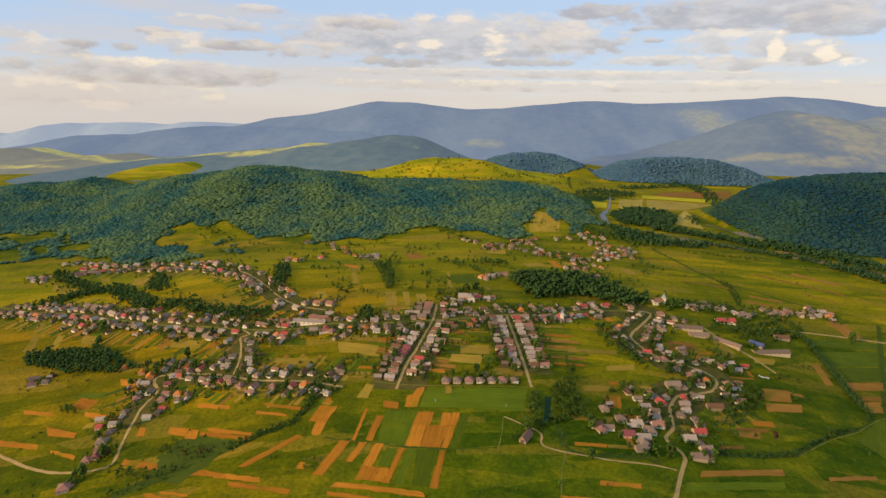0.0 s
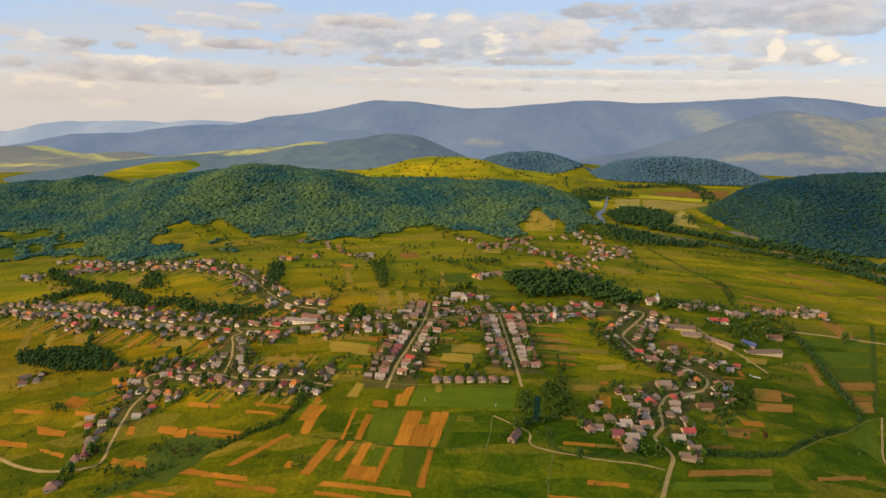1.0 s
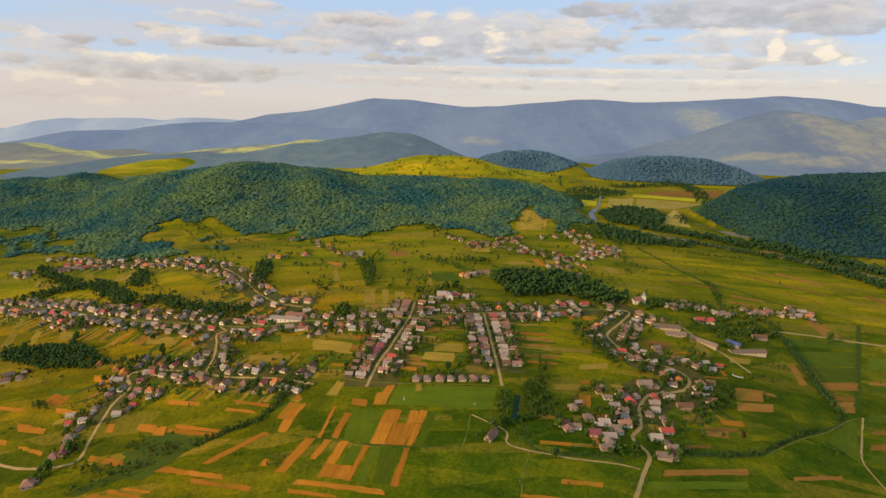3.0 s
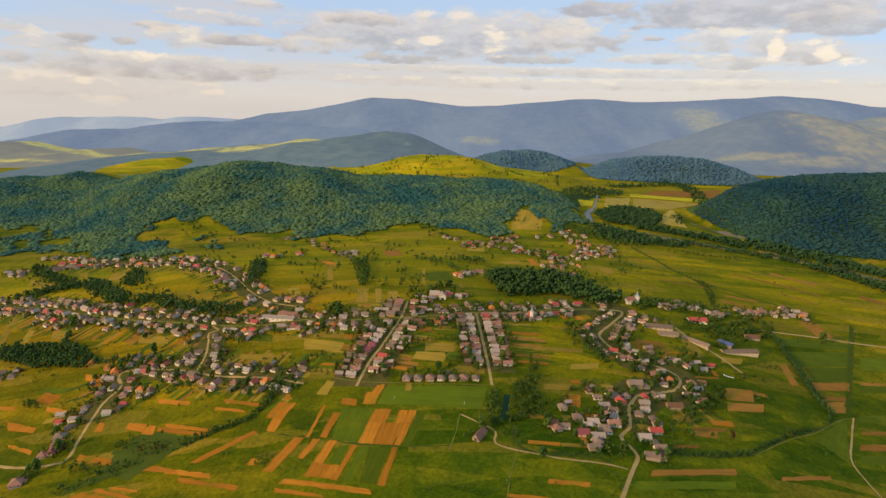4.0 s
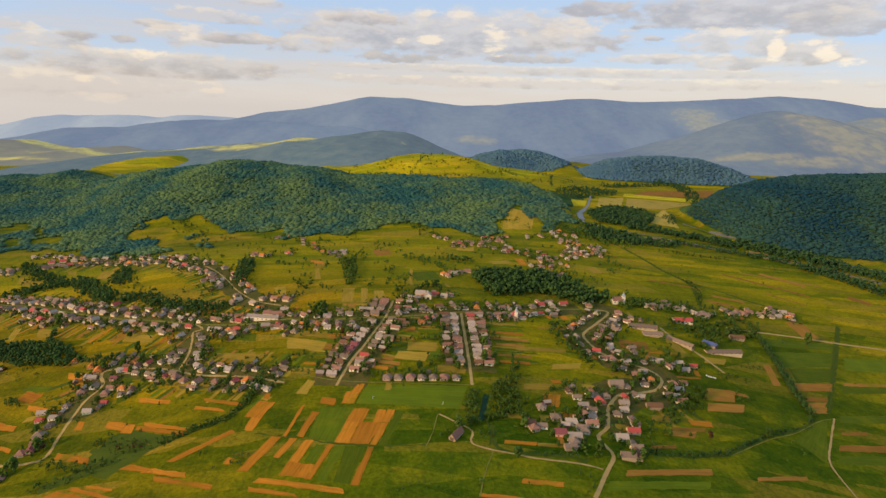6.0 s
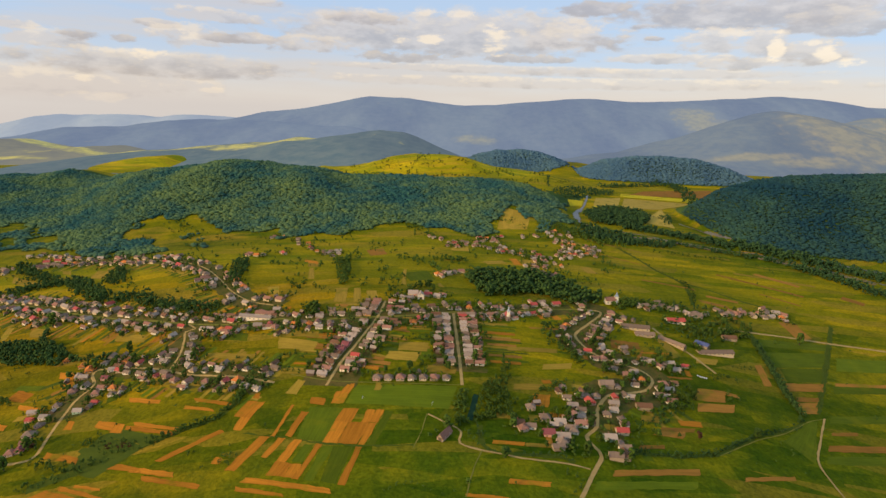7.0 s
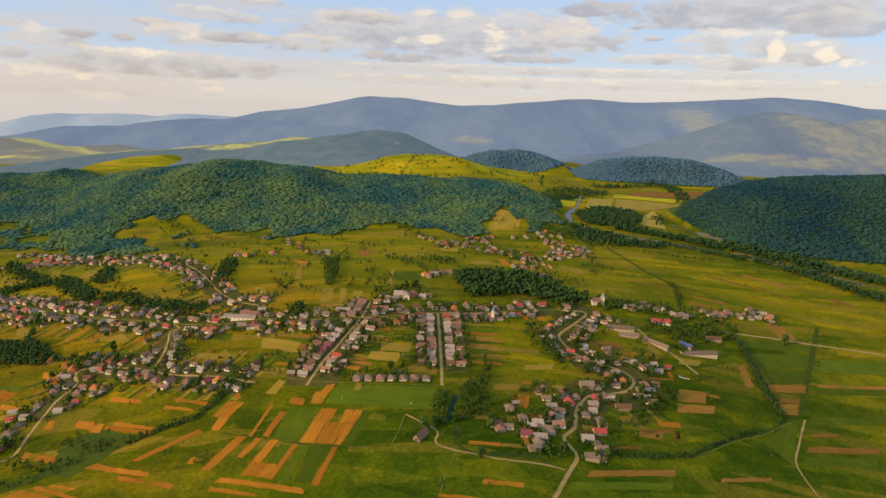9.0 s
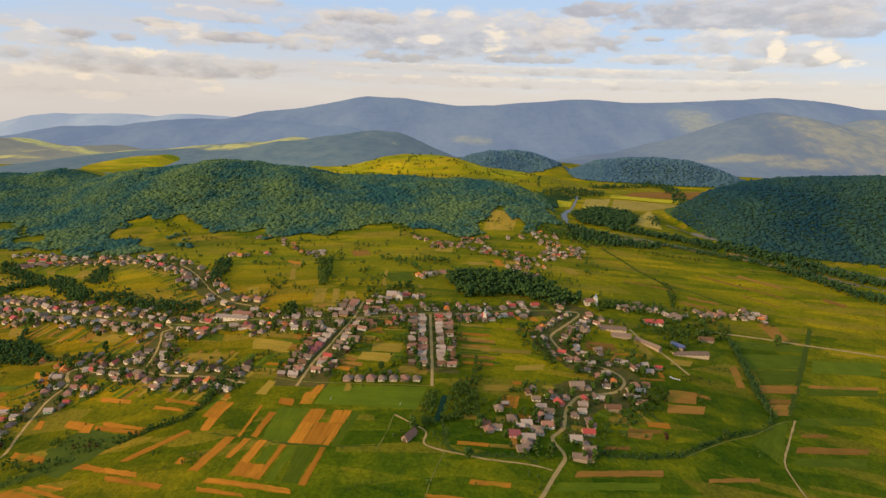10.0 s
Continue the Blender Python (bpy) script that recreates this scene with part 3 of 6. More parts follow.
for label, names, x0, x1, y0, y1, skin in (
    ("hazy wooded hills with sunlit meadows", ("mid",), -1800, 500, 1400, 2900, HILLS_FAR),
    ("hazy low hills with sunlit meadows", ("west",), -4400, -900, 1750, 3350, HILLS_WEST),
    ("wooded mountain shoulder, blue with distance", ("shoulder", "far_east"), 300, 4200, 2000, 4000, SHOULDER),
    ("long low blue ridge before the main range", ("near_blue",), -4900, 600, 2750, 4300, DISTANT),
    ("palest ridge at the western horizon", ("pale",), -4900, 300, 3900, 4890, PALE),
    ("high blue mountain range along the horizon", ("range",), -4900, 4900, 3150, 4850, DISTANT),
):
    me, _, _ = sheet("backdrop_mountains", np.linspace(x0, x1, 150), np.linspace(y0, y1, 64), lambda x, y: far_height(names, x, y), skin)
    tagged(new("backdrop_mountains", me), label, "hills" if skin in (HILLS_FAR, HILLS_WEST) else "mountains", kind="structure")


# ---- fields, roads, river ----
def part(name, bm, mat, parent=None, label=""):
    """Links a bmesh as one mesh object under a thing or a part."""
    me = bpy.data.meshes.new(name)
    bm.to_mesh(me)
    bm.free()
    for m in mat if isinstance(mat, (list, tuple)) else (mat,):
        me.materials.append(m)
    ob = new(name, me)
    ob.parent = parent
    return tagged(ob, label)


LOOKS = {
    "soil": (SOIL, "strip of ploughed orange-brown soil in the meadow", 0.16),
    "stubble": (STUBBLE, "strip of dry tan stubble in the meadow", 0.14),
    "loam": (LOAM, "strip of dark ploughed soil in the meadow", 0.16),
    "reed": (REED, "dark green reedy hollow by the stream", 0.10),
    "pond": (POND, "dark still pond between the trees", 0.3),
    "sunlit_hay": (SUNLIT_HAY, "strip of valley grass coloured bright yellow as if in sunlight", 0.8),
    "straw": (STRAW, "broad pale straw-coloured field beyond the river", 0.6),
    "tilth": (LOAM, "broad field of brown tilth beyond the river", 0.7),
    "crop": (CROP, "strip of young green crop in the meadow", 0.08),
}


def field(kind, a, b, c, d):
    """A parcel between four corners, draped on the land, its edges a little ragged."""
    mat, label, lift = LOOKS[kind]
    a, b, c, d = (Vector(p) for p in (a, b, c, d))
    nu = max(3, int(max((b - a).length, (c - d).length) / 5))
    nv = max(3, int(max((d - a).length, (c - b).length) / 5))
    flat, faces = [], []
    for j in range(nv + 1):
        for i in range(nu + 1):
            s, t = i / nu, j / nv
            p = a.lerp(b, s).lerp(d.lerp(c, s), t)
            if i in (0, nu) or j in (0, nv):
                p = p + Vector((random.uniform(-0.5, 0.5), random.uniform(-0.5, 0.5)))
            flat.append((p.x, p.y))
    flat = np.array(flat)
    verts = np.column_stack([flat, land(flat[:, 0], flat[:, 1]) + lift]).tolist()
    for j in range(nv):
        for i in range(nu):
            k = j * (nu + 1) + i
            faces.append((k, k + 1, k + nu + 2, k + nu + 1))
    me = mesh_from("field", verts, faces, mat)
    wide, deep = ((b - a).length + (c - d).length) / 2, ((d - a).length + (c - b).length) / 2
    uv = me.uv_layers.new(name="UVMap")
    for loop in me.loops:
        s, t = loop.vertex_index % (nu + 1) / nu * wide, loop.vertex_index // (nu + 1) / nv * deep
        uv.data[loop.index].uv = (s, t) if wide > deep else (t, s)
    return tagged(new("field" if kind != "pond" else "water", me), label, "field" if kind != "pond" else "pond", "field strips of the valley" if kind != "pond" else "", "structure")


def smooth_line(points, step=4.0):
    """A curved line through points, at even steps."""
    p = [Vector(q) for q in points]
    p = [p[0] * 2 - p[1], *p, p[-1] * 2 - p[-2]]
    line = []
    for i in range(1, len(p) - 2):
        count = max(2, int((p[i + 1] - p[i]).length / step))
        for k in range(count):
            t = k / count
            line.append(0.5 * (2 * p[i] + (p[i + 1] - p[i - 1]) * t + (2 * p[i - 1] - 5 * p[i] + 4 * p[i + 1] - p[i + 2]) * t * t
                               + (3 * p[i] - p[i - 1] - 3 * p[i + 1] + p[i + 2]) * t ** 3))
    return line + [p[-2]]


ROADS, ROAD_POINTS = {}, {}


def ribbon(name, width, points, mat, lift, ragged=0.25):
    line = smooth_line(points)
    flat, faces = [], []
    for i, p in enumerate(line):
        way = (line[min(i + 1, len(line) - 1)] - line[max(i - 1, 0)]).normalized()
        across = Vector((-way.y, way.x))
        for k in (-0.5, 0.0, 0.5):
            q = p + across * (k * width + (random.uniform(-ragged, ragged) if k else 0))
            flat.append((q.x, q.y, lift + (0.05 if not k else 0)))
        if i:
            n = 3 * i
            faces += [(n - 3, n - 2, n + 1, n), (n - 2, n - 1, n + 2, n + 1)]
    flat = np.array(flat)
    flat[:, 2] += land(flat[:, 0], flat[:, 1])
    return new(name, mesh_from(name, flat.tolist(), faces, mat)), line


def off_roads(x, y, gap):
    """Whether a place lies farther than gap from every road."""
    if "all" not in ROAD_POINTS:
        ROAD_POINTS["all"] = np.array([tuple(p) for line in ROADS.values() for p in line])
    return bool((((ROAD_POINTS["all"] - (x, y)) ** 2).sum(1) > gap * gap).all())


def road(name, width, *points):
    kind = "road" if width > 1.6 else "path"
    ob, line = ribbon(kind, width, points, DIRT if name not in ("grass_path", "meadow_path", "plain_track", "row_lane", "main_street") else TRACK, 0.24)
    ROADS[name] = line
    return tagged(ob, "pale unpaved village road" if width > 1.6 else "narrow worn dirt path through the grass", kind, kind="structure")


road('village_road', 2.8, (147, 276), (161, 300), (172, 319), (168, 332), (167, 340), (178, 353), (186, 378), (202, 400), (220, 407), (239, 416), (252, 433), (251, 445), (242, 453), (218, 463), (205, 476), (198, 499), (201, 513), (221, 540), (245, 577), (217, 578))
road('field_path', 1.5, (160, 304), (144, 307), (116, 308), (99, 311), (88, 313), (73, 319), (74, 332), (65, 340), (50, 351))
road('grass_path', 0.7, (49, 351), (46, 331), (41, 312))
road('meadow_path', 0.8, (88, 313), (81, 294), (75, 269))
road('west_street', 2.5, (-34, 388), (-32, 403), (-27, 430), (-21, 450), (-13, 484), (-7, 510), (-3, 554))
road('east_street', 2.7, (77, 392), (76, 431), (74, 479), (72, 530))
road('main_street', 2.6, (-646, 699), (-544, 661), (-472, 639), (-399, 600), (-322, 564), (-266, 547), (-207, 527), (-153, 514), (-110, 516), (-81, 506), (-7, 511), (33, 519), (71, 533), (114, 542), (165, 562), (217, 578))
road('row_lane', 1.0, (-68, 407), (-27, 394), (28, 391), (78, 392))
road('hill_road', 2.5, (-402, 395), (-352, 370), (-312, 349), (-281, 337), (-249, 333), (-239, 338), (-245, 360), (-252, 389), (-255, 409), (-253, 429), (-264, 445), (-265, 455), (-238, 453), (-199, 441), (-160, 423), (-118, 412), (-79, 397))
road('side_lane', 2, (-187, 438), (-191, 465), (-199, 490), (-207, 511), (-199, 515), (-216, 532))
road('upper_street', 1.8, (-120, 550), (-162, 574), (-199, 612), (-221, 642), (-262, 689), (-304, 722), (-406, 787), (-521, 818), (-599, 806))
road('east_road', 3.4, (386, 577), (410, 576), (475, 577), (520, 575), (569, 574), (638, 570))
road('east_track', 1.5, (350, 312), (350, 320), (351, 335), (356, 357), (377, 385), (405, 420))
road('plain_track', 0.7, (401, 418), (383, 410), (348, 387), (314, 370), (268, 341))
road('works_road', 3, (297, 552), (305, 519), (316, 501), (328, 467))
field('soil', (102.6, 283.2), (129.0, 283.0), (130.4, 287.6), (103.9, 287.8))
field('soil', (75.0, 269.1), (102.5, 268.7), (102.8, 270.8), (75.4, 272.6))
field('soil', (-25.6, 364.2), (-18.0, 363.5), (-10.7, 386.3), (-16.7, 389.3))
field('soil', (95.3, 320.9), (117.8, 320.9), (119.5, 325.2), (96.1, 324.5))
field('soil', (131.3, 371.2), (144.4, 371.1), (149.7, 389.5), (134.7, 388.2))
field('stubble', (118.7, 321.0), (147.5, 322.1), (148.4, 325.5), (119.4, 324.6))
field('stubble', (119.1, 391.1), (143.6, 395.4), (145.5, 404.5), (120.7, 400.8))
field('soil', (-136.7, 313.7), (-130.6, 311.9), (-97.2, 338.0), (-102.9, 340.9))
field('soil', (-139.8, 382.3), (-104.3, 369.2), (-107.2, 374.5), (-141.8, 387.0))
field('soil', (-144.3, 373.4), (-116.5, 364.3), (-118.7, 368.5), (-145.2, 377.8))
field('soil', (-200.8, 393.9), (-170.1, 384.7), (-171.6, 390.0), (-204.0, 400.8))
field('soil', (-211.9, 364.7), (-192.9, 356.2), (-194.6, 366.4), (-212.4, 372.4))
field('soil', (-193.0, 354.7), (-182.5, 351.6), (-185.7, 362.9), (-194.0, 365.3))
field('soil', (-181.5, 355.2), (-137.3, 340.1), (-138.7, 345.1), (-183.4, 360.6))
field('soil', (-175.2, 358.3), (-134.5, 344.4), (-137.6, 349.3), (-179.4, 364.3))
field('soil', (-169.1, 311.5), (-139.9, 302.7), (-144.5, 308.2), (-162.6, 315.7))
field('soil', (-150.0, 305.4), (-113.9, 294.3), (-116.3, 299.5), (-144.5, 308.2))
field('soil', (-136.1, 295.1), (-91.9, 280.8), (-92.1, 285.1), (-137.7, 299.9))
field('soil', (-195.5, 298.0), (-163.3, 284.5), (-150.3, 281.8), (-193.8, 300.6))
field('soil', (-182.0, 297.0), (-160.0, 289.9), (-162.6, 293.0), (-182.8, 299.6))
field('soil', (-211.1, 293.3), (-181.0, 281.4), (-172.6, 286.1), (-200.6, 297.8))
field('soil', (-93.8, 304.4), (-87.2, 302.8), (-87.7, 309.0), (-92.8, 310.9))
field('soil', (-305.6, 407.0), (-270.1, 393.0), (-272.8, 400.0), (-309.6, 413.8))
field('soil', (-329.8, 423.9), (-308.9, 416.1), (-307.1, 428.0), (-328.6, 438.0))
field('soil', (-238.1, 367.5), (-230.5, 365.2), (-234.1, 375.7), (-241.4, 378.8))
field('soil', (-230.0, 333.8), (-197.0, 321.9), (-200.5, 329.0), (-232.0, 340.8))
field('soil', (-324.4, 387.1), (-295.9, 378.3), (-297.6, 384.7), (-334.9, 400.0))
field('soil', (-304.3, 362.6), (-276.0, 349.9), (-278.6, 354.6), (-308.5, 367.7))
field('soil', (-298.7, 448.6), (-280.3, 444.6), (-286.2, 455.8), (-305.0, 459.9))
field('soil', (-284.1, 430.3), (-272.6, 427.0), (-278.9, 444.2), (-292.2, 448.0))
field('soil', (-373.0, 423.8), (-339.3, 413.8), (-343.4, 420.4), (-378.3, 430.0))
field('soil', (-378.7, 386.9), (-321.0, 370.2), (-324.3, 376.6), (-384.3, 395.4))
field('stubble', (-204.8, 421.4), (-186.3, 415.9), (-190.7, 427.5), (-208.2, 432.5))
field('stubble', (-181.7, 413.3), (-159.8, 406.5), (-171.5, 422.9), (-179.5, 425.6))
field('stubble', (-159.5, 452.7), (-116.6, 434.6), (-113.4, 446.7), (-161.1, 459.7))
field('stubble', (-282.4, 509.6), (-244.6, 498.7), (-251.5, 514.9), (-286.1, 525.9))
field('stubble', (-155.3, 406.2), (-140.1, 401.2), (-146.5, 411.6), (-156.8, 415.0))
field('stubble', (-486.4, 590.3), (-488.7, 613.0), (-502.9, 622.8), (-498.6, 605.4))
field('stubble', (-437.7, 548.1), (-426.3, 542.8), (-439.1, 573.2), (-449.5, 578.7))
field('stubble', (-468.9, 547.0), (-455.8, 541.7), (-473.0, 581.4), (-485.3, 587.1))
field('stubble', (-399.6, 543.9), (-371.5, 536.6), (-384.5, 555.5), (-413.4, 569.0))
field('stubble', (-445.9, 724.0), (-418.4, 709.5), (-429.5, 746.6), (-457.3, 760.7))
field('stubble', (-511.0, 759.8), (-493.3, 753.4), (-510.0, 775.8), (-522.0, 776.0))
field('stubble', (-569.3, 735.0), (-515.5, 707.4), (-518.1, 726.4), (-585.7, 761.5))
field('stubble', (-154.6, 613.5), (-136.5, 577.6), (-127.1, 575.4), (-141.1, 615.5))
field('stubble', (-316.5, 690.9), (-283.7, 668.6), (-282.9, 682.2), (-306.4, 695.7))
field('stubble', (-452.1, 607.0), (-429.0, 597.1), (-434.5, 607.0), (-459.4, 617.0))
field('stubble', (-124.8, 697.7), (-109.4, 696.1), (-116.0, 724.4), (-131.1, 722.7))
field('stubble', (-110.6, 639.2), (-102.2, 637.8), (-115.8, 690.3), (-121.2, 690.9))
field('stubble', (9.4, 429.1), (36.4, 424.9), (41.9, 440.7), (11.8, 442.4))
field('stubble', (19.9, 443.6), (46.5, 443.4), (46.6, 460.1), (20.3, 458.7))
field('stubble', (-92.7, 452.7), (-58.1, 445.6), (-56.3, 460.0), (-98.7, 475.0))
field('stubble', (-99.4, 477.6), (-55.5, 468.6), (-56.2, 478.7), (-103.0, 491.1))
field('stubble', (122.0, 457.4), (170.4, 463.0), (172.2, 470.9), (123.1, 465.1))
field('stubble', (149.6, 428.7), (177.9, 436.1), (180.7, 446.6), (152.8, 438.1))
field('stubble', (46.5, 409.3), (71.4, 408.9), (73.1, 420.1), (47.6, 420.3))
field('stubble', (56.3, 608.9), (62.4, 608.3), (58.1, 623.8), (54.0, 621.0))
field('stubble', (-60.6, 551.8), (-47.2, 550.6), (-52.0, 595.8), (-66.4, 597.4))
field('stubble', (-38.7, 550.1), (-30.3, 549.8), (-37.4, 594.9), (-45.0, 595.3))
field('stubble', (-50.6, 524.9), (-41.7, 523.0), (-44.7, 546.8), (-50.9, 547.3))
field('stubble', (9.9, 611.0), (15.6, 609.7), (11.5, 678.9), (8.2, 678.6))
field('stubble', (-24.1, 557.2), (-11.4, 557.4), (-16.9, 585.9), (-28.8, 585.8))
field('loam', (390.5, 455.8), (435.7, 465.8), (447.2, 481.6), (401.0, 470.6))
field('loam', (382.3, 421.9), (402.6, 425.4), (415.1, 444.4), (392.6, 438.6))
field('loam', (392.6, 440.4), (417.2, 445.7), (423.1, 453.8), (396.6, 448.2))
field('loam', (458.1, 480.2), (544.5, 496.8), (549.8, 502.9), (463.0, 486.8))
field('loam', (371.7, 458.0), (380.8, 460.4), (392.7, 500.5), (383.6, 496.7))
field('loam', (280.5, 412.7), (311.6, 417.3), (321.0, 436.5), (294.6, 434.1))
field('loam', (276.6, 396.0), (311.8, 403.5), (320.1, 416.0), (283.7, 409.9))
field('loam', (479.6, 575.1), (501.9, 580.6), (505.3, 618.2), (483.1, 619.2))
field('loam', (230.4, 488.1), (262.6, 494.2), (265.4, 508.2), (235.9, 508.4))
field('loam', (638.2, 722.1), (658.1, 704.3), (669.8, 712.1), (650.1, 733.0))
field('loam', (547.4, 790.8), (594.6, 752.3), (602.9, 758.8), (555.8, 798.2))
field('loam', (375.5, 373.2), (451.2, 390.0), (459.3, 399.2), (382.2, 382.0))
field('loam', (395.0, 396.2), (423.3, 403.1), (427.2, 408.0), (398.7, 401.0))
field('loam', (173.8, 300.0), (240.9, 314.7), (243.5, 321.4), (176.9, 306.1))
field('loam', (273.8, 316.4), (318.6, 328.6), (321.7, 333.1), (276.8, 321.2))
field('loam', (221.2, 353.0), (245.7, 354.4), (252.0, 363.4), (230.0, 359.6))
field('loam', (230.0, 359.6), (259.0, 365.1), (262.8, 370.7), (233.4, 365.0))
field('loam', (203.5, 333.4), (224.4, 338.0), (226.5, 342.7), (206.4, 338.2))
field('stubble', (217.8, 369.1), (233.9, 370.7), (238.3, 379.8), (221.0, 377.0))
field('crop', (-41.9, 324.6), (-21.0, 318.8), (-14.3, 357.9), (-40.9, 360.5))
field('crop', (-33.8, 317.3), (-38.7, 300.8), (-30.8, 299.0), (-28.0, 316.9))
field('crop', (17.7, 354.2), (8.6, 314.9), (14.4, 313.5), (23.5, 352.7))
field('crop', (-20.3, 314.6), (-26.7, 283.1), (-20.0, 281.1), (-13.2, 313.5))
field('crop', (-13.3, 314.2), (-15.3, 281.3), (-5.1, 278.7), (0.1, 313.0))
field('crop', (-14.1, 363.4), (65.7, 358.0), (72.4, 389.6), (-9.2, 387.3))
field('crop', (-173.3, 487.4), (-129.4, 474.2), (-133.3, 490.0), (-176.8, 506.2))
field('crop', (156.8, 284.2), (231.3, 299.6), (235.3, 307.4), (161.2, 292.7))
field('crop', (339.5, 375.4), (351.3, 353.4), (394.5, 414.2), (384.5, 411.6))
field('crop', (446.4, 466.4), (534.0, 484.8), (546.9, 499.6), (456.6, 480.1))
field('crop', (405.9, 413.8), (489.4, 433.7), (500.4, 446.2), (415.0, 426.0))
field('crop', (362.8, 356.3), (434.8, 371.4), (446.8, 385.1), (370.9, 367.0))
field('crop', (404.9, 473.7), (449.0, 484.2), (472.1, 514.0), (411.9, 498.7))
field('crop', (403.9, 498.9), (474.2, 516.9), (499.1, 549.9), (415.8, 531.3))
field('crop', (481.7, 511.8), (571.1, 527.4), (596.1, 556.2), (503.3, 540.8))
field('crop', (408.2, 542.5), (500.9, 555.5), (513.1, 570.3), (416.5, 561.5))
field('stubble', (158.4, 927.2), (212.1, 928.8), (230.0, 1005.9), (180.5, 1051.9))
field('stubble', (321.5, 495.2), (345.3, 497.4), (335.9, 484.3), (315.4, 482.8))
field('stubble', (288.8, 525.9), (300.3, 526.6), (304.3, 492.6), (293.3, 485.2))
field('straw', (477, 1082), (533, 1047), (575, 1222), (571, 1226))
field('tilth', (553, 1404), (772, 1410), (858, 1558), (629, 1485))
field('sunlit_hay', (524, 1373), (713, 1332), (743, 1381), (542, 1419))
field('straw', (412, 1219), (468, 1216), (521, 1357), (446, 1320))
field('straw', (476, 1212), (575, 1230), (693, 1320), (528, 1351))
field('sunlit_hay', (354, 1203), (382, 1209), (400, 1264), (361, 1262))
field('sunlit_hay', (407, 1204), (485, 1179), (495, 1204), (411, 1222))
field('reed', (-203, 316), (-173, 303), (-152, 332), (-198, 352))
field('reed', (-198, 352), (-152, 332), (-143, 340), (-186, 357))
field('pond', (78.6, 346.6), (82.8, 344.8), (90.2, 379.0), (85.5, 380.2))
field('soil', (-135.9, 723.7), (-112.8, 709.5), (-118.2, 725.7), (-139.0, 736.7))
field('soil', (-21.8, 318.7), (-12.0, 317.5), (-7.5, 340.7), (-18.0, 341.5))
field('soil', (-12.0, 317.5), (-3.4, 316.5), (1.6, 340.1), (-7.5, 340.7))
field('soil', (-3.4, 316.5), (2.5, 315.8), (7.9, 339.7), (1.6, 340.1))
field('soil', (2.5, 315.8), (7.7, 315.3), (13.5, 339.4), (7.9, 339.7))
field('soil', (-18.0, 341.5), (-5.8, 340.4), (-2.8, 356.6), (-14.9, 357.7))
field('soil', (1.6, 340.2), (7.8, 339.8), (10.6, 355.4), (3.7, 355.8))
field('soil', (7.8, 339.8), (13.5, 339.4), (17.0, 355.1), (10.6, 355.4))
field('soil', (-4.2, 278.4), (1.1, 277.3), (6.1, 313.0), (2.2, 313.7))
field('soil', (-52.1, 288.8), (-40.5, 286.8), (-37.0, 298.4), (-49.3, 301.6))
field('soil', (-49.3, 301.6), (-42.2, 299.9), (-36.9, 322.1), (-43.1, 323.2))
field('soil', (-40.5, 286.8), (-32.1, 284.7), (-30.2, 297.4), (-37.0, 298.4))
field('soil', (-33.8, 284.3), (-29.4, 283.6), (-21.8, 316.4), (-25.9, 317.8))
field('soil', (-61.2, 306.6), (-56.0, 305.5), (-49.0, 324.9), (-54.5, 326.1))
field('soil', (-81.2, 296.6), (-74.1, 295.2), (-61.2, 327.4), (-69.0, 329.5))
field('soil', (-60.7, 328.5), (-58.1, 327.6), (-53.3, 364.0), (-56.2, 365.0))
field('soil', (-50.9, 327.5), (-45.7, 325.8), (-40.4, 354.4), (-45.8, 355.6))
field('soil', (-92.2, 339.4), (-84.8, 337.1), (-83.9, 351.2), (-91.7, 354.3))
field('soil', (-97.9, 355.9), (-83.9, 351.2), (-78.3, 370.5), (-92.8, 374.1))
field('soil', (-90.7, 377.4), (-85.7, 376.0), (-85.7, 383.4), (-90.5, 384.1))
field('soil', (-42.0, 364.4), (-30.3, 362.1), (-30.5, 370.8), (-42.5, 373.2))
field('soil', (-25.6, 365.4), (-15.7, 363.5), (-13.8, 378.2), (-24.0, 380.2))
field('soil', (-16.1, 378.3), (-13.3, 378.2), (-11.2, 389.9), (-14.5, 390.0))
field('soil', (-66.5, 284.3), (-6.7, 270.0), (-7.5, 274.7), (-64.1, 288.0))
field('soil', (-67.2, 276.7), (-34.4, 269.2), (-36.8, 272.1), (-68.2, 280.6))
field('stubble', (-65.8, 380.8), (-56.1, 378.2), (-52.8, 396.5), (-59.9, 398.9))


def patchwork(seed, count, x0, x1, y0, y1, wide, deep, turn, kinds):
    """Small strip fields strewn over a part of the valley."""
    pick = random.Random(seed)
    for _ in range(count):
        x, y, a = pick.uniform(x0, x1), pick.uniform(y0, y1), radians(turn + pick.uniform(-14, 14))
        w, d, skew = pick.uniform(*wide) / 2, pick.uniform(*deep) / 2, pick.uniform(-2, 2)
        u, v = Vector((math.cos(a), math.sin(a))), Vector((-math.sin(a), math.cos(a)))
        c = Vector((x, y))
        quad = [c - u * w - v * d, c + u * w - v * d, c + u * (w + skew) + v * d, c - u * (w - skew) + v * d]
        if float(wood_cover(np.array(x), np.array(y))) < 0.2 and off_roads(x, y, w * 0.8 + 14):
            field(pick.choices(("stubble", "soil", "crop", "loam"), kinds)[0], *(tuple(p) for p in quad))


patchwork(3, 9, -520, 300, 600, 900, (8, 34), (12, 40), 8, (5, 0.3, 4, 0.5))
patchwork(4, 8, -430, 200, 420, 600, (10, 30), (3, 9), -4, (5, 4, 2, 2))
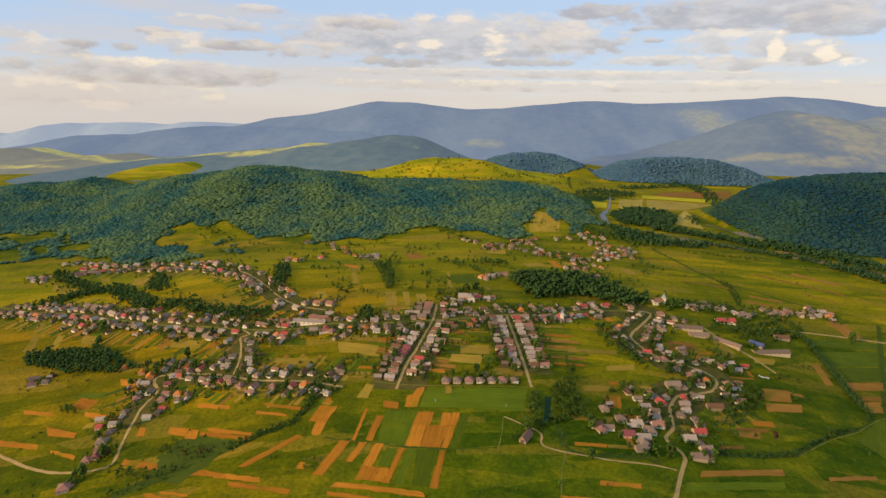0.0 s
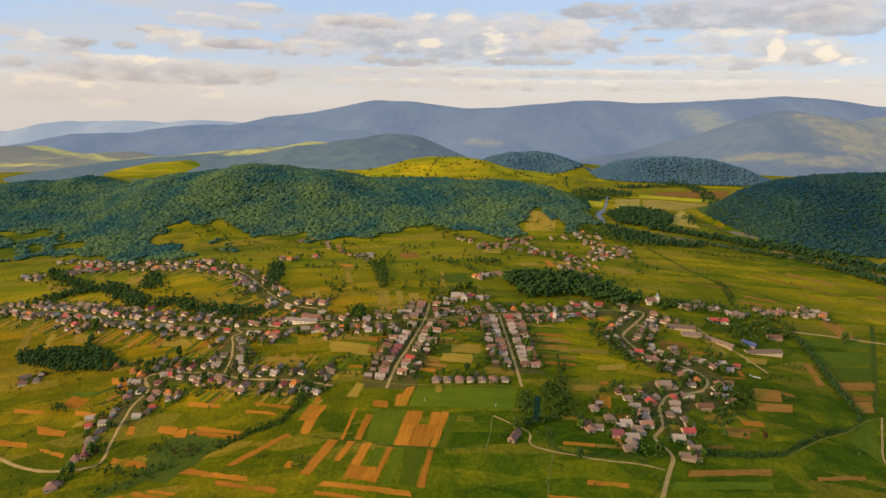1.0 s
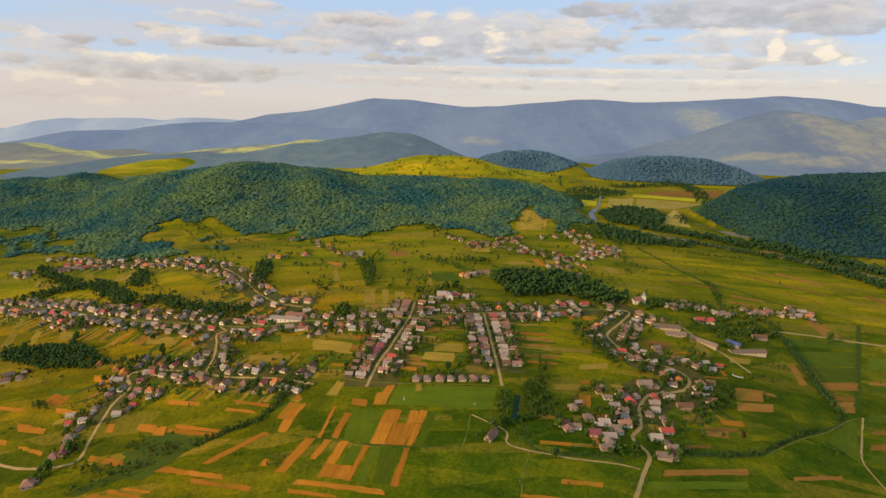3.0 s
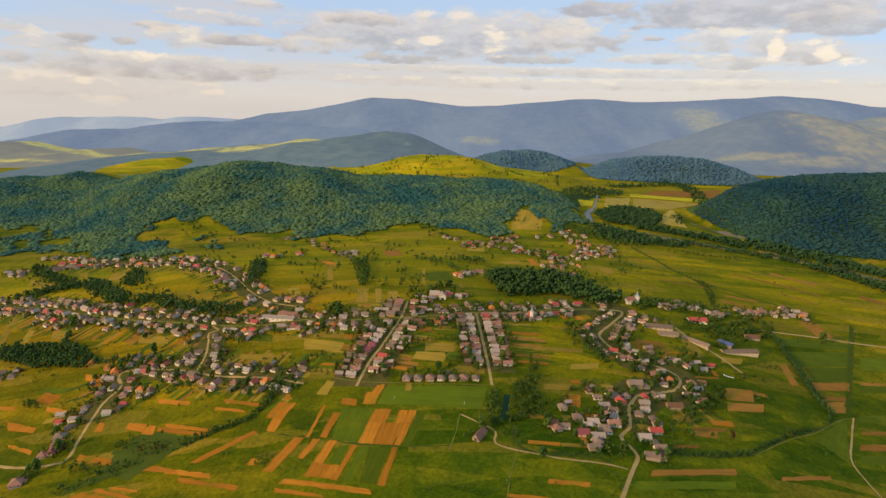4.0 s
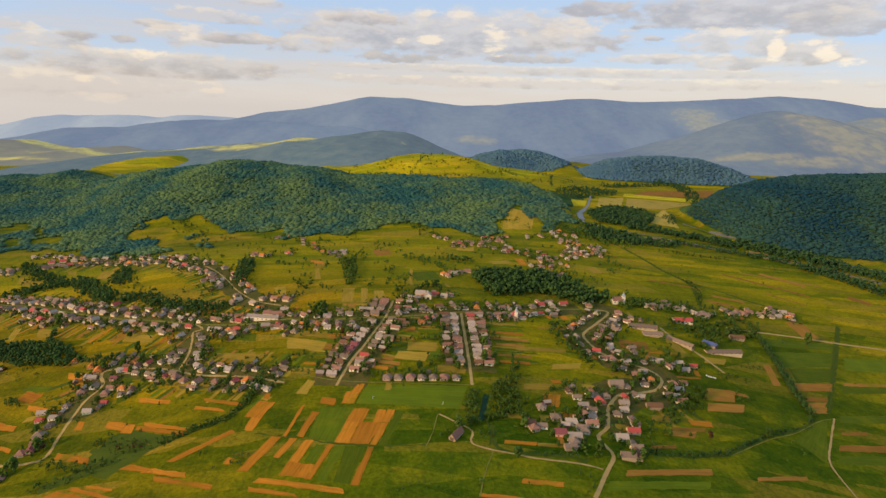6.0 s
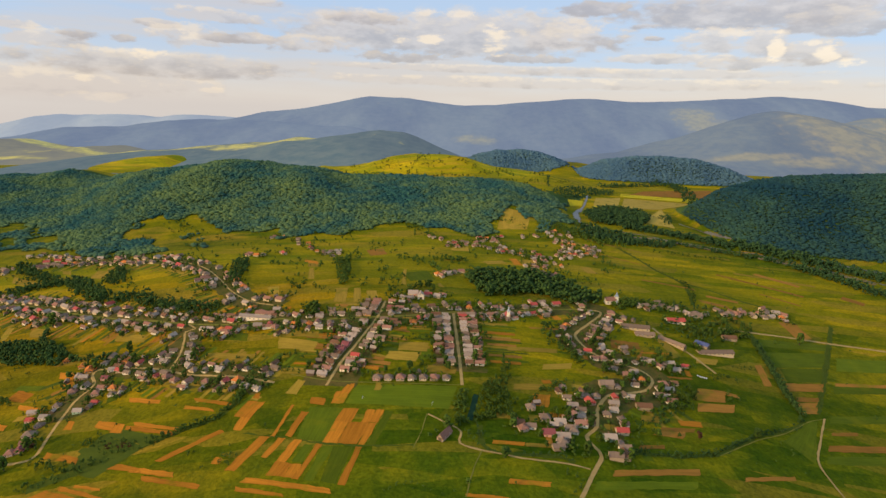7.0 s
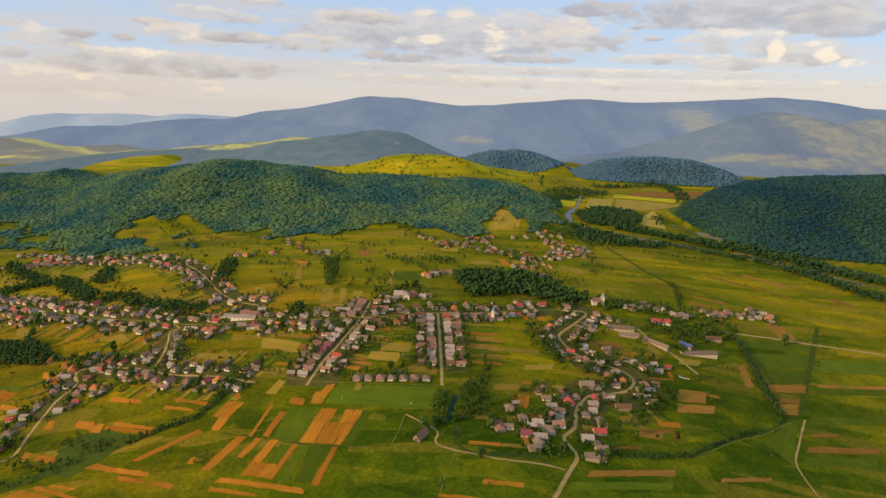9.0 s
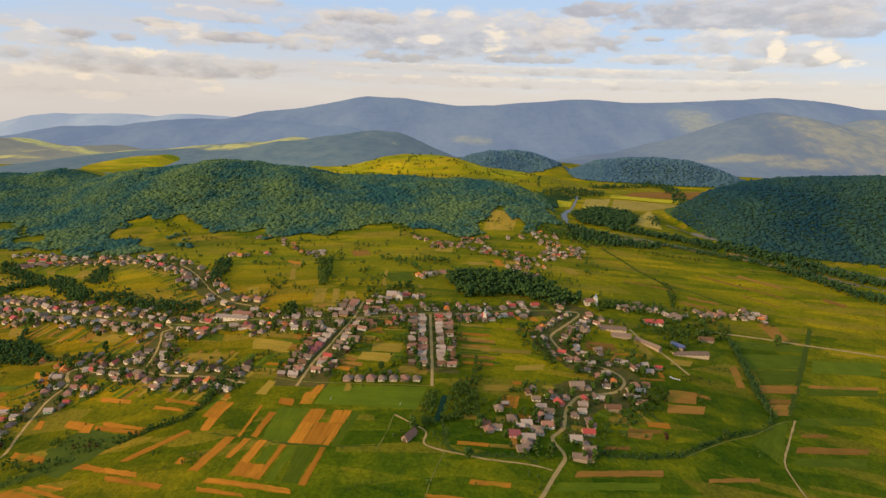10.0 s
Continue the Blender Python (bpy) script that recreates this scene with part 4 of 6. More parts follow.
patchwork(5, 16, 260, 760, 420, 900, (30, 120), (3, 9), -22, (5, 0.4, 0.4, 2))
patchwork(6, 9, 90, 380, 330, 560, (12, 34), (2.5, 7), 4, (6, 2, 2, 3))
patchwork(8, 6, 420, 640, 330, 560, (30, 70), (4, 9), 2, (1, 0.3, 5, 2))


def ditch(width, *points):
    """Rank dark grass along a ditch."""
    ob, _ = ribbon("ditch_grass", width, points, REED, 0.09, 0.9)
    tagged(ob, "rank dark green grass along a ditch", "ditch", kind="structure")


ditch(5, (352, 885), (370, 823), (383, 765), (402, 721), (399, 689), (383, 638))
ditch(4, (402, 721), (437, 699), (463, 675), (498, 656))
ditch(1.4, (-83, 334), (-52, 326), (-22, 318), (9, 314), (41, 316))
ditch(5, (416, 561), (407, 521), (395, 477), (388, 451), (385, 431), (384, 419))
ditch(3.5, (379, 411), (361, 396), (317, 375), (296, 361), (270, 344), (250, 337), (235, 332), (211, 329), (196, 329))
ditch(6, (-101, 401), (-104, 391), (-102, 377), (-112, 355), (-125, 349), (-136, 343), (-147, 336))
ditch(5, (403, 426), (448, 483), (511, 565), (554, 622))
ditch(4, (88, 341), (88, 324), (93, 314), (110, 311), (134, 313), (145, 312), (151, 309))
ditch(5, (-149, 335), (-160, 331), (-174, 330), (-188, 332), (-205, 338))
ditch(9, (-181, 320), (-190, 313), (-204, 308), (-217, 301))


def yards(name, start, end, width):
    """Trodden yards and kitchen gardens on both sides of a street."""
    line = ROADS[name]
    points = [tuple(p) for p in line[int(len(line) * start):max(int(len(line) * end), 2):3]]
    ob, _ = ribbon("yards", width, points, YARD, 0.07, 3.0)
    tagged(ob, "brown trodden yards and garden plots along the street", "yard", kind="structure")


for name, start, end, width in (("west_street", 0, 1, 46), ("east_street", 0.15, 1, 44), ("main_street", 0.05, 1, 30), ("hill_road", 0.45, 1, 34), ("side_lane", 0.05, 0.9, 32), ("upper_street", 0, 1, 30), ("village_road", 0.2, 1, 42)):
    yards(name, start, end, width)



def garden_strips(name, side, start, end, near, far, seed):
    """Long narrow garden plots behind the houses of a street, each with a crop of its own."""
    pick, line = random.Random(seed), ROADS[name]
    lengths = np.concatenate([[0.0], np.cumsum([(b - a).length for a, b in zip(line, line[1:])])])
    at, count = lengths[-1] * start, 0
    while at < lengths[-1] * end:
        i = max(1, min(len(line) - 1, int(np.searchsorted(lengths, at))))
        way = (line[i] - line[i - 1]).normalized()
        out, wide = Vector((-way.y, way.x)) * side, pick.uniform(2.2, 5.5)
        a, b = near + pick.uniform(-3, 3), far + pick.uniform(-9, 5)
        p, q = line[i] + out * a, line[i] + out * b
        kind = pick.choices(("crop", "stubble", "reed", "loam", "soil"), (5, 2.2, 2.5, 1.2, 0.5))[0]
        at, count = at + wide * pick.uniform(1.0, 2.0), count + 1
        if off_roads(q.x, q.y, 8) and float(wood_cover(np.array(q.x), np.array(q.y))) < 0.2:
            ob = field(kind, *(tuple(c) for c in (p, q, q + way * wide, p + way * wide)))
            ob.location.z = -0.02 - 0.002 * (count % 12)


garden_strips("west_street", 1, 0.08, 0.95, 24, 50, 21)
garden_strips("west_street", -1, 0.15, 0.95, 24, 44, 22)
garden_strips("east_street", 1, 0.25, 0.95, 26, 44, 23)
garden_strips("east_street", -1, 0.25, 0.95, 26, 62, 24)
garden_strips("main_street", -1, 0.1, 0.55, 20, 46, 25)
garden_strips("main_street", 1, 0.1, 0.6, 22, 40, 26)
garden_strips("hill_road", 1, 0.55, 0.98, 20, 40, 27)
garden_strips("hill_road", -1, 0.55, 0.98, 20, 34, 28)
garden_strips("village_road", -1, 0.3, 0.55, 22, 44, 29)
garden_strips("upper_street", 1, 0.05, 0.9, 18, 40, 30)

# ---- river ----
river, _ = ribbon("water", 3.5, ((344, 1094), (338, 1040), (359, 1006), (397, 987), (445, 969), (487, 943), (533, 928), (584, 908), (628, 880), (671, 856), (714, 834), (753, 802), (830, 760), (980, 690)), WATER, 0.5, 1.5)
tagged(river, "slow grey river winding along the wooded bluff", "river", kind="structure")
bend, _ = ribbon("water", 12, ((372, 1176), (350, 1130), (342, 1096), (341, 1066)), WATER, 0.55, 2.0)
reach, _ = ribbon("water", 5, ((430, 1345), (417, 1298), (400, 1246), (385, 1205), (370, 1172)), WATER, 0.5, 1.0)
tagged(reach, "upper reach of the river between fields", "river", kind="structure")
tagged(bend, "wide pale bend of the river below the hill", "river", kind="structure")
for bar in (((406, 949), (455, 950), (502, 926), (555, 902)), ((604, 876), (656, 852), (704, 828), (748, 794))):
    bank, _ = ribbon("sand_bank", 9, bar, SAND, 0.62, 1.5)
    tagged(bank, "pale sand and gravel bank beside the river", "sand bank", kind="structure")
shore, _ = ribbon("water", 5, ((560, 1092), (584, 1034), (604, 958), (660, 905), (733, 872), (807, 846), (960, 790)), WATER, 0.6, 1.0)
tagged(shore, "narrow backwater along the foot of the bluff", "river", kind="structure")

# ---- houses ----
def box(bm, x0, x1, y0, y1, z0, z1, mat=0):
    v = [bm.verts.new(p) for p in ((x0, y0, z0), (x1, y0, z0), (x1, y1, z0), (x0, y1, z0), (x0, y0, z1), (x1, y0, z1), (x1, y1, z1), (x0, y1, z1))]
    for q in ((0, 3, 2, 1), (4, 5, 6, 7), (0, 1, 5, 4), (1, 2, 6, 5), (2, 3, 7, 6), (3, 0, 4, 7)):
        bm.faces.new([v[i] for i in q]).material_index = mat


def poly(bm, points, faces, mat=0):
    v = [bm.verts.new(p) for p in points]
    for q in faces:
        bm.faces.new([v[i] for i in q]).material_index = mat


def roof_mesh(shape, w, d, z, h, over=0.55):
    """Roof shell with eaves and thickness; the ridge runs along y."""
    bm = bmesh.new()
    a, b, t = w / 2 + over, d / 2 + over, 0.22
    zl = z - over * h / (w / 2)
    r = max(d / 2 - w * 0.45, 0.3) if shape == "hip" else (b - 0.9 if shape == "half" else b)
    for lift in (0, t):
        base = [(-a, -b, zl + lift), (a, -b, zl + lift), (a, b, zl + lift), (-a, b, zl + lift), (0, -r, z + h + lift), (0, r, z + h + lift)]
        faces = [(1, 2, 5, 4), (3, 0, 4, 5)]
        if shape != "gable":
            faces += [(0, 1, 4), (2, 3, 5)]
        poly(bm, base, [tuple(reversed(f)) for f in faces] if not lift else faces)
    rim = [(-a, -b), (a, -b), (a, b), (-a, b)]
    for i in range(4):
        p, q = rim[i], rim[(i + 1) % 4]
        if shape == "gable" and i in (0, 2):
            y = p[1]
            poly(bm, [(p[0], y, zl), (0, y, z + h), (0, y, z + h + t), (p[0], y, zl + t)], [(0, 1, 2, 3)])
            poly(bm, [(0, y, z + h), (q[0], y, zl), (q[0], y, zl + t), (0, y, z + h + t)], [(0, 1, 2, 3)])
        else:
            poly(bm, [(*p, zl), (*q, zl), (*q, zl + t), (*p, zl + t)], [(0, 1, 2, 3)])
    return bm


def window_mesh(x, y, z, turn, w=1.3, h=1.4):
    bm = bmesh.new()
    box(bm, -w / 2 - 0.14, w / 2 + 0.14, -0.09, 0.04, -h / 2 - 0.14, h / 2 + 0.14, 0)
    box(bm, -w / 2, -0.06, -0.12, -0.05, -h / 2, h / 2, 1)
    box(bm, 0.06, w / 2, -0.12, -0.05, -h / 2, h / 2, 1)
    bm.transform(pose(x, y, z, 0, 0, turn))
    return bm


WHITE_PAINT = material("white_frame_paint", (0.75, 0.73, 0.68), (0.6, 0.58, 0.52), 0.6, 1.0, 0.5)
GLASS = material("window_glass", (0.03, 0.035, 0.04), (0.05, 0.055, 0.06), 0.1, 1.0, 0.5)
WOOD = material("weathered_boards", (0.16, 0.11, 0.07), (0.10, 0.07, 0.05), 0.9, 0.8, 0.5, 0.3)
BRICK = material("chimney_brick", (0.33, 0.15, 0.09), (0.24, 0.12, 0.08), 0.9, 2.0, 0.5, 0.3)
WALLS = {
    "white": material("white_lime_render", (0.88, 0.75, 0.55), (0.74, 0.62, 0.44), 0.9, 0.35, 0.6, 0.2, per_piece=0.2),
    "cream": material("cream_render", (0.64, 0.48, 0.29), (0.52, 0.39, 0.23), 0.9, 0.35, 0.6, 0.2, per_piece=0.25),
    "grey": material("grey_cement_render", (0.44, 0.32, 0.20), (0.33, 0.24, 0.15), 0.9, 0.35, 0.6, 0.2, per_piece=0.3),
    "ochre": material("ochre_render", (0.62, 0.33, 0.10), (0.5, 0.27, 0.09), 0.9, 0.35, 0.6, 0.2, per_piece=0.2),
    "salmon": material("salmon_pink_render", (0.62, 0.33, 0.24), (0.5, 0.28, 0.21), 0.9, 0.35, 0.6, 0.2, per_piece=0.2),
    "green": material("pale_green_render", (0.36, 0.48, 0.30), (0.3, 0.4, 0.25), 0.9, 0.35, 0.6, 0.2, per_piece=0.2),
    "wood": WOOD,
}
ROOFS = {
    "slate": material("grey_fibre_slate", (0.28, 0.185, 0.125), (0.175, 0.117, 0.080), 0.85, 0.3, 0.7, 0.4, per_piece=0.45, stretch=(1, 4, 1)),
    "pale": material("pale_weathered_slate", (0.44, 0.33, 0.25), (0.30, 0.226, 0.170), 0.85, 0.3, 0.7, 0.4, per_piece=0.35, stretch=(1, 4, 1)),
    "brown": material("brown_tile_roof", (0.22, 0.105, 0.055), (0.15, 0.075, 0.042), 0.85, 0.3, 0.7, 0.4, per_piece=0.45, stretch=(1, 4, 1)),
    "rose": material("rose_brown_slate", (0.36, 0.17, 0.11), (0.25, 0.12, 0.082), 0.85, 0.3, 0.7, 0.4, per_piece=0.4, stretch=(1, 4, 1)),
    "red": material("red_metal_roof", (0.50, 0.075, 0.05), (0.38, 0.06, 0.042), 0.5, 0.3, 0.7, 0.2, per_piece=0.25, stretch=(1, 4, 1)),
    "orange": material("orange_tile_roof", (0.66, 0.20, 0.05), (0.52, 0.16, 0.045), 0.8, 0.3, 0.7, 0.3, per_piece=0.25, stretch=(1, 4, 1)),
    "wine": material("wine_red_roof", (0.30, 0.075, 0.07), (0.22, 0.06, 0.055), 0.6, 0.3, 0.7, 0.2, per_piece=0.25, stretch=(1, 4, 1)),
    "blue": material("dark_blue_metal_roof", (0.09, 0.11, 0.22), (0.07, 0.085, 0.17), 0.5, 0.3, 0.7, 0.2, stretch=(1, 4, 1)),
    "teal": material("teal_metal_roof", (0.10, 0.24, 0.24), (0.08, 0.19, 0.19), 0.6, 0.3, 0.7, 0.2, stretch=(1, 4, 1)),
}
ROOF_WORDS = {"slate": "grey slate", "pale": "pale grey slate", "brown": "brown tile", "rose": "rose-brown slate", "red": "red metal", "orange": "orange tile", "wine": "wine-red metal", "blue": "dark blue metal", "teal": "teal metal"}
WALL_WORDS = {"white": "white", "cream": "cream", "grey": "grey", "ochre": "ochre", "salmon": "salmon-pink", "green": "pale green", "wood": "wooden"}
SHAPE_WORDS = {"hip": "hipped", "gable": "gabled", "half": "half-hipped"}


def make_house(shape, wall, roof, w, d, walls_high=3.2, roof_high=3.0):
    base = tagged(new("house"), f"{WALL_WORDS[wall]} village house with a {SHAPE_WORDS[shape]} {ROOF_WORDS[roof]} roof", "house", "houses of the village")
    bm = bmesh.new()
    box(bm, -w / 2, w / 2, -d / 2, d / 2, -2.6, walls_high)
    if shape != "hip":
        for y in (-d / 2 + 0.01, d / 2 - 0.01):
            poly(bm, [(-w / 2, y, walls_high), (w / 2, y, walls_high), (0, y, walls_high + roof_high - 0.05)], [(0, 1, 2)])
    part("wall", bm, WALLS[wall], base)
    part("roof", roof_mesh(shape, w, d, walls_high, roof_high), ROOFS[roof], base)
    bm = bmesh.new()
    box(bm, w * 0.16, w * 0.16 + 0.6, d * 0.1, d * 0.1 + 0.6, walls_high + roof_high * 0.3, walls_high + roof_high + 0.7)
    box(bm, w * 0.16 - 0.08, w * 0.16 + 0.68, d * 0.1 - 0.08, d * 0.1 + 0.68, walls_high + roof_high + 0.7, walls_high + roof_high + 0.85)
    part("chimney", bm, BRICK, base)
    for x, y, turn in ((-w * 0.25, -d / 2, 0), (w * 0.25, -d / 2, 0), (w / 2, -d * 0.28, 90), (-w / 2, -d * 0.2, -90), (0, d / 2, 180)):
        part("window", window_mesh(x, y, 1.75, turn), (WHITE_PAINT, GLASS), base)
    # lean-to veranda along one side, with its own low roof
    bm = bmesh.new()
    box(bm, w / 2 - 0.02, w / 2 + 2.0, -d * 0.05, d / 2 - 0.3, -2.4, 2.2)
    veranda = part("veranda", bm, WALLS[wall], base)
    bm = bmesh.new()
    y0, y1, x1 = -d * 0.05 - 0.3, d / 2, w / 2 + 2.4
    poly(bm, [(w / 2 + 0.4, y0, 2.95), (x1, y0, 2.1), (x1, y1, 2.1), (w / 2 + 0.4, y1, 2.95), (w / 2 + 0.4, y0, 3.1), (x1, y0, 2.25), (x1, y1, 2.25), (w / 2 + 0.4, y1, 3.1)],
         [(3, 2, 1, 0), (4, 5, 6, 7), (0, 1, 5, 4), (1, 2, 6, 5), (2, 3, 7, 6)])
    part("veranda_roof", bm, ROOFS[roof], veranda)
    bm = bmesh.new()
    box(bm, -0.06, 0.1, -0.5, 0.5, -0.2, 2.1)
    bm.transform(pose(-w / 2, d * 0.25, 0))
    part("door", bm, WOOD, base)
    return base


def make_shed(wall, roof, w, d, high=2.6, roof_high=1.8):
    base = tagged(new("shed"), f"{WALL_WORDS[wall]} farm shed with a gabled {ROOF_WORDS[roof]} roof", "shed", "sheds of the village")
    bm = bmesh.new()
    box(bm, -w / 2, w / 2, -d / 2, d / 2, -2.2, high)
    for y in (-d / 2 + 0.01, d / 2 - 0.01):
        poly(bm, [(-w / 2, y, high), (w / 2, y, high), (0, y, high + roof_high - 0.05)], [(0, 1, 2)])
    part("wall", bm, WALLS[wall], base)
    part("roof", roof_mesh("gable", w, d, high, roof_high, 0.4), ROOFS[roof], base)
    bm = bmesh.new()
    box(bm, -1.1, 1.1, -0.08, 0.05, -0.2, 2.2)
    bm.transform(pose(0, -d / 2, 0))
    part("door", bm, WOOD, base)
    return base


TEMPLATES, PLACED, STANDING = {}, [], {}


def clear_of(x, y, r):
    if not PLACED:
        return True
    if len(STANDING.get("all", ())) != len(PLACED):
        STANDING["all"] = np.array(PLACED)
    p = STANDING["all"]
    return bool(((p[:, 0] - x) ** 2 + (p[:, 1] - y) ** 2 > (0.82 * (r + p[:, 2])) ** 2).all())


def stand(key, make, x, y, turn, size=1.0, sink=0.0):
    """Puts up one thing of a kind; later ones of the same kind are copies."""
    m = pose(x, y, height(x, y) - sink, 0, 0, turn) @ Matrix.Scale(size, 4)
    if key in TEMPLATES:
        return copy_thing(TEMPLATES[key], m)
    ob = make()
    ob.matrix_world = m
    TEMPLATES[key] = ob
    return ob


KINDS = [  # shape, wall, roof, width, depth, share
    ("hip", "white", "slate", 9.0, 9.6, 5), ("hip", "cream", "slate", 8.6, 9.2, 4), ("gable", "white", "slate", 7.2, 11.0, 4),
    ("gable", "grey", "pale", 7.0, 11.5, 4), ("half", "white", "pale", 8.0, 10.5, 4), ("half", "cream", "brown", 8.0, 10.5, 3),
    ("hip", "grey", "rose", 9.0, 9.4, 3), ("gable", "white", "rose", 7.4, 11.5, 3), ("gable", "cream", "red", 7.4, 12.0, 1.0),
    ("hip", "cream", "orange", 9.2, 9.2, 1.4), ("half", "salmon", "wine", 8.4, 10.5, 0.7), ("gable", "ochre", "slate", 7.4, 10.0, 0.6),
    ("half", "ochre", "orange", 8.4, 9.5, 0.8), ("gable", "green", "pale", 7.2, 10.5, 0.3), ("hip", "salmon", "slate", 9.0, 9.0, 0.5),
    ("gable", "white", "blue", 7.2, 12.0, 0.2), ("half", "salmon", "red", 8.4, 10.0, 0.6),
]
SHEDS = [("grey", "slate", 5.0, 8.0), ("wood", "pale", 4.6, 7.0), ("grey", "brown", 5.2, 10.0), ("white", "rose", 5.0, 9.0), ("wood", "slate", 4.2, 6.0)]
draw = random.Random(7)


QUEUE = []


def house(x, y, turn, kind=None, size=None, force=True):
    """Notes a house for building once all plots are known."""
    k = draw.choices(KINDS, [q[5] for q in KINDS])[0] if kind is None else KINDS[kind]
    if not force and not clear_of(x, y, 4.4):
        return None
    PLACED.append((x, y, 4.4))
    QUEUE.append((y, x, turn, k, (size or draw.uniform(0.92, 1.08)) * 0.80))
    return True


def shed(x, y, turn, kind=None, size=None, force=False):
    k = draw.choice(SHEDS) if kind is None else SHEDS[kind]
    if not force and not clear_of(x, y, 3.0):
        return None
    PLACED.append((x, y, 3.0))
    QUEUE.append((y, x, turn, k, (size or draw.uniform(0.85, 1.2)) * 0.80))
    return True


def simple_house(bm, x, y, turn, w, d, shape, tint, size=1.0):
    """A small far house, added to a mass of houses."""
    h, r = 3.2, 2.8
    one = roof_mesh(shape, w, d, h, r)
    for face in one.faces:
        face.material_index = tint
    box(one, -w / 2, w / 2, -d / 2, d / 2, -2, h)
    for s in (-d / 2 + 0.05, d / 2 - 0.05):
        if shape != "hip":
            poly(one, [(-w / 2, s, h), (w / 2, s, h), (0, s, h + r * 0.95)], [(0, 1, 2)])
    one.transform(pose(x, y, height(x, y), 0, 0, turn) @ Matrix.Scale(size, 4))
    shell = bpy.data.meshes.new("far_house")
    one.to_mesh(shell)
    one.free()
    bm.from_mesh(shell)
    bpy.data.meshes.remove(shell)


FAR_SKINS = (WALLS["cream"], ROOFS["slate"], ROOFS["pale"], ROOFS["rose"], ROOFS["orange"], ROOFS["red"])
TINTS = {"slate": 1, "pale": 2, "rose": 3, "brown": 3, "orange": 4, "red": 5, "wine": 5, "blue": 1, "teal": 1}


def build_houses():
    """The nearest houses and sheds are built whole; the rest stand as one mass."""
    rest, houses, sheds = bmesh.new(), 0, 0
    for y, x, turn, k, size in sorted(QUEUE, key=lambda q: q[0]):
        if len(k) == 6 and houses < 300:
            houses += 1
            stand(k, lambda: make_house(*k[:5]), x, y, turn, size)
        elif len(k) == 4 and sheds < 220:
            sheds += 1
            stand(k, lambda: make_shed(*k), x, y, turn, size)
        elif len(k) == 6:
            simple_house(rest, x, y, turn, k[3], k[4], k[0], TINTS[k[2]], size)
        else:
            simple_house(rest, x, y, turn, k[2], k[3], "gable", TINTS[k[1]], size * 0.9)
    tagged(part("far_village", rest, FAR_SKINS), "far rows of white houses with grey and red roofs", "houses", kind="stuff")


def house_row(line, side, offset, start, end, spacing, sheds=0.6, fill=0.95, jitter=1.5, deep=False):
    """Houses along a street: side 1 stands on the left of its way, -1 on the right; sheds stand in the yards behind."""
    line = smooth_line(line) if isinstance(line, tuple) else ROADS[line]
    lengths = [0.0]
    for a, b in zip(line, line[1:]):
        lengths.append(lengths[-1] + (b - a).length)
    at = lengths[-1] * start
    while at < lengths[-1] * end:
        i = max(1, min(len(line) - 1, int(np.searchsorted(lengths, at))))
        way = (line[i] - line[i - 1]).normalized()
        out = Vector((-way.y, way.x)) * side
        p = line[i] + out * (offset + draw.uniform(-0.5, 1.0) * jitter)
        turn = math.degrees(math.atan2(out.y, out.x)) + 90 + draw.uniform(-4, 4)
        at += spacing * (draw.uniform(0.9, 1.15) if deep else draw.uniform(0.65, 1.5))
        if draw.random() > fill or not off_roads(p.x, p.y, 5.2):
            continue
        if deep:  # long houses gable end to the street, with barns in line behind them
            house(p.x, p.y, turn, draw.choices((2, 3, 4, 5, 7, 8, 10, 15), (4, 4, 4, 3, 4, 1.0, 0.7, 0.4))[0], draw.uniform(1.0, 1.12))
            if draw.random() < sheds:
                q = p + out * draw.uniform(9, 10.5)
                shed(q.x, q.y, turn, None, draw.uniform(1.0, 1.3), True)
            continue
        if house(p.x, p.y, turn + draw.choice((0, 90, 90)), force=False) and draw.random() < sheds:
            q = p + out * draw.uniform(7.5, 11) + way * draw.uniform(-3, 3)
            if off_roads(q.x, q.y, 4.5):
                shed(q.x, q.y, turn + draw.choice((0, 90)))


# the row of hip-roofed houses by the meadow
house(6.2, 397.0, -2, 14, 1.06)
house(15.5, 397.2, 0, 1, 1.06)
house(25.4, 397.5, 2, 6, 1.06)
house(34.8, 397.9, -1, 0, 1.06)
house(44.2, 398.5, 1, 1, 1.06)
house(53.6, 399.2, -2, 6, 1.06)
house(63.5, 400.1, 0, 0, 1.06)
# along the winding road to the west
house(-263.0, 345.1, 10, 6)
house(-259.1, 354.7, 95, 7)
house(-264.1, 365.2, 15, 14)
house(-264.8, 377.3, 10, 14)
house(-268.3, 387.7, 95, 4)
house(-279.5, 386.6, 95, 16)
house(-267.8, 402.8, 5, 1)
house(-240.7, 389.5, 95, 13)
house(-232.8, 399.5, 95, 16)
house(-267.3, 421.1, 30, 6)
house(-240.4, 421.5, 90, 7)
house(-247.1, 437.3, 95, 10)
house(-271.1, 443.6, 95, 3)
house(-285.9, 464.8, 10, 12)
house(-311.2, 478.9, 20, 12)
house(-248.5, 450.8, 95, 4)
house(-245.8, 455.7, 95, 5)
house(-235.2, 453.2, 10, 7)
house(-228.7, 418.8, 90, 9)
house(-240.8, 413.6, 10, 6)
house(-260.5, 316.6, 20, 6)
house(-285.0, 397.0, 100, 3)
house(-257.4, 348.2, 15, 10)
# round the bend of the eastern road
house(212.4, 413.9, 10, 1)
house(231.2, 421.1, 90, 2)
house(240.7, 432.5, 5, 9)
house(237.8, 443.9, 90, 3)
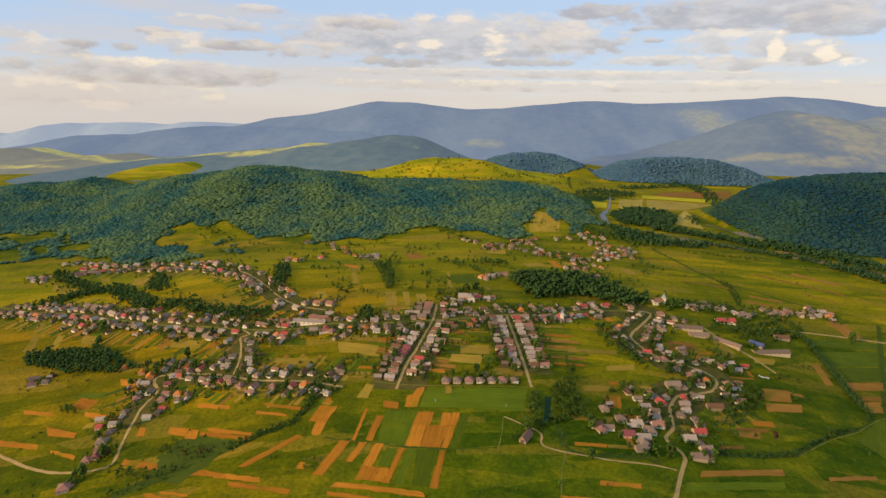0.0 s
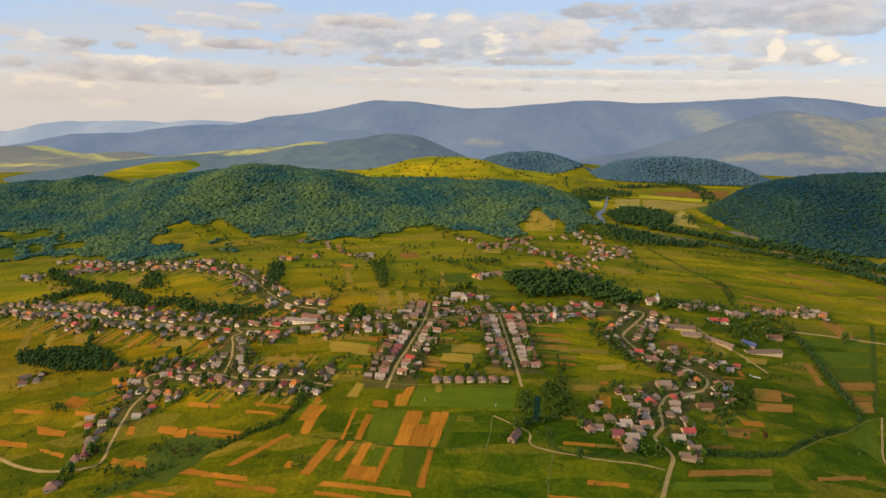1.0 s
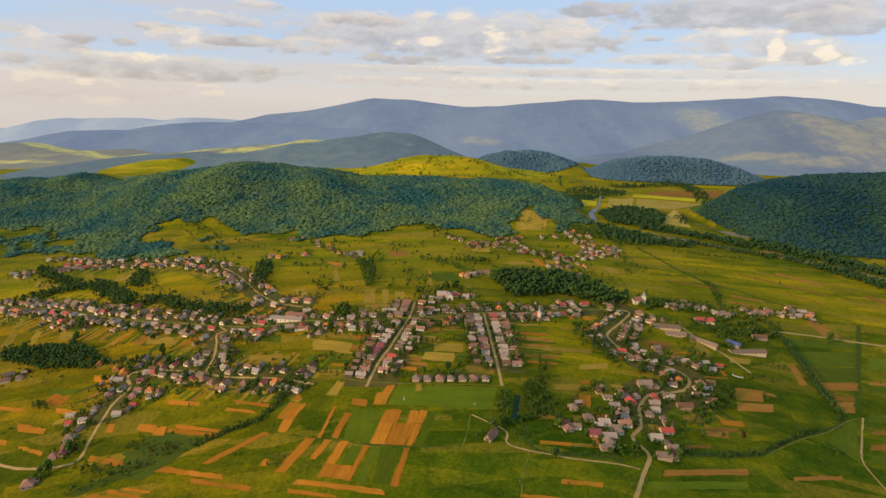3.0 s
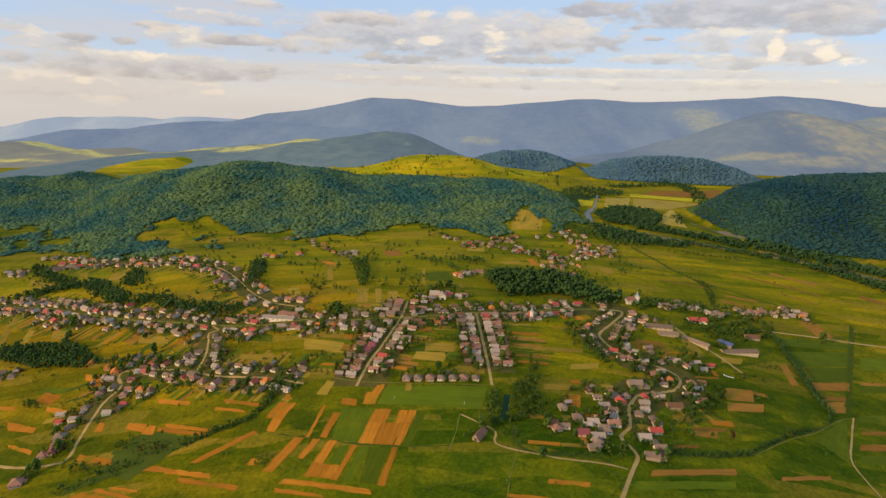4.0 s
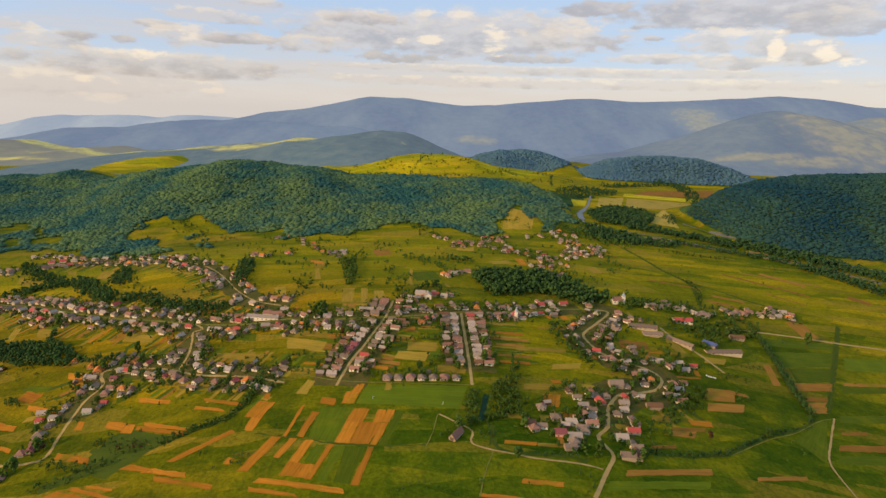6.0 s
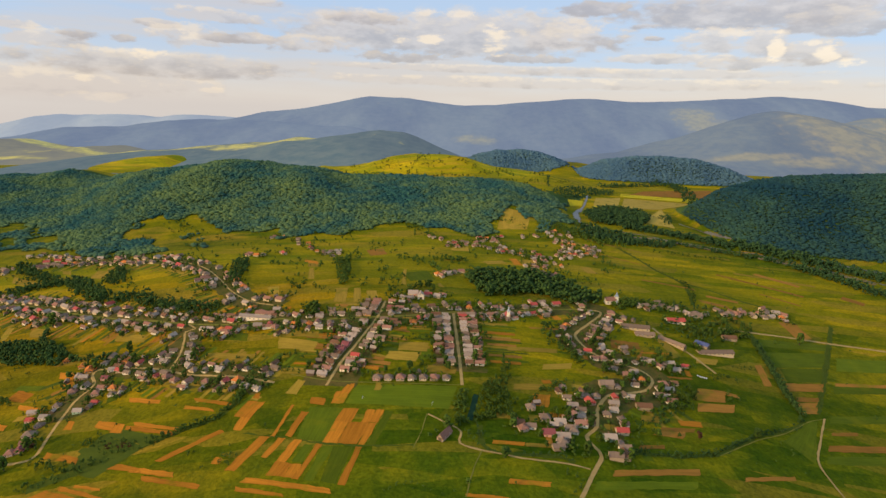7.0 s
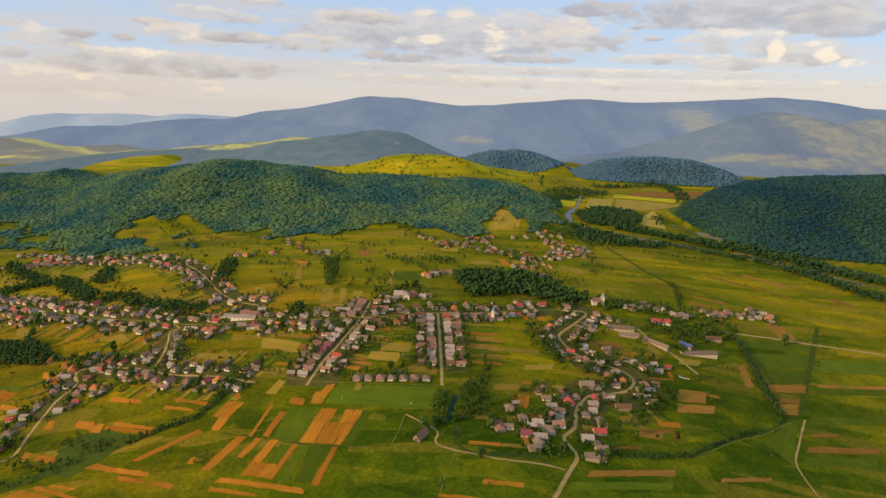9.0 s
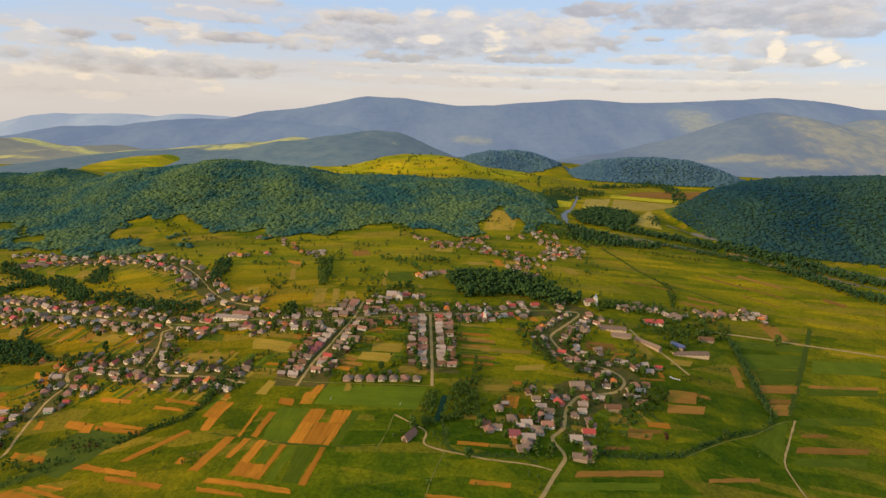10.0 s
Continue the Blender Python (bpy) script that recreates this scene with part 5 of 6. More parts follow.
house(228.8, 436.8, 80, 6)
house(205.6, 397.3, 10, 16)
house(215.8, 401.3, 10, 2)
house(190.7, 370.2, 90, 1)
house(198.8, 377.9, 90, 4)
house(201.5, 386.9, 85, 3)
house(201.2, 366.8, 10, 0)
house(201.4, 359.8, 90, 7)
house(196.4, 350.0, 92, 8)
house(184.1, 339.6, 90, 13)
house(189.7, 335.1, 10, 0)
house(191.7, 329.4, 92, 2)
house(260.8, 430.4, 95, 6)
house(271.9, 434.3, 90, 5)
house(252.7, 421.4, 10, 0)
house(261.8, 421.2, 90, 3)
house(247.9, 410.1, 90, 2)
house(254.0, 409.2, 88, 3)
house(257.7, 471.2, 80, 2)
house(263.9, 469.7, 90, 4)
house(284.1, 471.1, 95, 4)
house(284.3, 459.1, 90, 3)
house(297.6, 469.7, 85, 8)
house(226.7, 457.9, 90, 3)
house(242.9, 481.3, 20, 1)
house(220.3, 489.0, 90, 4)
house(202.4, 473.1, 80, 8)
house(205.5, 459.8, 90, 7)
house(213.9, 461.9, 15, 6)
house(181.1, 384.7, 20, 16)
house(170.6, 371.1, 90, 2)
house(167.9, 361.9, 90, 4)
house(165.6, 352.4, 92, 7)
house(179.6, 392.3, 10, 0)
house(188.8, 394.3, 10, 1)
house(119.4, 339.9, 20, 6)
house(138.3, 336.9, 90, 10)
house(138.6, 355.1, 90, 1)
house(149.4, 351.4, 90, 4)
house(147.9, 334.1, 90, 3)
house(129.4, 367.3, 10, 1)
house(162.1, 401.8, 90, 0)
house(162.4, 386.3, 90, 2)
house(157.1, 395.0, 10, 5)
house(164.7, 375.9, 90, 3)
house(162.4, 364.4, 90, 6)
house(155.6, 345.8, 90, 2)
house(157.8, 342.9, 90, 0)
house(156.4, 358.3, 90, 7)
house(117.4, 345.0, 90, 5)
shed(226.8, 387.5, 88, 2, 1.6, True)
shed(255.9, 402.5, 88, 3, 1.3, True)
shed(202.7, 413.3, 92, 0, 1.5, True)
shed(144.1, 347.1, 80, 1, 1.1, True)
# farther plots along both winding roads
house(-273, 455, 20, 12)
house(-224, 409, 10, 0)
house(-218, 414, 20, 5)
house(174, 392, 95, 2)
house(146, 328, 10, 0)
house(220, 400, 90, 3)
house(126, 343, 90, 2)
house(246, 463, 10, 0)
house(275, 466, 20, 1)
shed(182, 319, 85, 0, 1.5, True)
# along the streets
house_row("west_street", 1, 8.5, 0.03, 0.97, 8.0, 0.9, 0.95, 1.0, True)
house_row("west_street", -1, 8.5, 0.12, 0.97, 8.0, 0.8, 0.93, 1.0, True)
house_row("east_street", 1, 8.5, 0.22, 0.98, 7.6, 0.95, 0.97, 0.8, True)
house_row("east_street", -1, 8.5, 0.22, 0.98, 7.6, 0.95, 0.97, 0.8, True)
house_row("main_street", 1, 8, 0.08, 0.98, 11.5, 0.6, 0.95, 4.5)
house_row("main_street", -1, 8, 0.08, 0.98, 11.5, 0.6, 0.95, 4.5)
house_row("main_street", -1, 20, 0.2, 0.8, 15, 0.3, 0.7, 4.5)
house_row("main_street", 1, 20, 0.2, 0.8, 15, 0.3, 0.7, 4.5)
house_row("hill_road", 1, 8, 0.52, 0.99, 11, 0.6, 0.95, 4.5)
house_row("hill_road", -1, 8, 0.52, 0.99, 11, 0.6, 0.95, 4.5)
house_row("side_lane", 1, 9, 0.1, 0.85, 10, 0.8, 0.95, 4.5)
house_row("side_lane", -1, 9, 0.1, 0.85, 10, 0.8, 0.95, 4.5)
house_row("upper_street", 1, 9, 0.02, 0.98, 12.5, 0.5, 0.72, 6)
house_row("upper_street", -1, 9, 0.02, 0.98, 12.5, 0.5, 0.72, 6)
house_row("village_road", 1, 11, 0.52, 0.98, 11, 0.6, 0.95, 4.5)
house_row("village_road", -1, 11, 0.60, 0.98, 11, 0.6, 0.95, 4.5)
house_row("village_road", -1, 24, 0.68, 0.98, 18, 0.3, 0.95, 4.5)
house_row(((18, 564), (38, 571), (57, 566)), 1, 0, 0, 1, 9.02, 0.4, 0.9, 6)
house_row(((50, 654), (71, 664), (90, 657)), 1, 0, 0, 1, 9.84, 0.4, 0.9, 6)
house_row(((64, 674), (85, 676)), 1, 0, 0, 1, 9.84, 0.4, 0.9, 4)
house_row(((15, 560), (26, 577), (50, 573)), 1, 0, 0, 1, 9.84, 0.4, 0.9, 5)
house_row(((297, 610), (315, 613), (334, 615)), 1, 0, 0, 1, 9.84, 0.4, 0.9, 6)
house_row(((337, 612), (356, 614)), 1, 0, 0, 1, 9.84, 0.4, 0.9, 3)
house_row(((409, 615), (438, 626), (454, 627)), 1, 0, 0, 1, 9.84, 0.4, 0.9, 4)
house_row(((463, 635), (489, 645), (501, 637)), 1, 0, 0, 1, 9.84, 0.4, 0.9, 4)
house_row(((456, 624), (494, 631)), 1, 0, 0, 1, 9.84, 0.4, 0.9, 3)
house_row(((357, 600), (385, 611)), 1, 0, 0, 1, 11.479999999999999, 0.4, 0.9, 4)
house_row(((391, 575), (403, 576)), 1, 0, 0, 1, 11.479999999999999, 0.4, 0.9, 3)
house_row(((-632, 851), (-607, 851), (-545, 835)), 1, 0, 0, 1, 13.94, 0.4, 0.7, 6)
house_row(((-641, 783), (-633, 787), (-611, 782)), 1, 0, 0, 1, 10.66, 0.4, 0.9, 6)
house_row(((-590, 801), (-548, 792), (-529, 805)), 1, 0, 0, 1, 10.66, 0.4, 0.8, 5)
house_row(((-634, 774), (-610, 774)), 1, 0, 0, 1, 10.66, 0.4, 0.9, 5)
house_row(((-233, 757), (-203, 756), (-180, 771)), 1, 0, 0, 1, 12.299999999999999, 0.4, 0.8, 6)
house_row(((-114, 776), (-100, 781)), 1, 0, 0, 1, 10.66, 0.4, 0.9, 3)
house_row(((-413, 458), (-399, 468), (-388, 472)), 1, 0, 0, 1, 11.479999999999999, 0.4, 0.9, 6)


def yard_sheds():
    """A shed in most yards that still have room, and small kitchen plots beside the houses."""
    for y, x, turn, k, size in [q for q in QUEUE if len(q[3]) == 6]:
        a, d = draw.uniform(0, 6.28), draw.uniform(7.0, 9.5)
        px, py = x + math.cos(a) * d, y + math.sin(a) * d
        if draw.random() < 0.4 and off_roads(px, py, 4.5):
            shed(px, py, turn + draw.choice((0, 90)))
        a, d, w = draw.uniform(0, 6.28), draw.uniform(9, 16), draw.uniform(2.5, 5)
        px, py = x + math.cos(a) * d, y + math.sin(a) * d
        if y < 620 and draw.random() < 0.5 and off_roads(px, py, w + 2) and clear_of(px, py, w):
            t = radians(turn)
            u, v = Vector((math.cos(t), math.sin(t))) * w, Vector((-math.sin(t), math.cos(t))) * draw.uniform(2, 6)
            c = Vector((px, py))
            field(draw.choice(("soil", "stubble", "crop", "loam", "stubble")), *(tuple(q) for q in (c - u - v, c + u - v, c + u + v, c - u + v)))


yard_sheds()
build_houses()

# ---- large buildings ----
def glazed_window(base, x, y, z, turn, w, h):
    """A window of a large building: frame with two panes."""
    m = pose(x, y, z, 0, 0, turn)
    bm = bmesh.new()
    box(bm, -w / 2 - 0.14, w / 2 + 0.14, -0.09, 0.04, -h / 2 - 0.14, h / 2 + 0.14)
    bm.transform(m)
    window = part("window", bm, WHITE_PAINT, base)
    for x0, x1 in ((-w / 2, -0.05), (0.05, w / 2)):
        bm = bmesh.new()
        box(bm, x0, x1, -0.12, -0.05, -h / 2, h / 2)
        bm.transform(m)
        part("pane", bm, GLASS, window)


def long_building(x, y, turn, length, width, high, wall, roof, label, roof_high=2.2, name="farm_building"):
    base = tagged(new(name), label, "building")
    bm = bmesh.new()
    box(bm, -width / 2, width / 2, -length / 2, length / 2, -3, high)
    for s in (-length / 2 + 0.01, length / 2 - 0.01):
        poly(bm, [(-width / 2, s, high), (width / 2, s, high), (0, s, high + roof_high - 0.05)], [(0, 1, 2)])
    part("wall", bm, WALLS[wall], base)
    part("roof", roof_mesh("gable", width, length, high, roof_high, 0.5), ROOFS[roof], base)
    for s in (-1, 1):
        for i in range(max(2, int(length / 4.5))):
            glazed_window(base, s * width / 2, -length / 2 + (i + 0.5) * length / max(2, int(length / 4.5)), 1.7, 90 * s, 1.3, 1.0)
    bm = bmesh.new()
    box(bm, -1.4, 1.4, -0.1, 0.05, -0.3, 2.5)
    bm.transform(pose(0, -length / 2, 0))
    part("door", bm, WOOD, base)
    base.matrix_world = pose(x, y, height(x, y), 0, 0, turn)
    PLACED.append((x, y, max(width, length * 0.4)))
    return base


TIN = material("silver_tin_spire", (0.62, 0.62, 0.62), (0.5, 0.5, 0.5), 0.35, 0.5, 0.5, metal=0.7)


def church(x, y, turn, name, label, nave, wall, roof, tower_high, spire):
    w, d, h = nave
    base = tagged(new(name), label, "church")
    bm = bmesh.new()
    box(bm, -w / 2, w / 2, -d / 2, d / 2, -3, h)
    for s in (-d / 2 + 0.01, d / 2 - 0.01):
        poly(bm, [(-w / 2, s, h), (w / 2, s, h), (0, s, h + w * 0.42)], [(0, 1, 2)])
    part("nave", bm, WALLS[wall], base)
    part("roof", roof_mesh("gable", w, d, h, w * 0.45, 0.4), ROOFS[roof], base)
    bm = bmesh.new()
    t = w * 0.26
    box(bm, -t, t, -d / 2 - 2 * t + 0.3, -d / 2 + 0.3, -3, tower_high)
    box(bm, -t - 0.2, t + 0.2, -d / 2 - 2 * t + 0.1, -d / 2 + 0.5, tower_high, tower_high + 0.4)
    part("tower", bm, WALLS["white"], base)
    bm = bmesh.new()
    rings = [(t, 0.4), (t * 1.15, 1.2), (t * 1.05, 2.2), (t * 0.5, 3.0), (t * 0.42, 4.0), (t * 0.55, 4.5), (0.12, 5.6), (0.06, spire)]
    loops = [[bm.verts.new((r * math.cos(a * math.pi / 4), r * math.sin(a * math.pi / 4), z)) for a in range(8)] for r, z in rings]
    for a, b in zip(loops, loops[1:]):
        for i in range(8):
            bm.faces.new((a[i], a[(i + 1) % 8], b[(i + 1) % 8], b[i]))
    bm.faces.new(loops[-1])
    bm.transform(pose(0, -d / 2 - t + 0.3, tower_high))
    part("spire", bm, TIN, base, "silver tin spire")
    for s in (-1, 1):
        for i in range(3):
            glazed_window(base, s * w / 2, -d * 0.3 + i * d * 0.3, h * 0.55, 90 * s, 0.9, 2.2)
    part("door", window_mesh(0, -d / 2 - 2 * t + 0.3, 1.2, 0, 1.4, 2.6), (WHITE_PAINT, WOOD), base)
    base.matrix_world = pose(x, y, height(x, y), 0, 0, turn)
    PLACED.append((x, y, 9))
    return base


long_building(62.2, 325.7, -32, 12, 5, 2.2, 'grey', 'rose', 'old grey barn with a sagging brown roof in the meadow', 3, 'barn')
long_building(273.4, 542.6, 80, 30, 8, 3.0, 'cream', 'slate', 'long cream school building with a grey slate roof', 2.6, 'school')
long_building(279.2, 528.3, 84, 20, 7, 2.8, 'grey', 'slate', 'long grey workshop with a slate roof', 2.2, 'workshop')
long_building(333.3, 576.5, 90, 21, 9, 2.8, 'white', 'red', 'white hall with a bright red metal roof', 2.8, 'hall')
long_building(304.5, 518.0, 38, 30, 5, 2.4, 'grey', 'slate', 'long pale farm shed along the works road', 2.2, 'farm_building')
long_building(347.1, 508.9, 93, 38, 8, 2.6, 'cream', 'slate', 'long white cattle barn with a grey slate roof', 2.2, 'barn')
long_building(340.3, 523.2, 40, 14, 7, 2.8, 'grey', 'blue', 'grey workshop with a dark blue metal roof', 2.2, 'workshop')
long_building(383.8, 550.1, 85, 15, 8, 2.8, 'grey', 'brown', 'grey store house with a brown roof', 2.2, 'farm_building')
long_building(367.5, 601.2, 85, 18, 7, 2.8, 'grey', 'slate', 'grey store house with a slate roof beside the trees', 2.2, 'farm_building')
long_building(-137.2, 522.2, 84, 34, 7, 3.4, 'white', 'pale', 'long white school with a pale roof on the main street', 2, 'school')
long_building(-128.7, 528.1, 84, 20, 6, 3.6, 'cream', 'rose', 'cream two-storey building with a rose-brown roof', 2.2, 'farm_building')
long_building(26.9, 571.2, 85, 11, 8, 4.5, 'cream', 'pale', 'tall cream house on the rise by the wood', 3, 'manor')
long_building(35.4, 567.1, 5, 9, 7, 4.5, 'white', 'pale', 'tall white house on the rise by the wood', 3, 'manor')
church(130.6, 533.2, 0, 'church', 'small white church with a silver onion spire and red roof', (5.5, 9, 3.6), 'white', 'red', 8.5, 6.8)
church(265.5, 609.2, 95, 'church', 'white church with a brown roof beside the wood', (8, 12, 5), 'white', 'rose', 8.5, 6.4)


def far_houses(line, width, spacing):
    """A distant hamlet: many small gabled houses massed together."""
    bm = bmesh.new()
    for p in smooth_line(line, spacing):
        for _ in range(max(1, int(width / 7))):
            x, y = p.x + draw.uniform(-0.5, 0.5) * width, p.y + draw.uniform(-0.5, 0.5) * width
            if not clear_of(x, y, 3.4) or draw.random() < 0.1:
                continue
            PLACED.append((x, y, 3.4))
            simple_house(bm, x, y, draw.choice((10, 100)) + draw.uniform(-12, 12), draw.uniform(7, 9), draw.uniform(9, 12), draw.choice(("gable", "hip", "half")), draw.choices(range(1, 6), (5, 3, 5, 1.0, 0.8))[0], 0.66)
    ob = part("far_hamlet", bm, FAR_SKINS)
    return tagged(ob, "distant hamlet of white houses with grey and red roofs", "houses", kind="stuff")


far_houses(((76, 828), (94, 817), (119, 845), (140, 867), (158, 862)), 34, 13)
far_houses(((134, 809), (160, 805), (183, 779), (207, 770), (216, 751)), 40, 13)
far_houses(((265, 899), (268, 873), (267, 839), (260, 791)), 44, 13)
far_houses(((257, 797), (278, 811), (310, 843)), 40, 14)
far_houses(((205, 884), (232, 896), (261, 917)), 20, 16)
far_houses(((188, 719), (201, 711), (217, 688)), 30, 13)
far_houses(((-227, 883), (-201, 880), (-112, 766), (-100, 772)), 16, 26)
far_houses(((44, 866), (72, 837)), 16, 18)
far_houses(((1412, 2474), (1405, 2346), (1414, 2235)), 60, 26)
far_houses(((633, 2784), (766, 3108), (789, 2605)), 60, 40)


def bale(x, y, turn):
    """A hay bale wrapped in white film."""
    bm = bmesh.new()
    bmesh.ops.create_cone(bm, cap_ends=True, segments=14, radius1=0.75, radius2=0.75, depth=1.3, matrix=pose(0, 0, 0.72, 90))
    bmesh.ops.bevel(bm, geom=[e for e in bm.edges if e.calc_face_angle(0) > 1.2], offset=0.12, segments=2, affect="EDGES")
    ob = tagged(part("bale", bm, WHITE_PAINT), "white wrapped hay bale in the grass", "bale", "bales by the works road")
    ob.matrix_world = pose(x, y, height(x, y), 0, 0, turn) @ Matrix.Scale(0.8, 4)


bale(304.8, 456.9, 0)
bale(306.3, 455.4, 20)
bale(308.3, 455.0, 40)
bale(310.3, 454.6, 60)
bale(312.3, 454.3, 80)


def football_goal(x, y, turn):
    """A small goal of white tubes on the village pitch."""
    base = tagged(new("football_goal"), "small white football goal on the mown meadow", "goal", "goals of the village pitch")
    for px in (-1.5, 1.5):
        bm = bmesh.new()
        bmesh.ops.create_cone(bm, cap_ends=True, segments=8, radius1=0.09, radius2=0.09, depth=2.3, matrix=pose(px, 0, 1.05))
        part("post", bm, WHITE_PAINT, base)
        bm = bmesh.new()
        bmesh.ops.create_cone(bm, cap_ends=True, segments=8, radius1=0.06, radius2=0.06, depth=2.4, matrix=pose(px, 0.6, 1.05, 30))
        part("stay", bm, WHITE_PAINT, base)
    bm = bmesh.new()
    bmesh.ops.create_cone(bm, cap_ends=True, segments=8, radius1=0.09, radius2=0.09, depth=3.2, matrix=pose(0, 0, 2.15, 0, 90, 0))
    part("crossbar", bm, WHITE_PAINT, base)
    base.matrix_world = pose(x, y, height(x, y), 0, 0, turn) @ Matrix.Scale(0.75, 4)


football_goal(53, 364, 80)
football_goal(-2, 370, -100)


# ---- trees ----
def ico(level):
    bm = bmesh.new()
    bmesh.ops.create_icosphere(bm, subdivisions=level, radius=1.0)
    v = np.array([p.co[:] for p in bm.verts])
    f = np.array([[q.index for q in p.verts] for p in bm.faces])
    bm.free()
    return v, f


ICO = {1: ico(1), 2: ico(2)}
dice = np.random.default_rng(11)


def clumps(centres, radii, level, rough=0.28, squash=0.9):
    """Many leafy clumps as one set of vertices and faces."""
    v, f = ICO[level]
    n = len(centres)
    scale = radii[:, None, None] * (1 + dice.uniform(-rough, rough, (n, len(v), 1)))
    scale = scale * (1 + dice.uniform(-0.15, 0.15, (n, 1, 3)))
    a = dice.uniform(0, 6.28, n)
    c, s = np.cos(a)[:, None], np.sin(a)[:, None]
    x, y = v[None, :, 0] * c - v[None, :, 1] * s, v[None, :, 0] * s + v[None, :, 1] * c
    pts = np.stack([x, y, np.broadcast_to(v[None, :, 2] * squash, x.shape)], -1) * scale + centres[:, None, :]
    faces = f[None] + (np.arange(n) * len(v))[:, None, None]
    return pts.reshape(-1, 3), faces.reshape(-1, 3)


def fast_mesh(name, verts, faces, mat):
    me = bpy.data.meshes.new(name)
    me.vertices.add(len(verts))
    me.vertices.foreach_set("co", np.asarray(verts, np.float32).ravel())
    me.loops.add(faces.size)
    me.loops.foreach_set("vertex_index", faces.astype(np.int32).ravel())
    me.polygons.add(len(faces))
    me.polygons.foreach_set("loop_start", np.arange(0, faces.size, 3, dtype=np.int32))
    me.update(calc_edges=True)
    me.materials.append(mat)
    return me


def tree_shape(high, wide, count, low=0.32):
    """Places and sizes of the clumps of one crown."""
    a, r = dice.uniform(0, 6.28, count), wide * np.sqrt(dice.uniform(0, 1, count)) * 0.62
    z = high * dice.uniform(low, 0.92, count)
    r = r * (1.15 - 0.75 * np.abs(z / high - 0.55))
    c = np.stack([r * np.cos(a), r * np.sin(a), z], -1)
    return c, wide * dice.uniform(0.22, 0.40, count)


def make_tree(high, wide, leaf, label, count=16, low=0.32):
    base = tagged(new("tree"), label, "tree", "garden and meadow trees")
    bm = bmesh.new()
    bmesh.ops.create_cone(bm, cap_ends=True, segments=7, radius1=high * 0.035, radius2=high * 0.012, depth=high * 0.75 + 1, matrix=pose(0, 0, high * 0.375 - 0.5))
    for k in range(4):
        bmesh.ops.create_cone(bm, cap_ends=True, segments=5, radius1=high * 0.014, radius2=high * 0.004, depth=wide * 0.7,
                              matrix=pose(0, 0, high * (0.32 + 0.09 * k), 0, 0, 90 * k + 20) @ pose(0, 0, 0, 50, 0, 0) @ pose(0, 0, wide * 0.33))
    part("trunk", bm, TRUNK, base)
    c, r = tree_shape(high, wide, count, low)
    v, f = clumps(c, r, 1, 0.3)
    crown = new("crown", fast_mesh("crown", v, f, leaf))
    crown.parent = base
    return base


TREES = [
    (7.5, 3.4, LEAF, "round dark green fruit tree", 30, 0.3), (9.5, 4.0, LEAF, "broad dark green garden tree", 34, 0.28), (6.0, 2.8, LEAF_LIGHT, "small light green orchard tree", 14, 0.3),
    (12.0, 3.6, LEAF, "tall green broadleaf tree", 36, 0.2), (8.0, 3.5, LEAF_LIGHT, "light green garden tree", 16, 0.28), (7.0, 3.2, LEAF_RED, "copper-leaved tree in a garden", 14, 0.3),
    (15.0, 2.4, LEAF, "tall narrow poplar by the road", 22, 0.1),
]


def tree(x, y, kind=None, size=None):
    k = draw.choices(range(7), (5, 4, 4, 2, 3, 0.7, 0.4))[0] if kind is None else kind
    return stand(("tree", k), lambda: make_tree(*TREES[k]), x, y, draw.uniform(0, 360), size or draw.uniform(0.75, 1.2))


def belt(label, points, width, spacing, high, leaf=None, level=1, count=6, name="tree_belt"):
    """A hedge, thicket or belt of trees along a line: one uncountable mass of leafy clumps with trunks inside."""
    line = smooth_line(points, spacing)
    cs, rs = [], []
    for p in line:
        for _ in range(max(1, int(width / spacing))):
            if dice.random() < 0.16:
                continue
            x, y = p.x + dice.uniform(-0.5, 0.5) * width, p.y + dice.uniform(-0.5, 0.5) * width
            if not off_roads(x, y, 2.2):
                continue
            h = high * dice.uniform(0.5, 1.2)
            c, r = tree_shape(h, h * 0.48, int(count * 1.5) if level > 1 else count, 0.12)
            cs.append(c + np.array([x, y, height(x, y)]))
            rs.append(r * (0.82 if level > 1 else 1.05))
    if not cs:
        return None
    v, f = clumps(np.concatenate(cs), np.concatenate(rs), 1)
    return tagged(new(name, fast_mesh(name, v, f, leaf or LEAF)), label, "trees", kind="stuff")


def thicket(label, corners, spacing, high, leaf=None, level=1, count=6, name="thicket"):
    """A copse that fills the ground between corners."""
    c = np.array(corners, float)
    cs, rs = [], []
    lo, hi = c.min(0), c.max(0)
    for x in np.arange(lo[0], hi[0], spacing):
        for y in np.arange(lo[1], hi[1], spacing):
            px, py = x + dice.uniform(-0.5, 0.5) * spacing, y + dice.uniform(-0.5, 0.5) * spacing
            inside = False
            for (ax, ay), (bx, by) in zip(c, np.roll(c, -1, 0)):
                if (ay > py) != (by > py) and px < (bx - ax) * (py - ay) / (by - ay) + ax:
                    inside = not inside
            if not inside or dice.random() < 0.08 or not off_roads(px, py, 2.5):
                continue
            h = high * dice.uniform(0.6, 1.2)
            k, r = tree_shape(h, h * 0.46, int(count * 1.5) if level > 1 else count, 0.12)
            cs.append(k + np.array([px, py, height(px, py)]))
            rs.append(r * (0.82 if level > 1 else 1.05))
    v, f = clumps(np.concatenate(cs), np.concatenate(rs), 1)
    return tagged(new(name, fast_mesh(name, v, f, leaf or LEAF)), label, "trees", kind="stuff")


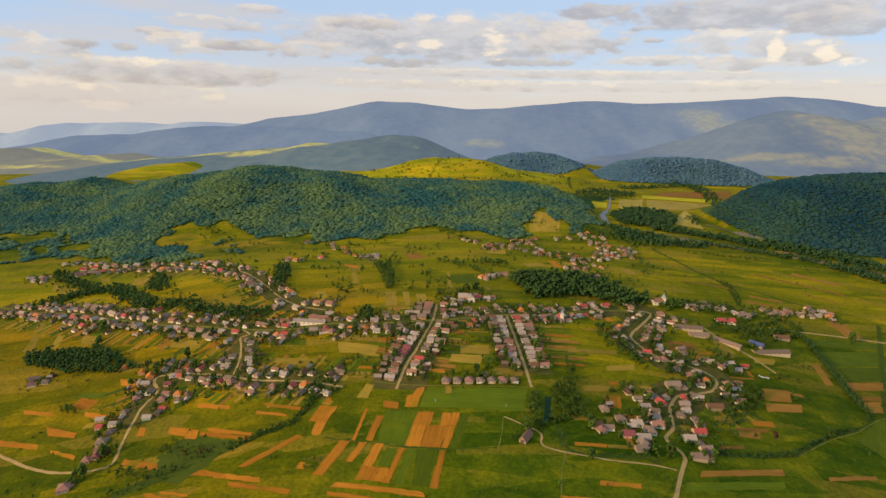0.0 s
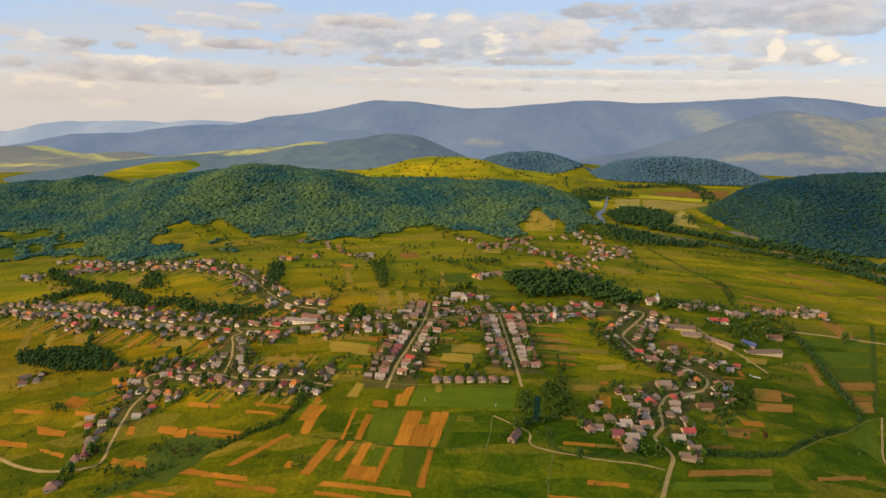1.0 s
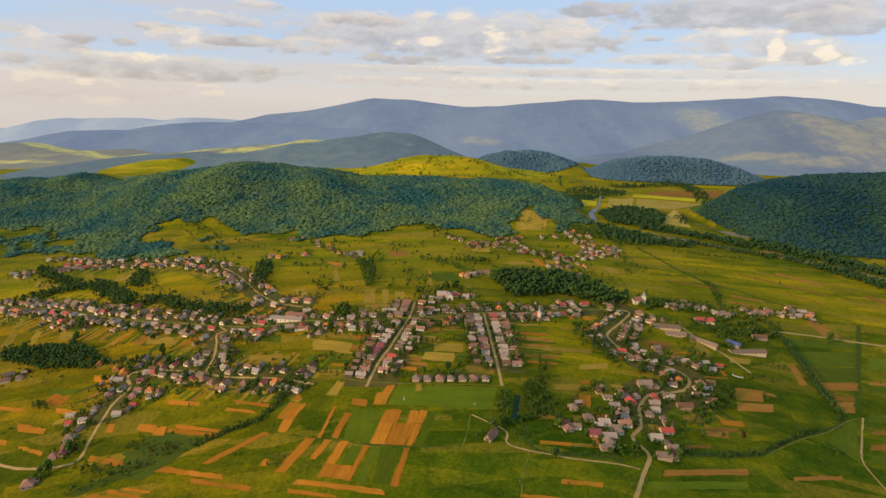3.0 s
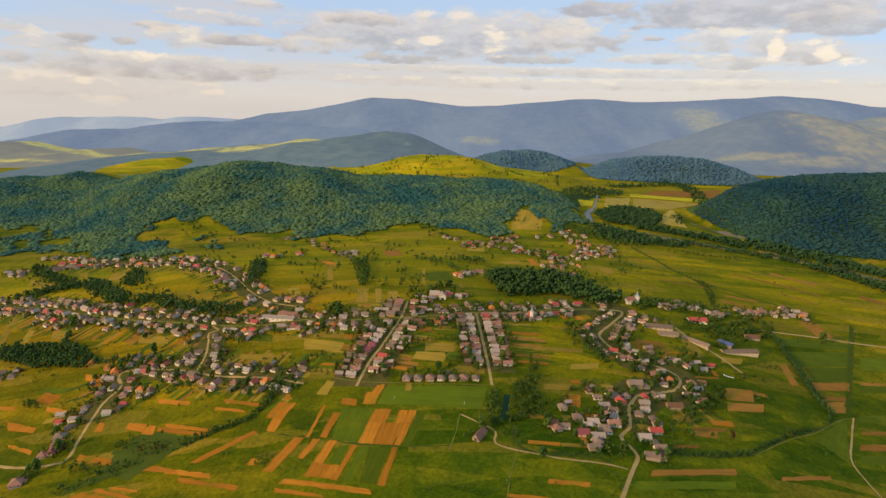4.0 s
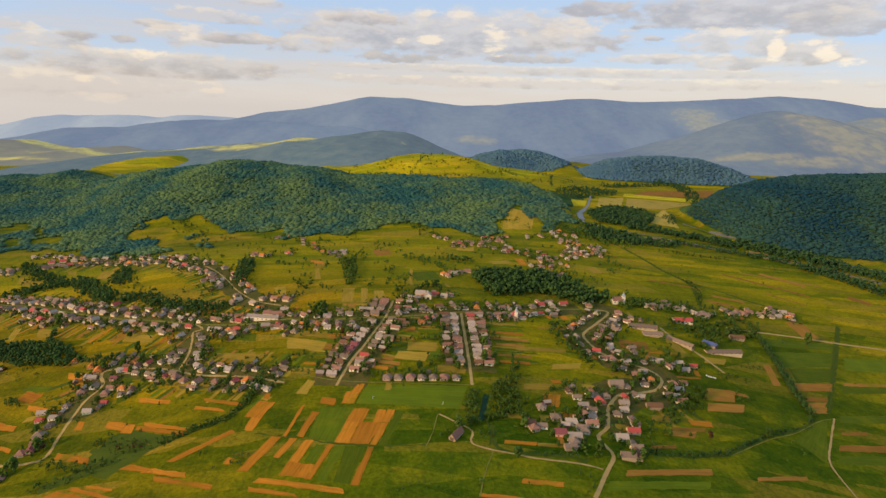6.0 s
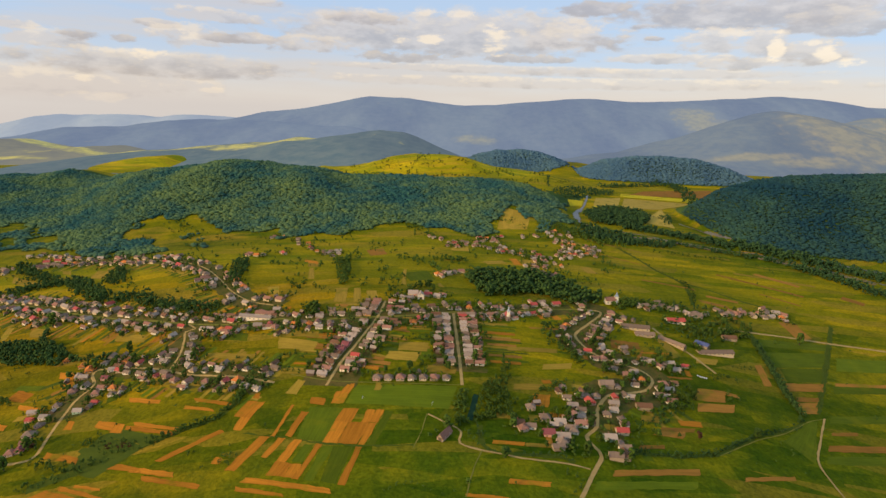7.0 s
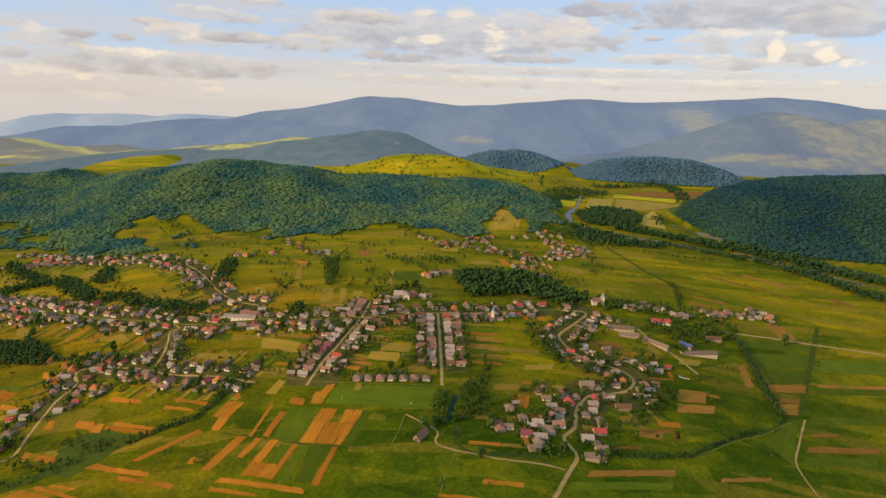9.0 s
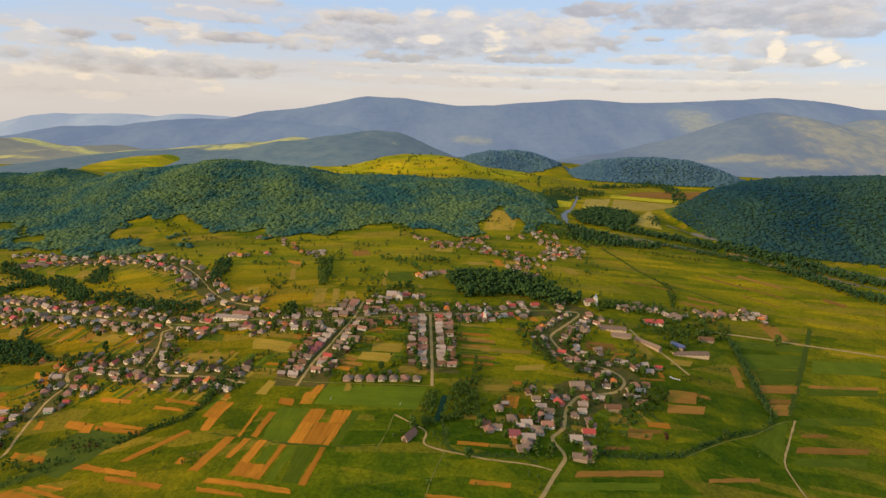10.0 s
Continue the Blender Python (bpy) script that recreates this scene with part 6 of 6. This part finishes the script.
belt('row of dark green shrubs along a ditch', ((416, 561), (407, 521), (395, 477), (388, 451), (385, 431), (384, 419)), 6, 1.4, 4.8, LEAF_DARK, 1, 6, 'hedge')
belt('row of dark green shrubs along a ditch', ((379, 411), (361, 396), (317, 375), (296, 361), (270, 344), (250, 337), (235, 332), (211, 329), (196, 329)), 4.5, 1.7, 3.5, LEAF_DARK, 1, 6, 'hedge')
belt('tall dark green hedge beside the field track', ((403, 426), (448, 483), (511, 565), (554, 622)), 5, 2.2, 2.0, None, 2, 5, 'hedge')
belt('green hedge beside the field track', ((373, 373), (412, 425), (460, 486), (523, 568)), 3, 4, 1.2, LEAF_LIGHT, 2, 4, 'hedge')
thicket('dense green copse along the stream', ((74, 383), (82, 384), (80, 361), (76, 346), (80, 341), (70, 341), (70, 363)), 3.0, 5.2, None, 2, 9)
thicket('dense green copse along the stream', ((90, 392), (116, 415), (116, 386), (115, 356), (99, 350), (85, 342), (84, 349), (91, 374)), 3.2, 4.8, None, 2, 9)
belt('belt of tall green trees along the stream', ((115, 409), (116, 426), (120, 444)), 8, 3.4, 5.5, None, 2, 7, 'tree_belt')
belt('row of dark green shrubs along a ditch', ((88, 341), (88, 324), (93, 314), (110, 311), (134, 313), (145, 312), (151, 309)), 4, 2.4, 4, LEAF_DARK, 2, 5, 'hedge')
belt('scrub along the little stream', ((70, 338), (77, 330), (83, 320)), 8, 4, 4, None, 2, 5, 'tree_belt')
belt('dark green scrub along the winding stream', ((-101, 401), (-104, 391), (-102, 377), (-112, 355), (-125, 349), (-136, 343), (-147, 336)), 6, 2, 4.2, None, 1, 5, 'tree_belt')
thicket('green trees and scrub at the head of the stream', ((-115, 403), (-99, 408), (-89, 385), (-99, 380)), 4.5, 7, None, 2, 7)
belt('dark green scrub along the winding stream', ((-147, 336), (-157, 332), (-173, 334), (-193, 343), (-207, 346), (-209, 341)), 14, 4, 4, None, 2, 5, 'tree_belt')
belt('reddish scrub in the hollow', ((-184, 337), (-172, 333), (-165, 333)), 6, 3, 3.5, LEAF_RED, 2, 5, 'tree_belt')
belt('dark green scrub along the winding stream', ((-235, 331), (-212, 320), (-197, 316), (-184, 316)), 8, 3.2, 5, None, 2, 6, 'tree_belt')
belt('dark green scrub along the winding stream', ((-221, 300), (-210, 304), (-199, 309), (-189, 312)), 7, 3.5, 4.5, None, 2, 5, 'tree_belt')
belt('dark green scrub along the winding stream', ((-181, 320), (-168, 325), (-152, 327)), 10, 5, 3, LEAF_LIGHT, 2, 4, 'tree_belt')
thicket('clump of dark shrubs in the meadow', ((-89, 302), (-87, 314), (-77, 313), (-80, 301)), 3.6, 4, None, 2, 6)
thicket('clump of dark shrubs in the meadow', ((-337, 420), (-343, 430), (-326, 425), (-315, 412), (-320, 409)), 3.6, 5, None, 2, 6)
belt('dark shrubs on the slope', ((-373, 473), (-351, 460), (-337, 461)), 10, 6, 3.5, None, 2, 5, 'tree_belt')
belt('dark shrubs on the slope', ((-295, 422), (-274, 409), (-273, 421), (-264, 424)), 8, 5, 4, None, 2, 5, 'tree_belt')
belt('dark bushes in the grass', ((26, 276), (35, 278), (48, 277)), 8, 4, 2.6, LEAF_LIGHT, 2, 5, 'tree_belt')
belt('dark bushes in the grass', ((54, 270), (66, 270), (75, 269)), 6, 6, 2.2, None, 2, 5, 'tree_belt')
thicket('belt of dark green woodland across the slope', ((-461, 538), (-424, 535), (-379, 527), (-337, 507), (-319, 492), (-314, 471), (-377, 487), (-439, 511)), 4.2, 8, LEAF_DARK, 1, 8)
belt('belt of dark green woodland across the slope', ((-382, 543), (-355, 517), (-318, 486), (-287, 477), (-259, 472)), 10, 4.5, 7, LEAF_DARK, 1, 8, 'tree_belt')
belt('belt of dark green woodland across the slope', ((-547, 683), (-519, 698), (-493, 711), (-464, 711), (-394, 652), (-360, 618)), 24, 3.6, 8, LEAF_DARK, 1, 6, 'tree_belt')
belt('belt of dark green woodland across the slope', ((-612, 813), (-577, 781), (-539, 750), (-496, 721)), 20, 4.4, 8, LEAF_DARK, 1, 7, 'tree_belt')
belt('belt of dark green woodland across the slope', ((-340, 611), (-316, 608), (-291, 596), (-267, 583), (-238, 572), (-200, 559)), 20, 3.4, 8, LEAF_DARK, 1, 6, 'tree_belt')
thicket('belt of dark green woodland across the slope', ((-406, 687), (-425, 753), (-391, 723), (-360, 665), (-377, 664)), 4.6, 8, LEAF_DARK, 1, 7)
thicket('belt of dark green woodland across the slope', ((-216, 641), (-236, 724), (-219, 732), (-203, 690), (-203, 659), (-194, 623)), 4.6, 8, LEAF_DARK, 1, 7)
belt('trees in the grassland', ((-350, 652), (-326, 633), (-309, 632)), 8, 6, 5, None, 1, 6, 'tree_belt')
belt('trees in the grassland', ((-241, 593), (-228, 598)), 10, 6, 6, None, 1, 6, 'tree_belt')
thicket('dark trees behind the main street', ((-95, 543), (-76, 547), (-68, 519), (-80, 512)), 5, 9, None, 1, 8)
thicket('dense dark wood below the village', ((91, 659), (130, 682), (188, 683), (214, 672), (233, 640), (258, 626), (251, 604), (220, 590), (188, 603), (161, 608), (141, 599), (110, 586), (96, 628)), 5.2, 12, LEAF_DARK, 1, 8)
belt('trees on the grassy rise', ((3, 737), (22, 727), (37, 705), (51, 690), (66, 680)), 12, 5, 8, None, 1, 7, 'tree_belt')
belt('trees on the grassy rise', ((51, 734), (73, 737), (95, 729)), 10, 5, 8, None, 1, 7, 'tree_belt')
thicket('clump of trees on the grassy rise', ((-97, 725), (-74, 738), (-62, 667), (-57, 606), (-68, 607), (-78, 663)), 4.6, 8, None, 1, 7)
belt('bushes on the grassy rise', ((-94, 606), (-82, 591), (-68, 580)), 16, 6, 5, None, 1, 6, 'tree_belt')
belt('bushes on the grassy rise', ((-133, 638), (-120, 611), (-111, 601)), 12, 6, 5, None, 1, 6, 'tree_belt')
belt('bushes on the grassy rise', ((-18, 665), (-11, 647), (-7, 625)), 6, 5, 4, None, 1, 6, 'tree_belt')
belt('trees on the rise by the manor', ((3, 583), (20, 589), (38, 610), (47, 589)), 12, 4.5, 8, None, 1, 7, 'tree_belt')
belt('hedges between the gardens', ((15, 462), (30, 467), (47, 466)), 7, 3, 3.5, None, 1, 6, 'tree_belt')
belt('hedges between the gardens', ((40, 436), (45, 421), (42, 415)), 10, 4, 4, None, 1, 6, 'tree_belt')
belt('hedge before the row of houses', ((-27, 402), (-15, 404), (-2, 402)), 8, 3.2, 4.5, None, 2, 6, 'tree_belt')
belt('hedge before the row of houses', ((3, 393), (28, 392), (57, 394), (74, 393)), 5, 2.2, 3.4, None, 2, 5, 'tree_belt')
belt('orchard trees behind the gardens', ((8, 499), (18, 509), (44, 497)), 10, 7, 4, None, 1, 6, 'tree_belt')
belt('orchard trees behind the gardens', ((-57, 479), (-46, 458), (-45, 470)), 12, 5, 5, None, 1, 6, 'tree_belt')
belt('bushes behind the gardens', ((-80, 440), (-71, 439), (-61, 436)), 8, 4, 4, None, 1, 6, 'tree_belt')
belt('bushes behind the gardens', ((102, 514), (105, 485), (111, 476)), 9, 5, 5, None, 1, 6, 'tree_belt')
belt('trees along the eastern gardens', ((162, 503), (171, 524), (166, 488), (177, 470)), 10, 5, 6, None, 1, 7, 'tree_belt')
thicket('open grove of garden trees round the works', ((307, 562), (355, 595), (396, 592), (406, 567), (366, 537), (324, 529), (313, 544)), 8.5, 6.0, LEAF_DARK, 1, 8)
thicket('open grove of garden trees by the plain road', ((270, 609), (318, 640), (379, 637), (410, 633), (364, 607), (292, 592)), 9, 6.0, LEAF_DARK, 1, 8)
thicket('garden trees between the lanes', ((220, 460), (255, 479), (276, 474), (298, 460), (279, 444), (265, 461), (233, 451)), 8, 5.0, LEAF_DARK, 1, 8)
thicket('garden trees behind the eastern row', ((233, 384), (257, 401), (257, 386), (237, 367), (222, 360)), 5, 5, LEAF_DARK, 1, 8)
thicket('garden trees along the eastern lane', ((180, 549), (189, 510), (192, 474), (203, 456), (189, 447), (175, 476), (167, 517)), 7, 5.0, LEAF_DARK, 1, 8)
belt('trees along the plain road', ((269, 598), (288, 607), (312, 622)), 14, 4.5, 8, None, 1, 7, 'tree_belt')
belt('line of shrubs across the plain', ((358, 865), (370, 823), (383, 765), (402, 721)), 4, 3.6, 2.6, None, 1, 6, 'tree_belt')
belt('line of shrubs across the plain', ((402, 721), (404, 700), (393, 665), (383, 638)), 8, 3.2, 5, None, 1, 6, 'tree_belt')
belt('line of shrubs across the plain', ((421, 866), (457, 860), (488, 851), (532, 854)), 7, 4, 5, None, 1, 6, 'tree_belt')
belt('line of shrubs across the plain', ((558, 839), (584, 839), (589, 806)), 6, 6, 4, None, 1, 6, 'tree_belt')
belt('trees among the works', ((330, 549), (347, 548), (390, 584), (392, 567)), 18, 5, 6, None, 1, 7, 'tree_belt')
belt('trees among the works', ((384, 609), (393, 602), (404, 588)), 12, 5, 7, None, 1, 7, 'tree_belt')
belt('hedge beside the works road', ((316, 455), (332, 462), (343, 458)), 9, 3.5, 5, None, 2, 6, 'tree_belt')
belt('bushes beside the works road', ((324, 437), (317, 420), (336, 426)), 7, 4, 4, None, 2, 6, 'tree_belt')
belt('bushes in the eastern meadow', ((358, 484), (372, 490), (376, 489)), 8, 4, 4.5, None, 2, 6, 'tree_belt')
belt('bushes along the eastern gardens', ((288, 428), (277, 410), (265, 400)), 12, 4, 5, None, 2, 6, 'tree_belt')
belt('trees in the eastern gardens', ((247, 403), (263, 415), (268, 402), (260, 389)), 16, 4.5, 6, None, 2, 7, 'tree_belt')
belt('trees in the eastern gardens', ((217, 372), (220, 360), (208, 346), (214, 341)), 14, 5, 5, None, 2, 7, 'tree_belt')
belt('trees beside the eastern road', ((164, 331), (165, 326), (157, 314)), 5, 3, 5, None, 2, 7, 'tree_belt')
belt('trees beside the eastern road', ((145, 297), (150, 294), (148, 286), (142, 277)), 5, 3, 4, None, 2, 6, 'tree_belt')
belt('trees among the works', ((272, 594), (308, 614), (338, 610)), 12, 4.5, 6, None, 1, 7, 'tree_belt')
belt('trees among the works', ((338, 561), (370, 557), (411, 576)), 14, 4.5, 6, None, 1, 7, 'tree_belt')
belt('trees among the works', ((401, 608), (424, 593), (408, 552)), 14, 4.5, 6, None, 1, 7, 'tree_belt')
belt('trees among the gardens', ((275, 500), (282, 489), (292, 478)), 9, 4, 5, None, 1, 7, 'tree_belt')
belt('trees among the gardens', ((183, 495), (186, 464), (188, 441)), 10, 4, 5, None, 1, 7, 'tree_belt')
belt('trees among the gardens', ((209, 441), (218, 437), (231, 431)), 7, 4, 4.5, None, 1, 7, 'tree_belt')
belt('trees among the gardens', ((139, 395), (152, 401), (161, 408)), 7, 3.5, 5, None, 2, 7, 'tree_belt')
belt('trees among the gardens', ((178, 368), (176, 350), (175, 336)), 6, 3.2, 4.5, None, 2, 7, 'tree_belt')
belt('trees behind the houses', ((-234, 464), (-191, 442), (-155, 420)), 6, 3.2, 4.5, None, 1, 7, 'tree_belt')
belt('trees behind the houses', ((-140, 432), (-106, 422), (-63, 410)), 5, 3.5, 4.5, None, 1, 7, 'tree_belt')
belt('trees behind the main street', ((-267, 565), (-229, 551), (-179, 538)), 10, 4.5, 5, None, 1, 7, 'tree_belt')
belt('trees behind the main street', ((-435, 605), (-360, 567), (-293, 540)), 8, 4.5, 5, None, 1, 7, 'tree_belt')
thicket('broad belt of riverside woodland', ((366, 1133), (404, 1180), (462, 1214), (512, 1175), (506, 1104), (461, 1046), (401, 1036), (362, 1046)), 5.0, 11, WOODLAND, 1, 6)
belt('broad belt of riverside woodland', ((420, 1024), (480, 1000), (527, 974), (569, 948), (607, 915), (652, 886), (699, 866), (769, 820), (900, 765)), 30, 4.2, 11, WOODLAND, 1, 6, 'tree_belt')
belt('broad belt of riverside woodland', ((322, 932), (360, 912), (411, 908), (462, 912)), 36, 4.4, 10, WOODLAND, 1, 6, 'tree_belt')
belt('broad belt of riverside woodland', ((326, 992), (352, 962), (380, 946), (405, 934)), 34, 4.4, 11, WOODLAND, 1, 6, 'tree_belt')
belt('broad belt of riverside woodland', ((640, 852), (668, 826), (690, 796), (713, 762), (760, 725)), 30, 4.4, 10, WOODLAND, 1, 6, 'tree_belt')
belt('row of trees on the near river bank', ((470, 930), (530, 905), (590, 880), (630, 858)), 14, 4.4, 8, WOODLAND, 1, 6, 'tree_belt')
belt('dark trees along the foot of the farther hill', ((525, 1541), (629, 1575), (766, 1617), (677, 1243), (707, 1181)), 40, 8, 11, WOODLAND, 1, 5, 'tree_belt')
thicket('wood at the end of the pasture', ((329, 1320), (403, 1416), (478, 1464), (538, 1452), (508, 1385), (436, 1340), (404, 1278), (353, 1266)), 8, 9, WOODLAND, 1, 5)
belt('row of trees between the river fields', ((468, 1198), (507, 1163), (538, 1129)), 18, 7, 8, WOODLAND, 1, 5, 'tree_belt')
belt('dark trees at the tip of the bluff', ((528, 1080), (545, 1110), (556, 1150)), 16, 5, 7, WOODLAND, 1, 6, 'tree_belt')
belt('line of shrubs along the river meadow', ((445, 871), (474, 860), (519, 853), (532, 851)), 5, 4, 4.5, None, 1, 5, 'tree_belt')
belt('woodland at the foot of the hill', ((251, 945), (299, 928), (324, 907), (359, 890)), 44, 5, 8, None, 1, 5, 'tree_belt')
belt('dark line of trees up the pasture', ((-2, 1545), (-10, 1500), (-18, 1464), (-31, 1409), (-30, 1330)), 6, 5, 5, WOODLAND, 1, 6, 'tree_belt')
belt('dark line of trees up the pasture', ((362, 1520), (345, 1436), (338, 1395), (333, 1361)), 6, 5, 6, WOODLAND, 1, 6, 'tree_belt')
belt('scattered row of trees on the pasture', ((-95, 1480), (-70, 1455), (-45, 1470), (30, 1480), (75, 1470)), 40, 16, 5, WOODLAND, 1, 5, 'tree_belt')
tree(473.5, 561.5, 3, 1.3)
tree(162.6, 320.2, 1, 1.0)
tree(102.7, 306.8, 1, 0.9)
tree(259.7, 357.6, 5, 1.0)
tree(225.4, 352.5, 0, 0.8)
tree(243.4, 356.2, 0, 0.6)
tree(76.7, 279.9, 2, 0.7)
tree(107.0, 282.6, 2, 0.6)
tree(-68.8, 340.1, 2, 0.7)
tree(133.7, 322.5, 0, 0.8)
tree(315.0, 373.0, 1, 0.9)
tree(-383.1, 561.0, 3, 1.2)


def garden_trees():
    """Trees in the yards, between and behind the houses, and the bushes under them."""
    count, cs, rs = 0, [], []
    for x, y, r in sorted(PLACED, key=lambda q: q[1]):
        for _ in range(9):
            a, d = draw.uniform(0, 6.28), r + draw.uniform(0.4, 9)
            px, py = x + math.cos(a) * d, y + math.sin(a) * d
            if draw.random() > 0.62 or not off_roads(px, py, 3.0) or not clear_of(px, py, 0.6):
                continue
            if count < 290 and draw.random() < 0.22:
                tree(px, py, None, draw.uniform(0.5, 0.85))
                count += 1
            else:
                h = dice.uniform(2.0, 4.4) + 3.2 * dice.random() ** 3
                c, s = tree_shape(h, h * 0.55, 5, 0.1)
                cs.append(c + np.array([px, py, height(px, py)]))
                rs.append(s)
    v, f = clumps(np.concatenate(cs), np.concatenate(rs), 1)
    tagged(new("garden_bushes", fast_mesh("garden_bushes", v, f, LEAF)), "dark green bushes and fruit trees between the houses", "bushes", kind="stuff")


garden_trees()


def scrub(label, x0, x1, y0, y1, count, high, size, seed):
    """Bushes strewn over the grassland, thicker in the hollows."""
    cs, rs = [], []
    while len(cs) < count:
        x, y = dice.uniform(x0, x1), dice.uniform(y0, y1)
        if float(wobble(np.array(x), np.array(y), size, seed)) < dice.uniform(-0.1, 0.9) or not clear_of(x, y, 2):
            continue
        h = high * dice.uniform(0.35, 1.15)
        c, r = tree_shape(h, h * 0.6, 5, 0.1)
        cs.append(c + np.array([x, y, height(x, y)]))
        rs.append(r)
    v, f = clumps(np.concatenate(cs), np.concatenate(rs), 1)
    tagged(new("scrub", fast_mesh("scrub", v, f, LEAF)), label, "bushes", kind="stuff")


scrub("scattered bushes and small trees on the rising grassland", -620, 330, 600, 1000, 800, 6.5, 34, 1.7)
scrub("scattered low bushes in the western meadows", -420, -60, 300, 560, 110, 3.0, 30, 0.3)
scrub("scattered low bushes on the eastern plain", 150, 900, 330, 1000, 260, 3.2, 36, 2.6)
scrub("scattered bushes on the sunlit pasture", -250, 420, 1300, 1560, 420, 6, 30, 3.6)


def forest(name, label, x0, x1, y0, y1, spacing, size, leaf, *crests):
    """Closed woodland on a hillside, up to a little beyond its crests."""
    gx, gy = np.meshgrid(np.arange(x0, x1, spacing), np.arange(y0, y1, spacing))
    x = gx.ravel() + dice.uniform(-0.5, 0.5, gx.size) * spacing
    y = gy.ravel() + dice.uniform(-0.5, 0.5, gx.size) * spacing
    keep = (wood_cover(x, y) > 0.5 + 0.12 * dice.normal(size=x.size)) & (dice.random(x.size) > 0.04)
    for k in crests:
        keep &= (y < np.interp(x, RIDGES[k][2], RIDGES[k][3]) + 30)
    x, y = x[keep], y[keep]
    r = size * dice.uniform(0.55, 1.0, x.size) + size * 0.75 * dice.random(x.size) ** 4
    c = np.stack([x, y, land(x, y) + 0.8 + r * 0.30], -1)
    v, f = clumps(c, r * 1.15, 1, 0.36, 0.52)
    me = fast_mesh(name, v, f, leaf)
    return tagged(new(name, me), label, "forest", kind="stuff")


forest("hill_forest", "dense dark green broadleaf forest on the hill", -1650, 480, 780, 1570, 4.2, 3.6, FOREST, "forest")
forest("spur_forest", "dense green forest on the river bluff, coloured as if in shade", 480, 1650, 820, 1180, 4.1, 3.5, FOREST_SHADED, "spur")
forest("far_forest", "woods on the farther hills, tinted blue with painted haze", 420, 1150, 1600, 1840, 5.0, 4.1, FOREST_HAZE, "island")
forest("far_forest", "woods on the round hill behind the pasture, tinted blue with painted haze", -20, 660, 1640, 2000, 5.0, 4.1, FOREST_HAZE, "hump")
